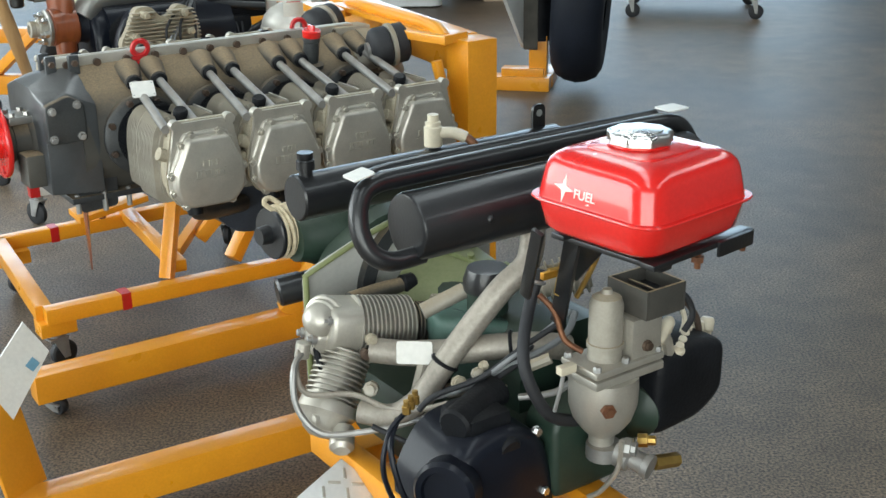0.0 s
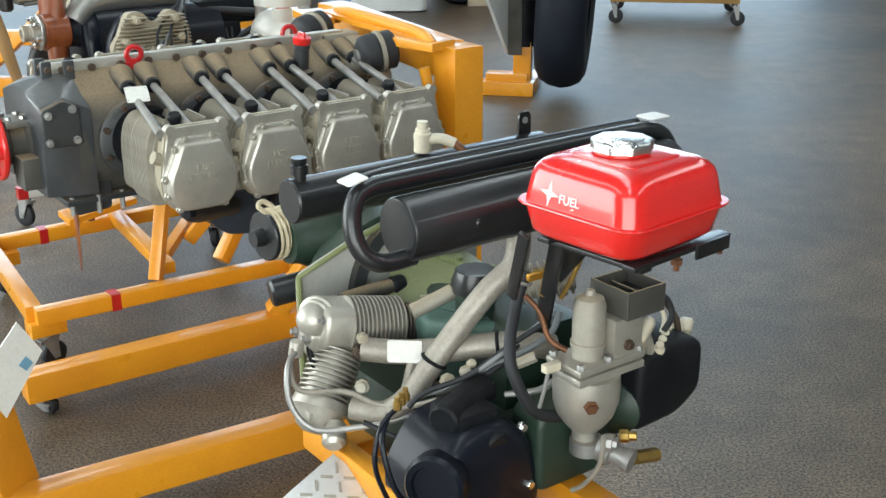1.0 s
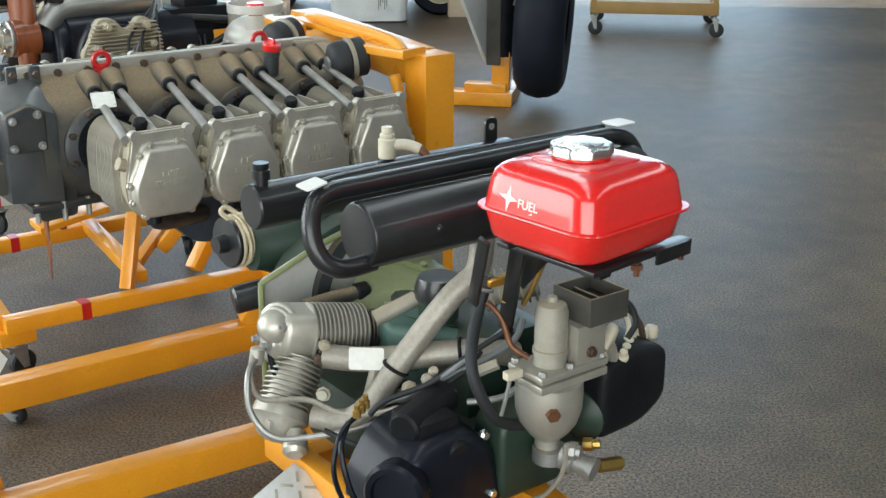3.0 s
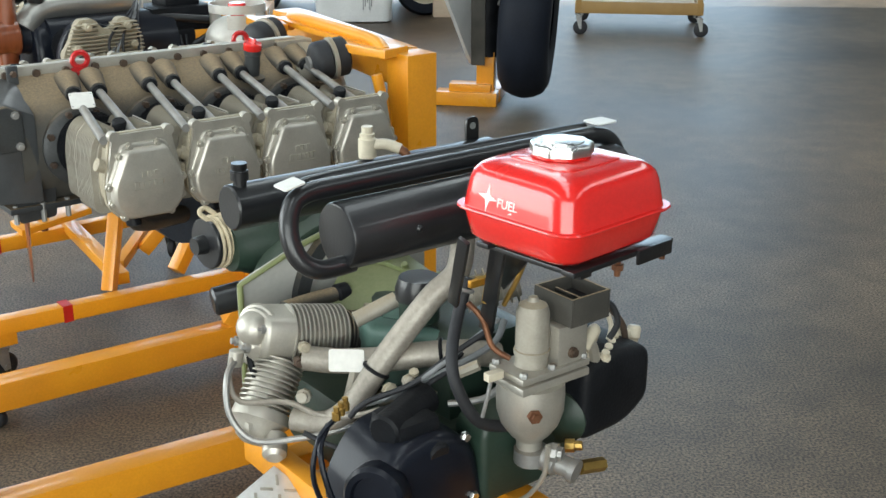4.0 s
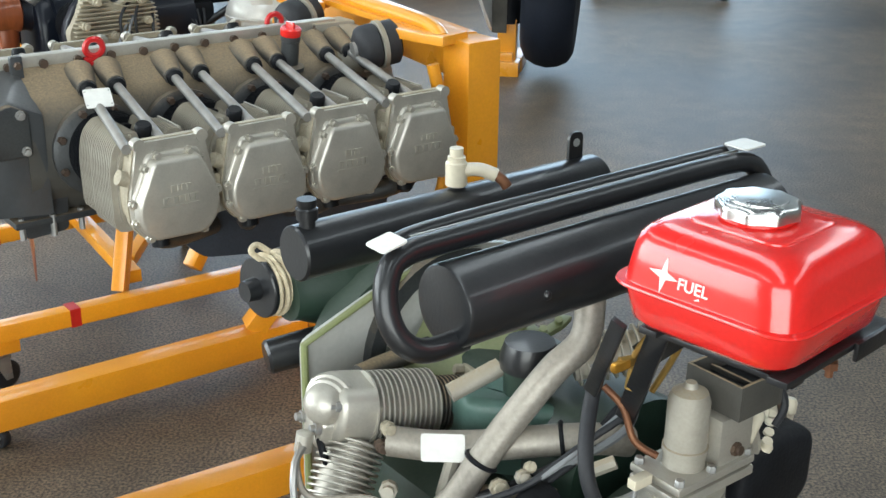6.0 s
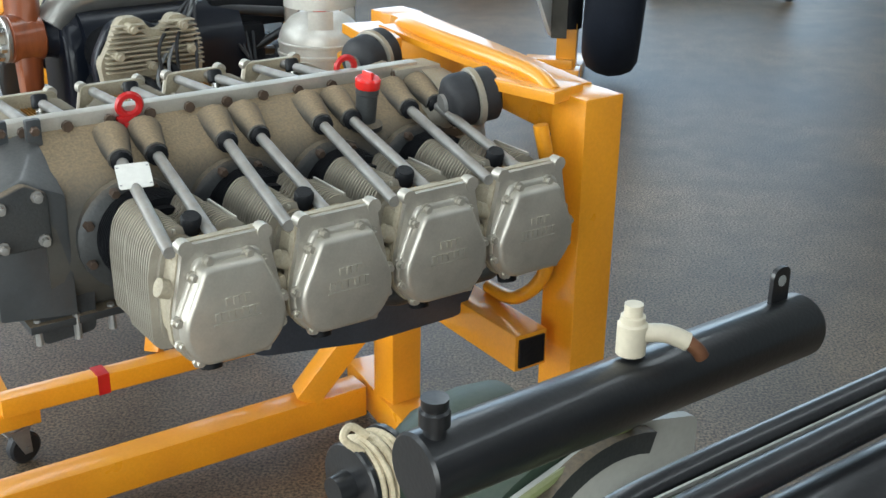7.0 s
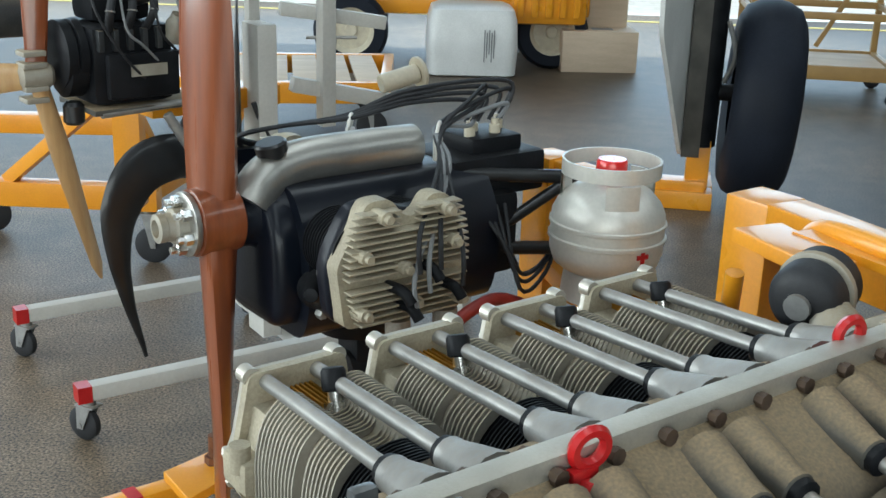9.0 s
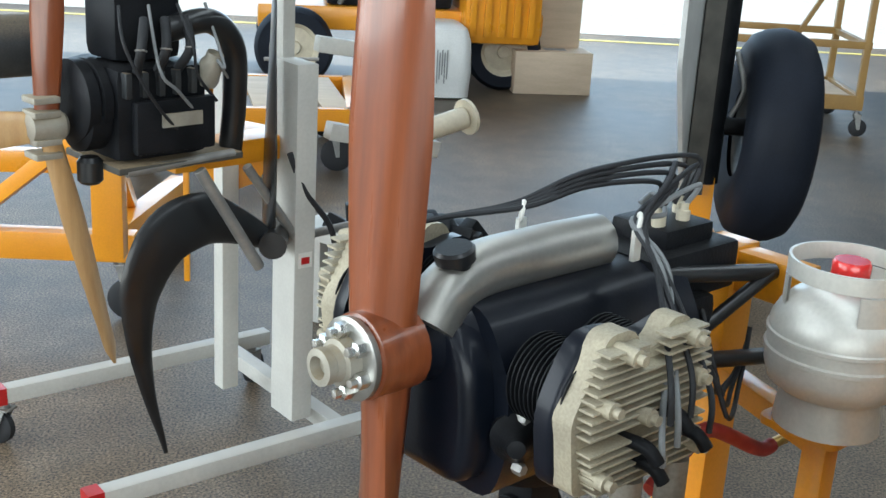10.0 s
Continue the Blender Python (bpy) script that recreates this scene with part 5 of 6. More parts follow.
# stand of the small engine
s3 = thing("engine_stand", FB, "orange angle-iron engine cradle on legs", "engine stand", "orange engine stands")
bar("bearer", (-0.185, 0.17, 0.70), (-0.185, -0.34, 0.70), 0.032, 0.045, s3)
bar("bearer", (0.06, 0.30, 0.665), (0.06, -0.30, 0.665), 0.045, 0.05, s3)
bar("cross_tie", (-0.17, 0.14, 0.665), (0.05, 0.14, 0.655), 0.04, 0.04, s3)
bar("cross_tie", (-0.17, 0.05, 0.665), (0.04, 0.05, 0.655), 0.04, 0.04, s3)
for x, y in ((-0.06, 0.14), (0.06, 0.29), (-0.185, -0.31), (0.06, -0.28)):
    bar("leg", (x, y, 0.0), (x, y, 0.655), 0.04, 0.04, s3)
# chequer plate with fittings
cp = thing("chequer_plate", FB @ pose(-0.235, -0.055, 0.665, 25, -8, 20), "pale aluminium chequer plate with a small fitting on it", "metal plate")
part("plate", box(B(), -0.10, 0.07, -0.10, 0.11, -0.003, 0.0, 0.001), M_CHEQ, cp)
bm = B()
for i in range(7):
    for j in range(8):
        a = 45 if (i + j) % 2 else -45
        box(bm, -0.009, 0.009, -0.0022, 0.0022, -0.001, 0.0016, 0.0008, pose(-0.085 + 0.023 * i, -0.085 + 0.025 * j, 0, 0, 0, a))
part("tread", bm, M_ALU, cp, "raised tread bars")
bm = lathe(B(), [(0.024, 0.0), (0.024, 0.006), (0.015, 0.014), (0.010, 0.022), (0, 0.023)], (-0.02, 0.0, 0), (0, 0, 1), 18)
part("fitting", bm, M_CREAM, cp)
part("plate_strut", rod(B(), (0.03, 0.09, -0.003), (0.05, 0.10, -0.06), 0.008), M_ORANGE, cp)

# ---------------------------------------------------------------- four-cylinder engine with its propeller
FC = FA
ec = thing("propeller_engine", FC, "dark blue-black flat four engine with a wooden propeller", "engine")
YC = 1.045


def prop_blade(bm, hub, up, length, w0, w1, t0, twist0, twist1, lean=0.0, x_axis=(1, 0, 0), y_axis=(0, 1, 0), n=14):
    """A lofted, twisted blade that grows from hub along up."""
    up, X, Y, hub = Vector(up), Vector(x_axis), Vector(y_axis), Vector(hub)
    rings = []
    for i in range(n + 1):
        t = i / n
        w = w0 + (w1 - w0) * min(1, t / 0.35) if t < 0.35 else w1 * (1 - 0.42 * ((t - 0.35) / 0.65) ** 1.6)
        if t > 0.93:
            w *= 1 - 0.75 * ((t - 0.93) / 0.07) ** 2
        th = t0 * (1 - t) ** 1.3 + 0.006
        a = radians(twist0 + (twist1 - twist0) * min(1, t * 1.25))
        o = hub + up * (length * t) + Y * lean * math.sin(t * 2.2)
        e1, e2 = Y * math.cos(a) + X * math.sin(a), X * math.cos(a) - Y * math.sin(a)
        prof = [(-0.5, 0), (-0.38, 0.34), (-0.1, 0.5), (0.2, 0.42), (0.42, 0.2), (0.5, 0), (0.42, -0.16), (0.0, -0.30), (-0.38, -0.24)]
        rings.append([bm.verts.new(o + e1 * (p * w) + e2 * (q * th)) for p, q in prof])
    for a, b in zip(rings, rings[1:]):
        for k in range(9):
            bm.faces.new((a[k], a[(k + 1) % 9], b[(k + 1) % 9], b[k]))
    bm.faces.new(rings[0][::-1]), bm.faces.new(rings[-1])
    return bm


HUB = (0.018, YC, 1.008)
bm = B()
prop_blade(bm, HUB, (0, 0, 1), 0.78, 0.085, 0.114, 0.080, -32, -10)
prop_blade(bm, HUB, (0, 0, -1), 0.78, 0.085, 0.112, 0.080, 30, 12)
lathe(bm, [(0.046, -0.042), (0.056, -0.036), (0.058, 0), (0.056, 0.036), (0.046, 0.042)], HUB, (1, 0, 0), 24)
prop = part("propeller", bm, M_GLOSSWOOD, ec, "varnished reddish-brown laminated wooden propeller", angle=55)
bm = lathe(B(), [(0.052, 0.040), (0.054, 0.043), (0.054, 0.050), (0.050, 0.052), (0.02, 0.052)], HUB, (-1, 0, 0), 28)
part("hub_plate", bm, M_SILVER, prop, "dull metal hub plate")
bm = lathe(B(), [(0.030, 0.05), (0.030, 0.07), (0.024, 0.073), (0.022, 0.083), (0.024, 0.085), (0.024, 0.097), (0.015, 0.099), (0.013, 0.085), (0, 0.085)], HUB, (-1, 0, 0), 18)
part("hub_nut", bm, M_ALUDUSTY, prop, "drilled hub nut")
bm = B()
for k in range(6):
    a = radians(60 * k + 20)
    c = Vector(HUB) + Vector((0, 0.039 * math.cos(a), 0.039 * math.sin(a)))
    lathe(bm, [(0.0105, 0.05), (0.0105, 0.066), (0.006, 0.068), (0.006, 0.078), (0, 0.079)], c, (-1, 0, 0), 6)
part("hub_bolt", bm, M_CHROME, prop)
# crankcase
bm = slab(B(), rounded([(YC - 0.10, 0.80), (YC + 0.10, 0.80), (YC + 0.125, 0.87), (YC + 0.12, 0.98), (YC + 0.07, 1.06), (YC - 0.07, 1.06), (YC - 0.12, 0.98), (YC - 0.125, 0.87)], 0.03), yz(0.13), 0, 0.40)
lathe(bm, [(0.07, 0.0), (0.055, 0.035), (0.045, 0.06), (0.045, 0.085)], (0.135, YC, 1.0), (-1, 0, 0), 26)
crank = part("crankcase", bm, M_NAVY, ec, "dark navy painted crankcase")
bm = slab(B(), rounded([(YC - 0.085, 0.82), (YC + 0.085, 0.82), (YC + 0.10, 0.90), (YC + 0.09, 0.99), (YC + 0.05, 1.045), (YC - 0.05, 1.045), (YC - 0.09, 0.99), (YC - 0.10, 0.90)], 0.04, 4), yz(0.14, -1), 0, 0.055, bevel=0.022)
part("front_housing", bm, M_NAVY, crank, "rounded navy front housing")
for x, z in ((0.145, 0.86), (0.145, 0.93), (0.22, 0.835), (0.30, 0.835), (0.15, 1.02)):
    part("case_bolt", bolt(B(), (x, YC - 0.13, z), (0, -1, 0), 0.009, 0.014), M_STEEL, crank)
bm = lathe(B(), [(0.03, 0), (0.034, 0.01), (0.034, 0.03), (0.02, 0.045), (0.012, 0.07), (0, 0.072)], (0.16, YC - 0.11, 0.90), (-0.7, -0.7, 0.1), 18)
part("fuel_pump", bm, M_BLACKMATT, crank, "black fuel pump")
for s in (-1, 1):
    for i in range(2):
        x = 0.17 + 0.115 * i
        rows = [(0.042, 0.12)] + [(r, 0.13 + 0.0075 * k + e) for k in range(13) for r, e in ((0.042, 0.0), (0.058, 0.0006), (0.058, 0.0026), (0.042, 0.0032))] + [(0.042, 0.235)]
        part("barrel", lathe(B(), rows, (x, YC, 0.985), (0, s, 0), 26), M_BLACKMATT, ec, "black finned cylinder barrel")
    bm = slab(B(), rounded([(0.115, 0.87), (0.36, 0.865), (0.37, 1.0), (0.34, 1.062), (0.26, 1.045), (0.22, 1.065), (0.15, 1.07), (0.10, 0.98)], 0.03), xz(YC + s * 0.19, s), 0, 0.03, bevel=0.01)
    part("shroud", bm, M_NAVY, ec, "black sheet cooling shroud")
    # head with fins
    sh = rounded([(0.12, 0.875), (0.335, 0.868), (0.35, 0.95), (0.345, 1.02), (0.315, 1.073), (0.28, 1.076), (0.26, 1.045), (0.23, 1.045), (0.205, 1.078), (0.16, 1.078), (0.135, 1.03), (0.105, 0.98)], 0.014)
    bm = slab(B(), sh, xz(YC + s * 0.215, s), 0, 0.032)
    head = part("cylinder_head", bm, M_CREAMCAST, ec, "dusty cream finned aluminium cylinder head")
    bm = B()
    for k in range(17):
        z = 0.882 + 0.0112 * k
        x0 = 0.115 + 0.022 * abs((k - 8.0) / 8.0) ** 2
        x1 = 0.346 - 0.018 * abs((k - 8.0) / 8.0) ** 2
        if k in (6,):
            continue
        for a, b in ((x0, 0.21), (0.25, x1)) if k > 13 else ((x0, x1),):
            box(bm, a, b, min(YC + s * 0.245, YC + s * 0.270), max(YC + s * 0.245, YC + s * 0.270), z, z + 0.0036, 0.001)
    tagged(part("finned_head", bm, M_CREAMCAST, head), kind="stuff")
    for x, z in ((0.14, 0.905), (0.14, 1.0), (0.175, 1.058), (0.295, 1.055), (0.31, 1.0), (0.325, 0.9), (0.215, 0.97), (0.235, 0.91)):
        part("head_stud", lathe(B(), [(0.0115, 0), (0.0115, 0.040), (0.007, 0.041), (0.007, 0.050), (0, 0.050)], (x, YC + s * 0.242, z), (0, s, 0), 10), M_CREAMCAST, head, "stud with a worn nut")
    bm = B()
    for x, z in ((0.20, 0.935), (0.255, 0.965), (0.215, 0.905), (0.30, 0.925)):
        pipe(bm, [(x, YC + s * 0.245, z), (x + 0.005, YC + s * 0.285, z), (x + 0.012, YC + s * 0.30, z - 0.018)], 0.0095, 10)
    part("plug_connector", bm, M_BLACKMATT, head, "black angled plug connectors")
# silver oil filler and top tube
bm = pipe(B(), [(0.080, YC - 0.015, 1.03), (0.115, YC - 0.01, 1.068), (0.18, YC, 1.084), (0.30, YC, 1.087), (0.42, YC, 1.085)], 0.040, 18, 6)
manif = part("top_tube", bm, M_SILVER, ec, "dusty silver air tube along the top")
bm = lathe(B(), [(0.020, 0), (0.020, 0.014), (0.027, 0.015), (0.028, 0.030), (0.024, 0.034), (0, 0.034)], (0.128, YC - 0.014, 1.098), (-0.25, 0, 1), 18)
part("oil_cap", bm, M_BLACK, manif, "black ribbed oil cap")
# rear accessories
bm = box(B(), 0.46, 0.68, YC - 0.075, YC + 0.085, 0.985, 1.065, 0.012)
box(bm, 0.52, 0.64, YC - 0.05, YC + 0.06, 1.06, 1.095, 0.01)
acc = part("magneto", bm, M_BLACKMATT, ec, "black twin magneto block")
bm = B()
for k in range(4):
    lathe(bm, [(0.011, 0), (0.011, 0.018), (0.0075, 0.02), (0.0075, 0.03)], (0.535 + 0.03 * k, YC - 0.02 + 0.03 * (k % 2), 1.092), (0, 0, 1), 10)
part("lead_tower", bm, M_CREAM, acc, "cream lead terminals")
bm = box(B(), 0.40, 0.60, YC - 0.10, YC + 0.10, 0.84, 1.0, 0.02)
part("rear_case", bm, M_BLACKMATT, ec)
# ignition leads
for n, (a, b, c, mat_) in enumerate((((0.535, -0.02), (0.215, 0.965), 0.15, M_RUBBER), ((0.565, 0.01), (0.255, 0.965), 0.17, M_RUBBER), ((0.595, -0.02), (0.235, 0.93), 0.14, M_INK), ((0.625, 0.01), (0.30, 0.93), 0.16, M_RUBBER), ((0.55, 0.03), (0.21, 0.91), 0.12, M_INK))):
    tie = (0.43, YC - 0.075 + 0.006 * n, 1.125)
    bm = pipe(B(), [(a[0], YC + a[1], 1.115), (a[0] + 0.02, YC + a[1] - 0.01, 1.0 + c + 0.01), (0.52, YC - 0.04, 1.0 + c), tie, (0.36 + 0.006 * n, YC - 0.16, 1.085), (b[0] + 0.02, YC - 0.285, b[1] + 0.06), (b[0] + 0.012, YC - 0.30, b[1])], 0.0042, 8, 8)
    part("ignition_lead", bm, mat_, ec, "thin dark ignition lead")
for n in range(4):
    bm = pipe(B(), [(0.54 + 0.028 * n, YC, 1.115), (0.55 + 0.03 * n, YC + 0.0, 1.155 + 0.010 * n), (0.44, YC + 0.04, 1.155 + 0.008 * n), (0.33, YC + 0.06 + 0.008 * n, 1.135), (0.22, YC + 0.12, 1.12), (0.15, YC + 0.16, 1.10), (0.18 + 0.03 * n, YC + 0.24, 1.05)], 0.0042, 8, 8)
    part("ignition_lead", bm, M_RUBBER, ec, "thin dark ignition lead")
for x, y in ((0.43, YC - 0.063), (0.33, YC + 0.07)):
    bm = ring(B(), (x, y, 1.126), (1, -1, -0.2), 0.014, 0.0035, 16, 6)
    box(bm, x - 0.008, x + 0.008, y - 0.004, y + 0.004, 1.07, 1.116, 0.001)
    part("cable_tie", bm, M_PAPER, ec, "white cable tie")
# pan, pulley and tubes underneath
bm = lathe(B(), [(0.075, 0.0), (0.10, 0.05), (0.10, 0.08)], (0.30, YC, 0.76), (0, 0, 1), 22)
part("oil_pan", bm, M_BLACKMATT, ec)
bm = box(B(), 0.27, 0.335, YC - 0.05, YC + 0.02, 0.655, 0.77, 0.012)
rod(bm, (0.26, YC - 0.02, 0.69), (0.34, YC - 0.02, 0.69), 0.035)
part("fuel_pump", bm, M_BLACKMATT, ec, "black pump under the crankcase")
bm = B()
for x in (0.12, 0.215):
    pipe(bm, [(x + 0.10, YC - 0.25, 0.875), (x + 0.10, YC - 0.25, 0.80), (x + 0.105, YC - 0.24, 0.66)], 0.021, 14)
part("exhaust_stub", bm, M_EXH, ec, "bare steel exhaust stubs")
bm = pipe(B(), [(0.33, YC - 0.21, 0.80), (0.42, YC - 0.20, 0.835), (0.52, YC - 0.17, 0.82), (0.66, YC - 0.17, 0.745), (0.70, YC - 0.17, 0.74)], 0.012, 10)
hose = part("red_hose", bm, M_REDHOSE, ec, "red rubber fuel hose")
bm = rod(B(), (0.70, YC - 0.17, 0.74), (0.735, YC - 0.17, 0.742), 0.009)
rod(bm, (0.735, YC - 0.17, 0.735), (0.735, YC - 0.17, 0.80), 0.008)
part("elbow", bm, M_BRASS, hose)
bm = B()
for y, z in ((-0.09, 1.04), (0.10, 1.04), (-0.10, 0.90), (0.10, 0.90)):
    rod(bm, (0.47, YC + y * 0.7, z), (0.73, YC + y * 1.2, z - 0.03), 0.0135, seg=12)
rod(bm, (0.50, YC - 0.08, 0.90), (0.72, YC - 0.11, 1.01), 0.0115, seg=12)
part("mount_tube", bm, M_BLACK, ec, "black tubular engine mount")
bm = B()
for k in range(4):
    pipe(bm, [(0.50 + 0.02 * k, YC - 0.10, 0.98), (0.54, YC - 0.15 - 0.01 * k, 0.90 - 0.02 * k), (0.60 + 0.02 * k, YC - 0.12, 0.84), (0.70, YC - 0.10, 0.86 + 0.02 * k)], 0.004, 8)
part("cable", bm, M_RUBBER, ec, "thin black cables")

# stand of the flat four
s2 = thing("engine_stand", FC, "orange engine stand with red marks, under the propeller engine", "engine stand", "orange engine stands")
ZR = 0.185
bar("rail", (-0.20, 0.855, ZR), (0.75, 0.80, ZR), 0.05, 0.05, s2)
bar("rail", (-0.13, 1.60, ZR), (0.78, 1.60, ZR), 0.05, 0.05, s2)
bar("cross_rail", (-0.195, 0.88, ZR), (-0.13, 1.60, ZR), 0.05, 0.05, s2, M_ORANGE)
bar("cross_rail", (0.74, 0.83, ZR), (0.76, 1.58, ZR), 0.05, 0.05, s2)
bar("diagonal", (0.345, 1.613, ZR + 0.022), (0.276, 0.949, ZR + 0.022), 0.05, 0.04, s2)
bar("diagonal", (0.609, 1.429, ZR + 0.055), (0.310, 1.056, ZR + 0.03), 0.035, 0.035, s2)
bar("post", (0.76, YC, ZR), (0.76, YC, 1.03), 0.075, 0.075, s2, label="orange upright behind the engine")
bar("arm", (0.76, YC - 0.16, 0.99), (0.76, YC + 0.16, 0.99), 0.05, 0.07, s2)
bar("knee", (0.45, YC - 0.13, ZR + 0.02), (0.74, YC - 0.02, 0.55), 0.045, 0.045, s2)
bar("knee", (0.45, YC + 0.13, ZR + 0.02), (0.74, YC + 0.02, 0.55), 0.045, 0.045, s2)
bar("knee", (0.20, YC - 0.17, ZR + 0.02), (0.33, YC - 0.05, 0.62), 0.04, 0.04, s2)
bm = slab(B(), [(0.108, 1.519), (0.388, 1.585), (0.395, 1.492), (0.103, 1.381)], xy(0.27), 0, 0.022, bevel=0.003)
part("shelf", bm, M_ORANGE, s2, "small orange shelf plate")
bm = rod(B(), (0.218, 1.494, 0.24), (0.218, 1.494, 0.36), 0.013, seg=10)
rod(bm, (0.218, 1.494, 0.292), (0.218, 1.494, 0.31), 0.022, seg=6)
part("jack_screw", bm, M_COPPER, s2, "rusty threaded rod")
bm = B()
box(bm, 0.028, 0.058, 0.815, 0.869, ZR - 0.027, ZR + 0.0275)
part("red_mark", bm, M_REDDULL, s2, "red paint mark")
part("red_mark", box(B(), 0.05, 0.08, 1.573, 1.627, ZR - 0.027, ZR + 0.0275), M_REDDULL, s2, "red paint mark")
for x, y in ((-0.17, 0.88), (0.72, 0.84), (-0.10, 1.57), (0.73, 1.57)):
    part("foot_block", box(B(), x - 0.05, x + 0.06, y - 0.035, y + 0.035, 0.115, 0.162, 0.003), M_ORANGE, s2)
    caster("castor", FC @ pose(x, y, 0), group="castors of the engine stands", r=0.042, top=0.117, swivel=40 * x + 20)
# silver gas bottle
gb = thing("gas_bottle", pose(-0.535, 3.488, 0), "silver painted gas bottle with a red cap", "gas bottle")
R = 0.102
bm = lathe(B(), [(0.05, 0.888), (0.078, 0.893), (0.094, 0.905), (R, 0.928), (R, 0.948), (R + 0.004, 0.950), (R + 0.004, 0.956), (R, 0.958), (R, 0.975), (R + 0.003, 0.977), (R + 0.003, 0.982), (R, 0.984), (R * 0.985, 0.998), (R * 0.90, 1.016), (R * 0.74, 1.034), (0.05, 1.048), (0.0, 1.054)], (0, 0, 0), (0, 0, 1), 36)
part("body", bm, M_BOTTLE, gb)
bm = B()
for a0, a1, z0 in ((0, 360, 1.066), (20, 60, 1.018), (140, 180, 1.018), (260, 300, 1.018)):
    k = 40 if a1 == 360 else 12
    pts = [radians(a0 + (a1 - a0) * i / k) for i in range(k + 1)]
    z1 = 1.092 if a1 == 360 else 1.063
    for a, b in zip(pts, pts[1:]):
        q = [(r * math.cos(t), r * math.sin(t), z) for t in (a, b) for r in (0.084, 0.088) for z in (z0, z1)]
        v = [bm.verts.new(x) for x in q]
        for f in ((0, 1, 5, 4), (2, 6, 7, 3), (1, 3, 7, 5), (0, 4, 6, 2)):
            bm.faces.new([v[i] for i in f])
bmesh.ops.remove_doubles(bm, verts=bm.verts[:], dist=0.0002)
part("collar", bm, M_BOTTLE, gb, "pierced silver guard ring")
bm = lathe(B(), [(0.022, 1.04), (0.022, 1.066), (0.028, 1.068), (0.028, 1.088), (0.025, 1.092), (0, 1.092)], (0, 0, 0), (0, 0, 1), 16)
part("cap", bm, M_RED, gb, "bright red plastic cap")
bm = lathe(B(), [(0.074, 0.835), (0.078, 0.837), (0.072, 0.897), (0.070, 0.897), (0.070, 0.837)], (0, 0, 0), (0, 0, 1), 30)
part("foot_ring", bm, M_BOTTLE, gb)
m = Matrix.Rotation(radians(-57), 4, "Z")
bm = box(B(), R - 0.002, R + 0.0012, -0.004, 0.004, 0.928, 0.952, 0, m)
box(bm, R - 0.002, R + 0.0014, -0.012, 0.012, 0.936, 0.944, 0, m)
part("red_cross_mark", bm, M_REDDULL, gb)
sb = thing("bottle_bracket", FA, "orange bracket that carries the gas bottle", "bracket")
p = FA.inverted() @ Vector((-0.535, 3.488, 0.80))
part("shelf", slab(B(), rounded([(p.x - 0.06, p.y - 0.05), (p.x + 0.08, p.y - 0.05), (p.x + 0.08, p.y + 0.08), (p.x - 0.06, p.y + 0.08)], 0.02), xy(0.823), 0, 0.012), M_ORANGE, sb)
part("arm", beam(B(), (p.x, p.y, 0.802), (0.76, YC, 0.802), 0.04, 0.04), M_ORANGE, sb)
part("leg", beam(B(), (p.x, p.y, 0.82), (p.x, p.y, 0.0), 0.04, 0.04), M_ORANGE, sb)

# ---------------------------------------------------------------- white stand with the black propeller
ws = thing("propeller_stand", pose(-1.86, 4.36, 0, 0, 0, 35.9), "off-white square-tube stand on castors, red marked ends", "stand")
for y, x1 in ((0.0, 0.86), (0.66, 0.86)):
    bar("leg", (0.0, y, 0.15), (x1, y, 0.15), 0.045, 0.045, ws, M_OFFWHITE)
    part("red_end", box(B(), -0.004, 0.035, y - 0.0245, y + 0.0245, 0.126, 0.1745), M_REDDULL, ws, "red painted leg end")
    caster("castor", ws.matrix_basis @ pose(0.03, y, 0), group="castors of the white stand", r=0.05, top=0.128, swivel=120)
    caster("castor", ws.matrix_basis @ pose(0.80, y, 0), group="castors of the white stand", r=0.05, top=0.128, swivel=30)
bar("cross_leg", (0.70, 0.02, 0.15), (0.70, 0.64, 0.15), 0.045, 0.045, ws, M_OFFWHITE)
bar("upright", (0.620, 0.12, 0.17), (0.620, 0.12, 1.12), 0.06, 0.11, ws, M_OFFWHITE, "broad off-white upright")
bar("upright", (0.555, 0.36, 0.17), (0.555, 0.36, 1.10), 0.05, 0.05, ws, M_OFFWHITE)
bar("upright", (0.635, 0.20, 1.10), (0.635, 0.20, 2.2), 0.035, 0.035, ws, M_OFFWHITE)
bar("upright", (0.835, 0.12, 0.80), (0.835, 0.12, 1.36), 0.045, 0.045, ws, M_OFFWHITE)
bar("side_arm", (0.715, 0.18, 1.33), (1.035, 0.12, 1.30), 0.04, 0.04, ws, M_OFFWHITE)
bar("side_arm", (0.715, 0.18, 1.15), (1.035, 0.12, 1.10), 0.04, 0.04, ws, M_OFFWHITE)
bar("side_arm", (0.735, 0.15, 0.93), (1.055, 0.10, 0.86), 0.045, 0.045, ws, M_OFFWHITE)
bm = slab(B(), [(0.60, 0.60), (0.64, 0.60), (0.64, 0.64), (0.60, 0.64)], xz(0.064, -1), 0, 0.002)
part("label", bm, M_PAPER, ws, "small white label with red print")
part("label_print", slab(B(), [(0.608, 0.61), (0.632, 0.61), (0.632, 0.628), (0.608, 0.628)], xz(0.0618, -1), 0, 0.001), M_REDDULL, ws)
bm = pipe(B(), [(0.58, 0.08, 0.90), (0.62, 0.07, 0.80), (0.70, 0.06, 0.68), (0.71, 0.06, 0.50), (0.69, 0.06, 0.30)], 0.008, 8)
part("cable", bm, M_RUBBER, ws, "black hanging cable")
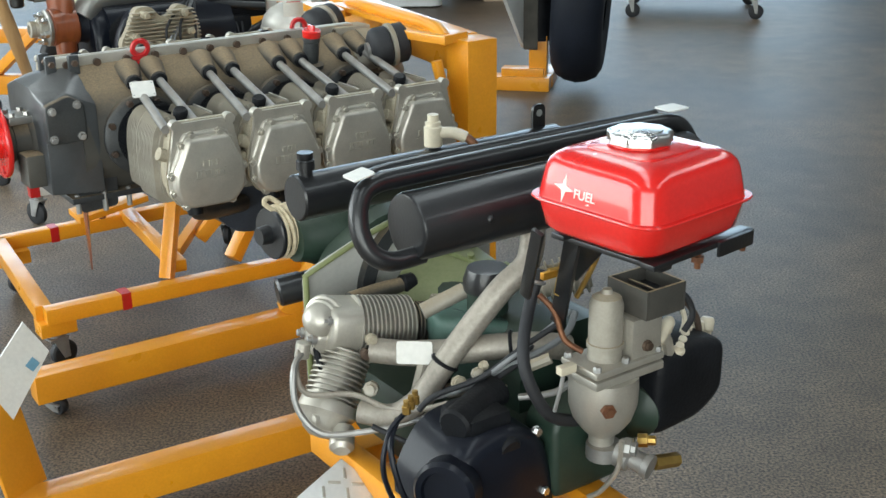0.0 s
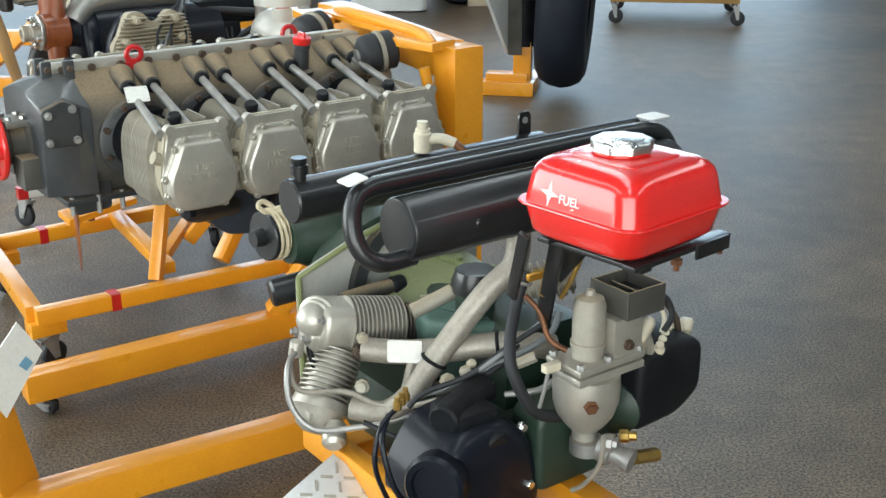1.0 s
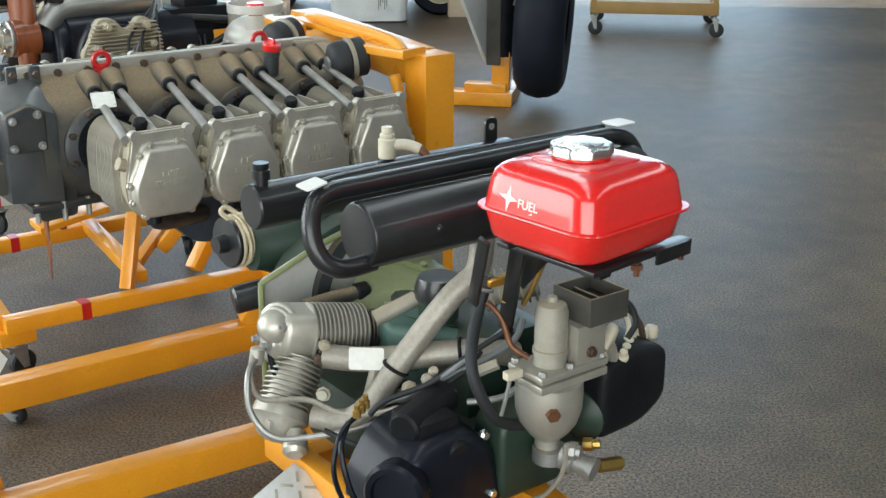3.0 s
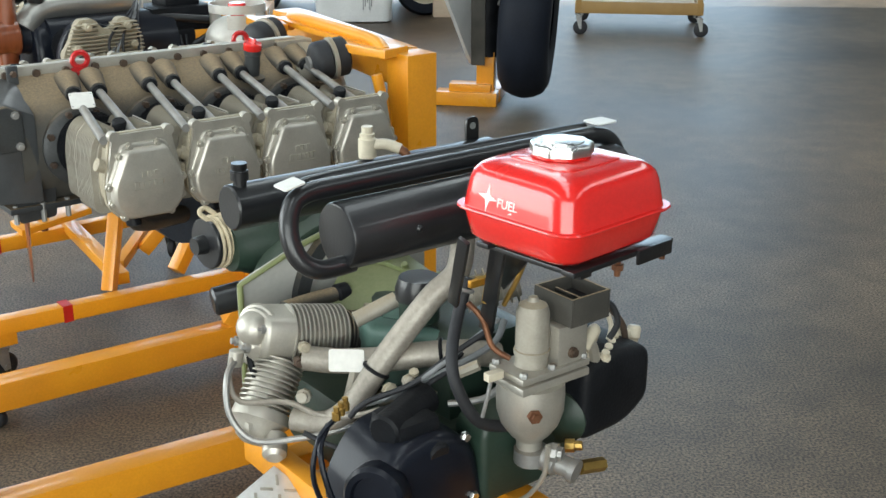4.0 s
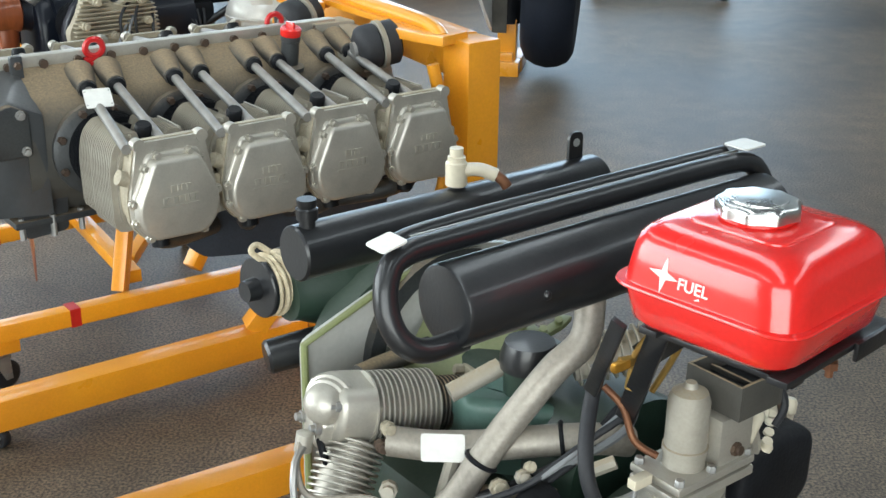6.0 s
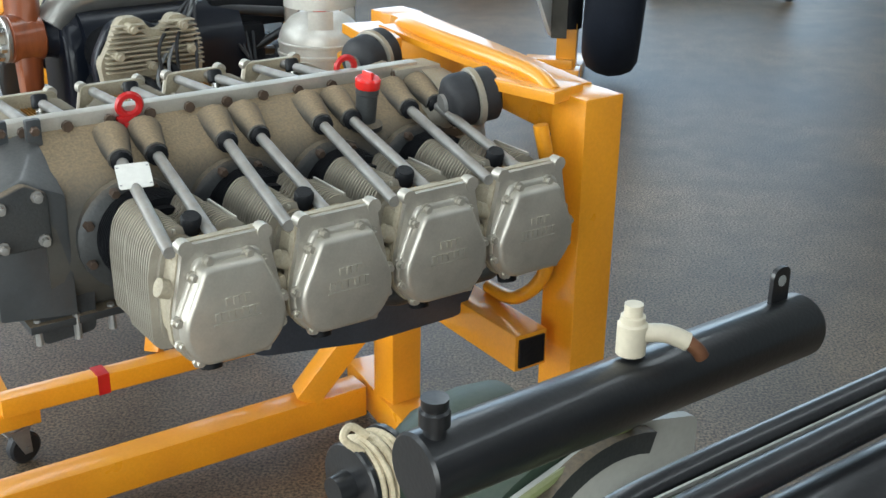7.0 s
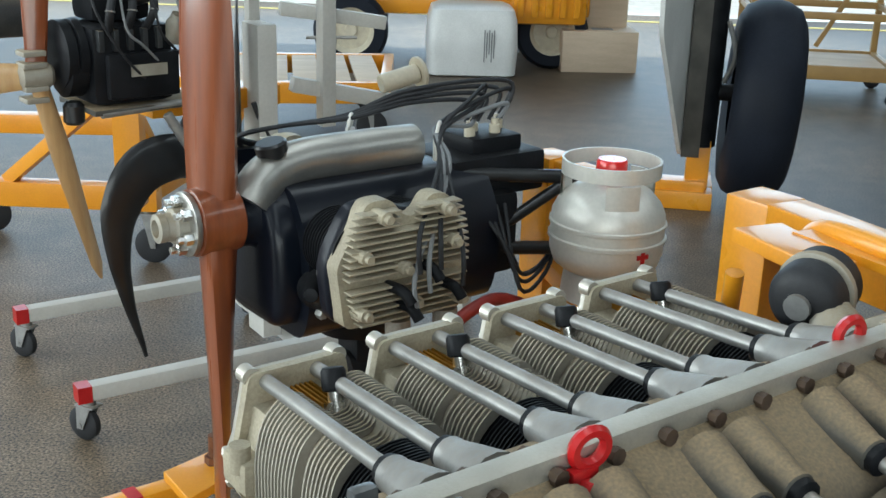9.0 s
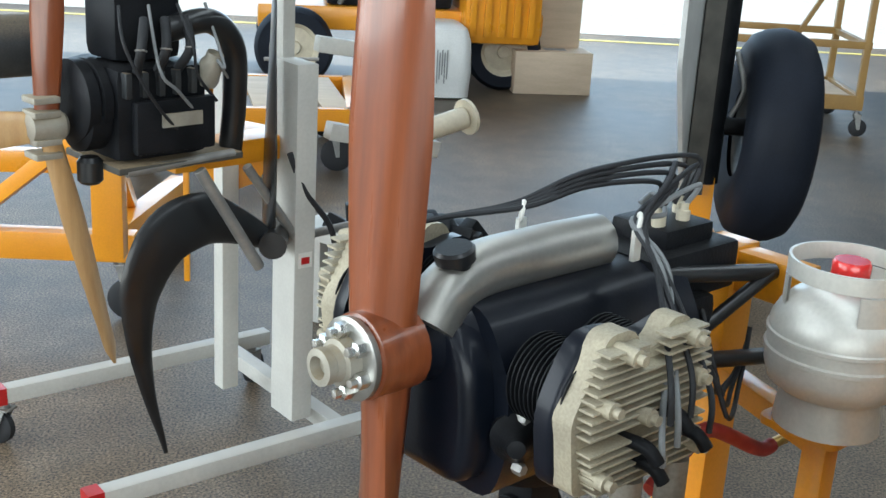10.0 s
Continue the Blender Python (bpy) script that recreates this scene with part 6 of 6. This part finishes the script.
bm = rod(B(), (0.46, 0.08, 0.88), (0.60, 0.08, 0.68), 0.012, seg=10)
rod(bm, (0.60, 0.08, 0.68), (0.78, 0.10, 0.68), 0.012, seg=10)
part("hub_shaft", bm, M_STEEL, ws)
bm = rod(B(), (1.0, 0.08, 0.92), (1.12, 0.06, 0.95), 0.03, seg=16, edge=0.004)
rod(bm, (1.12, 0.06, 0.95), (1.13, 0.06, 0.952), 0.05, seg=16)
part("hub_tube", bm, M_CREAM, ws, "pale flanged tube")
# black scimitar propeller blade hanging from the stand
bl = thing("black_propeller", ws.matrix_basis @ pose(-0.025, -0.02, -0.115), "black curved scimitar propeller blade hung on the stand", "propeller")
line = spline([(0.55, 0.09, 0.80), (0.44, 0.08, 0.86), (0.34, 0.05, 0.895), (0.24, 0.03, 0.87), (0.175, 0.02, 0.77), (0.165, 0.02, 0.64), (0.185, 0.02, 0.50), (0.215, 0.02, 0.38), (0.225, 0.02, 0.335)], 5)
bm = B()
rings = []
for i, p in enumerate(line):
    t = i / (len(line) - 1)
    d = (line[min(i + 1, len(line) - 1)] - line[max(i - 1, 0)]).normalized()
    n = d.cross(Vector((0.1, -1, 0.2))).normalized()
    f = n.cross(d)
    w = 0.022 + 0.045 * math.sin(min(1, t / 0.5) * math.pi * 0.75) if t < 0.5 else 0.050 * (1 - (t - 0.5) / 0.5) ** 2 + 0.006
    rings.append([bm.verts.new(p + n * (math.cos(a) * w) + f * (math.sin(a) * (0.012 * (1 - t) + 0.004))) for a in (2 * math.pi * k / 12 for k in range(12))])
for a, b in zip(rings, rings[1:]):
    for k in range(12):
        bm.faces.new((a[k], a[(k + 1) % 12], b[(k + 1) % 12], b[k]))
bm.faces.new(rings[0][::-1]), bm.faces.new(rings[-1])
part("blade", bm, M_BLACK, bl)
part("blade", prop_blade(B(), (0.55, 0.11, 0.80), (0.05, 0.05, 1), 0.62, 0.06, 0.10, 0.03, 10, 20), M_BLACK, bl)
part("hub", rod(B(), (0.53, 0.05, 0.80), (0.60, 0.15, 0.80), 0.035), M_BLACK, bl)

# ---------------------------------------------------------------- engine with the pale propeller
FD = W @ pose(-1.83, 4.48, -0.06, 0, 0, TURN_A)
ed = thing("black_engine", FD, "black in-line engine with a pale wooden propeller", "engine")
bm = B()
prop_blade(bm, (0.0, 0.0, 1.08), (0.22, -0.05, -1), 0.57, 0.05, 0.070, 0.03, 80, 62)
prop_blade(bm, (0.0, 0.0, 1.08), (-1, 0.25, -0.02), 0.50, 0.06, 0.095, 0.03, 15, 35, x_axis=(0, 1, 0), y_axis=(0, 0, 1))
pp = part("propeller", bm, M_PALEWOOD, ed, "pale lacquered wooden propeller", angle=55)
part("blade", prop_blade(B(), (0.0, 0.0, 1.08), (0.06, 0.02, 1), 0.62, 0.05, 0.07, 0.03, -80, -60), M_GLOSSWOOD, pp, "reddish wooden blade")
bm = lathe(B(), [(0.016, -0.045), (0.030, -0.04), (0.033, 0.0), (0.033, 0.03), (0.025, 0.04)], (0, 0, 1.08), (1, 0, 0), 20)
for z in (1.02, 1.05, 1.11, 1.14):
    box(bm, -0.04, 0.02, -0.03, 0.03, z - 0.007, z + 0.007, 0.003)
part("hub", bm, M_ALUDUSTY, pp, "clamped alloy hub")
part("fan_belt_wheel", lathe(B(), [(0.075, 0), (0.09, 0.005), (0.09, 0.03), (0.082, 0.035), (0.09, 0.04), (0.09, 0.06), (0.04, 0.065)], (0.05, 0.0, 1.13), (1, 0, 0), 28), M_BLACKMATT, ed)
part("block", box(B(), 0.11, 0.34, -0.10, 0.13, 1.00, 1.21, 0.03), M_BLACKMATT, ed, "black engine block")
part("side_case", box(B(), 0.14, 0.34, -0.13, -0.102, 1.02, 1.14, 0.012), M_BLACKMATT, ed)
part("head", box(B(), 0.13, 0.30, -0.06, 0.08, 1.21, 1.38, 0.03), M_BLACKMATT, ed)
part("gearbox", lathe(B(), [(0.07, 0), (0.082, 0.006), (0.082, 0.05), (0.07, 0.058), (0.03, 0.06)], (0.115, 0.0, 1.10), (-1, 0, 0), 28), M_BLACKMATT, ed, "black reduction gearbox")
for k in range(5):
    part("fin", box(B(), 0.125 + 0.04 * k, 0.14 + 0.04 * k, -0.115, -0.09, 1.145, 1.20, 0.003), M_CASEDARK, ed)
for k in range(3):
    part("coolant_hose", pipe(B(), [(0.16 + 0.05 * k, -0.10, 1.20), (0.15 + 0.06 * k, -0.135, 1.25), (0.18 + 0.05 * k, -0.10, 1.31)], 0.011, 10), M_RUBBER, ed, "black rubber hose")
    part("hose_clip", ring(B(), (0.15 + 0.06 * k, -0.135, 1.25), (0.2, 0.2, 1), 0.0115, 0.002, 16, 6), M_STEEL, ed)
part("carburettor", lathe(B(), [(0.028, 0), (0.03, 0.01), (0.026, 0.05), (0.02, 0.06), (0.02, 0.075)], (0.34, -0.08, 1.16), (0.2, -0.4, 1), 18), M_ALUDUSTY, ed, "grey alloy carburettor")
part("under_tray", box(B(), 0.10, 0.42, -0.12, 0.12, 0.982, 0.998, 0.004), M_CASE, ed)
part("maker_plate", box(B(), 0.20, 0.30, -0.136, -0.130, 1.08, 1.11), M_ALUDUSTY, ed)
bm = pipe(B(), [(0.24, -0.08, 1.28), (0.34, -0.10, 1.30), (0.41, -0.09, 1.24), (0.43, -0.07, 1.12), (0.43, -0.05, 0.98)], 0.028, 14)
part("intake_elbow", bm, M_BLACK, ed, "black rubber elbow")
for k in range(4):
    bm = pipe(B(), [(0.12 + 0.07 * k, -0.10, 1.34), (0.10 + 0.08 * k, -0.16, 1.26 - 0.05 * (k % 2)), (0.18 + 0.05 * k, -0.15, 1.13 + 0.03 * k), (0.30 + 0.03 * k, -0.10, 1.02 + 0.05 * k)], 0.0036, 8)
    part("cable", bm, M_INK if k % 2 else M_RUBBER, ed, "loose thin cable")
bm = rod(B(), (0.12, -0.11, 0.985), (0.40, -0.11, 0.995), 0.011, seg=12, edge=0.002)
part("mount_tube", bm, M_STEEL, ed, "bare steel mount tube")
bm = rod(B(), (0.30, -0.12, 0.97), (0.44, -0.16, 0.72), 0.014, seg=12, edge=0.002)
part("brace_tube", bm, M_STEEL, ed, "bare steel brace tube")
bm = B()
for k in range(4):
    rod(bm, (0.15 + 0.07 * k, -0.06, 1.36), (0.15 + 0.07 * k, -0.06, 1.42), 0.022, seg=12), box(bm, 0.13 + 0.07 * k, 0.17 + 0.07 * k, 0.0, 0.06, 1.35, 1.40, 0.005)
part("top_fitting", bm, M_ALU, ed, "alloy top fittings")
bm = lathe(B(), [(0.02, 0), (0.028, 0.008), (0.028, 0.05), (0.02, 0.06)], (0.08, -0.03, 0.95), (0, 0, 1), 18)
part("filter", bm, M_BLACK, ed)
part("side_barrel", rod(B(), (-0.15, 0.22, 1.22), (0.10, 0.20, 1.22), 0.07, seg=18, edge=0.01), M_CASEDARK, ed)
s4 = thing("engine_stand", W, "tall orange box-section stand under the black engine", "engine stand", "orange engine stands")
bar("post", (-1.95, 5.75, 0.30), (-1.95, 5.75, 0.80), 0.10, 0.09, s4)
bar("head_beam", (-2.02, 5.80, 0.80), (-1.36, 4.98, 0.88), 0.09, 0.07, s4)
bm = slab(B(), [(-1.62, 0.86), (-1.36, 0.89), (-1.42, 0.76), (-1.52, 0.72)], xz(5.05), 0, 0.014)
part("gusset", bm, M_ORANGE, s4)
bar("carrier", (-1.62, 4.72, 0.90), (-1.30, 4.98, 0.90), 0.10, 0.06, s4)
bar("upper_beam", (-3.3, 6.30, 0.47), (-2.1, 6.35, 0.47), 0.08, 0.08, s4)
bar("low_beam", (-3.3, 6.00, 0.27), (-1.90, 5.95, 0.27), 0.08, 0.10, s4)
bar("low_beam", (-2.00, 5.95, 0.27), (-1.85, 6.75, 0.27), 0.08, 0.10, s4)
bar("brace", (-2.50, 5.97, 0.32), (-2.00, 5.80, 0.74), 0.05, 0.05, s4)
bar("brace", (-1.98, 6.30, 0.32), (-1.95, 5.80, 0.66), 0.05, 0.05, s4)
bar("rod", (-1.70, 5.75, 0.22), (-1.70, 5.75, 0.80), 0.02, 0.02, s4)
for x, y in ((-2.72, 6.28), (-2.74, 6.02), (-1.95, 5.95), (-1.88, 6.68)):
    caster("castor", W @ pose(x, y, 0), group="castors of the engine stands", r=0.075, top=0.222, swivel=60 * y)

# ---------------------------------------------------------------- aircraft wheel leg on its trestle
GX, GY = 0.71, 7.0
lg = thing("landing_gear", W @ pose(GX, GY, 0, 0, 0, -10), "aircraft landing-gear leg with a large black tyre", "landing gear")
TR = 0.48
bm = lathe(B(), [(0.20, -0.13), (0.30, -0.152), (0.39, -0.148), (0.44, -0.120), (0.468, -0.065), (TR, 0), (0.468, 0.065), (0.44, 0.120), (0.39, 0.148), (0.30, 0.152), (0.20, 0.13)], (0, 0, 0.53), (1, 0, -0.05), 64, cap=False)
wh = part("wheel", bm, M_TYRE, lg, "large worn black aircraft tyre")
bm = lathe(B(), [(0, -0.10), (0.05, -0.10), (0.06, -0.07), (0.17, -0.08), (0.205, -0.11), (0.205, 0.11), (0.17, 0.08), (0.06, 0.07), (0.05, 0.12), (0, 0.12)], (0, 0, 0.53), (1, 0, -0.05), 36)
for k in range(8):
    a = radians(45 * k)
    box(bm, 0.07, 0.095, -0.012, 0.012, -0.012, 0.012, 0.003, Matrix.Translation((0, 0.13 * math.cos(a), 0.53 + 0.13 * math.sin(a))))
part("rim", bm, M_CASEDARK, wh)
bm = B()
rod(bm, (-0.26, 0, 0.30), (-0.24, 0, 2.6), 0.075, seg=20)
rod(bm, (-0.27, 0, 0.56), (0.03, 0, 0.56), 0.04, seg=18)
rod(bm, (-0.26, 0, 0.42), (-0.26, 0, 0.66), 0.075, seg=20)
part("strut", bm, M_BLACKMATT, lg, "black oleo strut")
bm = slab(B(), rounded([(-0.06, 0.26), (0.02, 0.24), (0.06, 0.60), (0.10, 2.4), (-0.75, 2.4), (-0.62, 0.9)], 0.05), lambda a, b, d: Vector((-0.35 + 0.24 * a + d, a, b)), 0, 0.02)
part("gear_door", bm, M_WHITE, lg, "white gear door panel")
bm = slab(B(), [(-0.085, 0.27), (-0.075, 0.25), (-0.075, 2.4), (-0.12, 2.4), (-0.10, 0.6)], yz(-0.345), 0, 0.085)
part("door_edge", bm, M_CASE, lg, "grey-brown metal edge strip")
bm = B()
pipe(bm, [(-0.18, -0.05, 0.9), (-0.14, -0.10, 0.75), (-0.18, -0.08, 0.62)], 0.012, 8)
beam(bm, (-0.24, 0.05, 1.2), (-0.10, 0.25, 1.9), 0.05, 0.05)
part("brake_line", bm, M_STEEL, lg)
tr = thing("trestle", W @ pose(GX, GY, 0, 0, 0, -10), "orange welded trestle with stepped feet under the gear leg", "trestle")
bar("upright", (-0.26, 0, 0.07), (-0.26, 0, 0.33), 0.11, 0.11, tr)
bar("foot", (-0.56, -0.06, 0.045), (-0.18, -0.06, 0.045), 0.13, 0.085, tr)
bar("step", (-0.48, -0.04, 0.11), (-0.22, -0.04, 0.11), 0.11, 0.05, tr)
bar("foot", (-0.24, 0.02, 0.045), (-0.24, 0.32, 0.045), 0.13, 0.085, tr)

# ---------------------------------------------------------------- far things by the open door
def far_wheel(parent, c, r, w, d=(0, 1, 0)):
    t = part("wheel", lathe(B(), [(r * 0.62, -w / 2), (r * 0.9, -w / 2), (r, -w / 4), (r, w / 4), (r * 0.9, w / 2), (r * 0.62, w / 2)], c, d, 36, cap=False), M_TYRE, parent, "black tyre on a cream rim")
    bm = lathe(B(), [(0, -w * 0.30), (r * 0.15, -w * 0.32), (r * 0.18, -w * 0.22), (r * 0.50, -w * 0.18), (r * 0.60, -w * 0.42), (r * 0.65, -w * 0.45), (r * 0.65, w * 0.45), (0, w * 0.3)], c, d, 30)
    part("rim", bm, M_CREAM, t, "cream steel rim")
    return t


tg = thing("tow_tractor", W @ pose(-1.17, 11.02, 0, 0, 0, 3), "yellow-orange airfield tow tractor with black tyres", "tractor")
for x, y in ((-0.38, -0.35), (1.20, -0.20), (-0.38, 0.75), (1.20, 0.75)):
    far_wheel(tg, (x, y, 0.29), 0.29, 0.20)
part("chassis", box(B(), -0.65, 1.5, -0.22, 0.85, 0.40, 0.58, 0.03), M_ORANGE, tg)
part("body", box(B(), 0.86, 1.45, -0.40, 0.95, 0.36, 1.25, 0.05), M_ORANGE, tg, "ribbed orange bodywork")
bm = B()
for k in range(5):
    box(bm, 0.90 + 0.11 * k, 0.95 + 0.11 * k, -0.42, -0.395, 0.42, 1.2, 0.005)
part("rib", bm, M_ORANGE, tg)
part("engine_bay", box(B(), -0.15, 0.8, -0.2, 0.8, 0.58, 1.0, 0.05), M_BLACKMATT, tg)
bm = B()
for k in range(4):
    pipe(bm, [(-0.05 + 0.2 * k, -0.22, 0.60), (0.02 + 0.2 * k, -0.28, 0.75), (0.08 + 0.2 * k, -0.2, 0.95)], 0.02, 8)
part("pipework", bm, M_STEEL, tg)
tb = thing("plastic_tub", W @ pose(-0.60, 10.6, 0, 0, 0, 3), "scuffed white plastic tub standing on its side", "tub")
bm = B()
rows = [(0.30, 0.24, 0.0), (0.335, 0.27, 0.015), (0.345, 0.28, 0.20), (0.335, 0.27, 0.42), (0.31, 0.25, 0.50), (0.26, 0.20, 0.525)]
rings = [[bm.verts.new((a, b, z)) for a, b in rounded([(-hx, -hy), (hx, -hy), (hx, hy), (-hx, hy)], 0.09, 5)] for hx, hy, z in rows]
for a, b in zip(rings, rings[1:]):
    for k in range(len(a)):
        bm.faces.new((a[k], a[(k + 1) % len(a)], b[(k + 1) % len(a)], b[k]))
bm.faces.new(rings[0][::-1]), bm.faces.new(rings[-1])
tbody = part("body", bm, M_WHITE, tb)
bm = B()
for k in range(5):
    box(bm, 0.08 + 0.018 * k, 0.088 + 0.018 * k, -0.283, -0.2805, 0.12 + 0.03 * (k % 3), 0.36 - 0.02 * (k % 2))
part("scuff", bm, M_INK, tbody, "dark scuff marks")
bx = thing("plywood_box", W @ pose(0.40, 10.98, 0, 0, 0, 4), "pale raw plywood box with an upright back board", "box")
part("box", box(B(), -0.30, 0.30, -0.26, 0.20, 0.0, 0.32, 0.006), M_PLY, bx)
part("back_board", box(B(), -0.24, 0.26, 0.02, 0.22, 0.32, 1.30, 0.006), M_PLY, bx)
part("stencil", box(B(), -0.05, 0.12, -0.15, -0.05, 0.3205, 0.3215), M_INK, bx)
lt = thing("low_trailer", W @ pose(-1.35, 8.35, 0, 0, 0, 8), "low orange flat trailer frame on small wheels", "trailer")
bar("side", (-1.1, -0.28, 0.30), (0.18, -0.28, 0.30), 0.06, 0.12, lt)
bar("side", (-1.1, 0.70, 0.30), (0.30, 0.70, 0.30), 0.06, 0.12, lt)
bar("end", (0.18, -0.31, 0.30), (0.30, 0.73, 0.30), 0.06, 0.12, lt)
bar("end", (-1.1, -0.31, 0.30), (-1.1, 0.73, 0.30), 0.06, 0.12, lt)
bm = B()
for k in range(7):
    box(bm, -1.05 + 0.18 * k, -0.90 + 0.18 * k, -0.25, 0.68, 0.335, 0.355, 0.003)
part("deck", bm, M_PLY, lt, "pale worn deck boards")
bm = B()
rod(bm, (-0.10, 0.1, 0.35), (-0.08, 0.1, 0.55), 0.012), rod(bm, (-0.25, 0.1, 0.55), (0.05, 0.12, 0.55), 0.01)
part("drawbar", bm, M_STEEL, lt)
for x, y in ((-0.9, -0.2), (0.1, -0.2), (-0.9, 0.62), (0.15, 0.62)):
    caster("castor", lt.matrix_basis @ pose(x, y, 0), group="castors of the trailer", r=0.09, top=0.238)
bm = B()
for k in range(26):
    a, b, c = random.uniform(-0.28, 0.28), random.uniform(-0.1, 0.1), random.uniform(0, 0.05)
    box(bm, -0.06, 0.06, -0.04, 0.04, -0.03, 0.03, 0.012, pose(a, b, 0.42 + c - abs(a) * 0.15, random.uniform(0, 90), random.uniform(0, 90), random.uniform(0, 180)))
chn = thing("engine_part_heap", W @ pose(-0.98, 5.75, 0.0, 0, 0, -38), "dark greasy engine part lying on a white frame", "engine part")
part("heap", bm, M_BLACKMATT, chn)
bar("rest", (-0.40, 0.0, 0.36), (0.40, 0.0, 0.32), 0.16, 0.05, chn, M_OFFWHITE)
bar("leg", (-0.36, 0.0, 0.0), (-0.36, 0.0, 0.34), 0.05, 0.05, chn, M_OFFWHITE)
bar("leg", (0.36, 0.0, 0.0), (0.36, 0.0, 0.30), 0.05, 0.05, chn, M_OFFWHITE)
# wheeled service trolley
tl = thing("service_trolley", W @ pose(1.42, 10.55, 0, 0, 0, -8), "tall ochre steel service trolley on castors", "trolley")
M_OCHRE = mat("ochre_paint", (0.36, 0.22, 0.07), (0.30, 0.18, 0.06), 0.45, 0, 5, 0.08)
for x, y in ((0.03, 0.0), (1.03, 0.0), (0.03, -0.80), (1.03, -0.80)):
    bar("corner_post", (x, y, 0.20), (x, y, 1.5), 0.045, 0.045, tl, M_OCHRE)
    caster("castor", tl.matrix_basis @ pose(x, y, 0), group="castors of the trolley", r=0.06, top=0.172)
for z in (0.23, 0.62, 1.12):
    for y in (0.0, -0.80):
        bar("rail", (0.0, y, z), (1.06, y, z), 0.04, 0.10 if z < 0.3 else 0.05, tl, M_OCHRE)
    for x in (0.03, 1.03):
        bar("rail", (x, 0.0, z), (x, -0.80, z), 0.04, 0.10 if z < 0.3 else 0.04, tl, M_OCHRE)
bar("brace", (1.03, -0.02, 1.12), (0.60, -0.02, 0.30), 0.035, 0.035, tl, M_OCHRE)
part("tray", box(B(), 0.05, 1.0, -0.77, -0.03, 0.245, 0.262, 0.002), M_PLY, tl)
bm = B()
for k in range(10):
    box(bm, -0.07, 0.07, -0.05, 0.05, -0.05, 0.05, 0.015, pose(0.2 + 0.07 * k, -0.35 + 0.05 * math.sin(k * 2), 1.20 + 0.04 * (k % 3), 30 * k, 20 * k, 50 * k))
pipe(bm, [(0.2, -0.3, 1.2), (0.5, -0.2, 1.05), (0.8, -0.3, 1.22), (1.0, -0.3, 1.1)], 0.02, 8)
part("load", bm, M_CASEDARK, tl, "dark machine parts on the top rails")
# painted line and dark kerb near the door
ln = part("trim", box(B(), -8.9, 9.9, 13.9, 14.0, 0.0, 0.004), mat("yellow_line", (0.62, 0.50, 0.12), (0.5, 0.4, 0.1), 0.6), None)
tagged(ln, "worn yellow line painted across the doorway", "floor line", kind="structure")
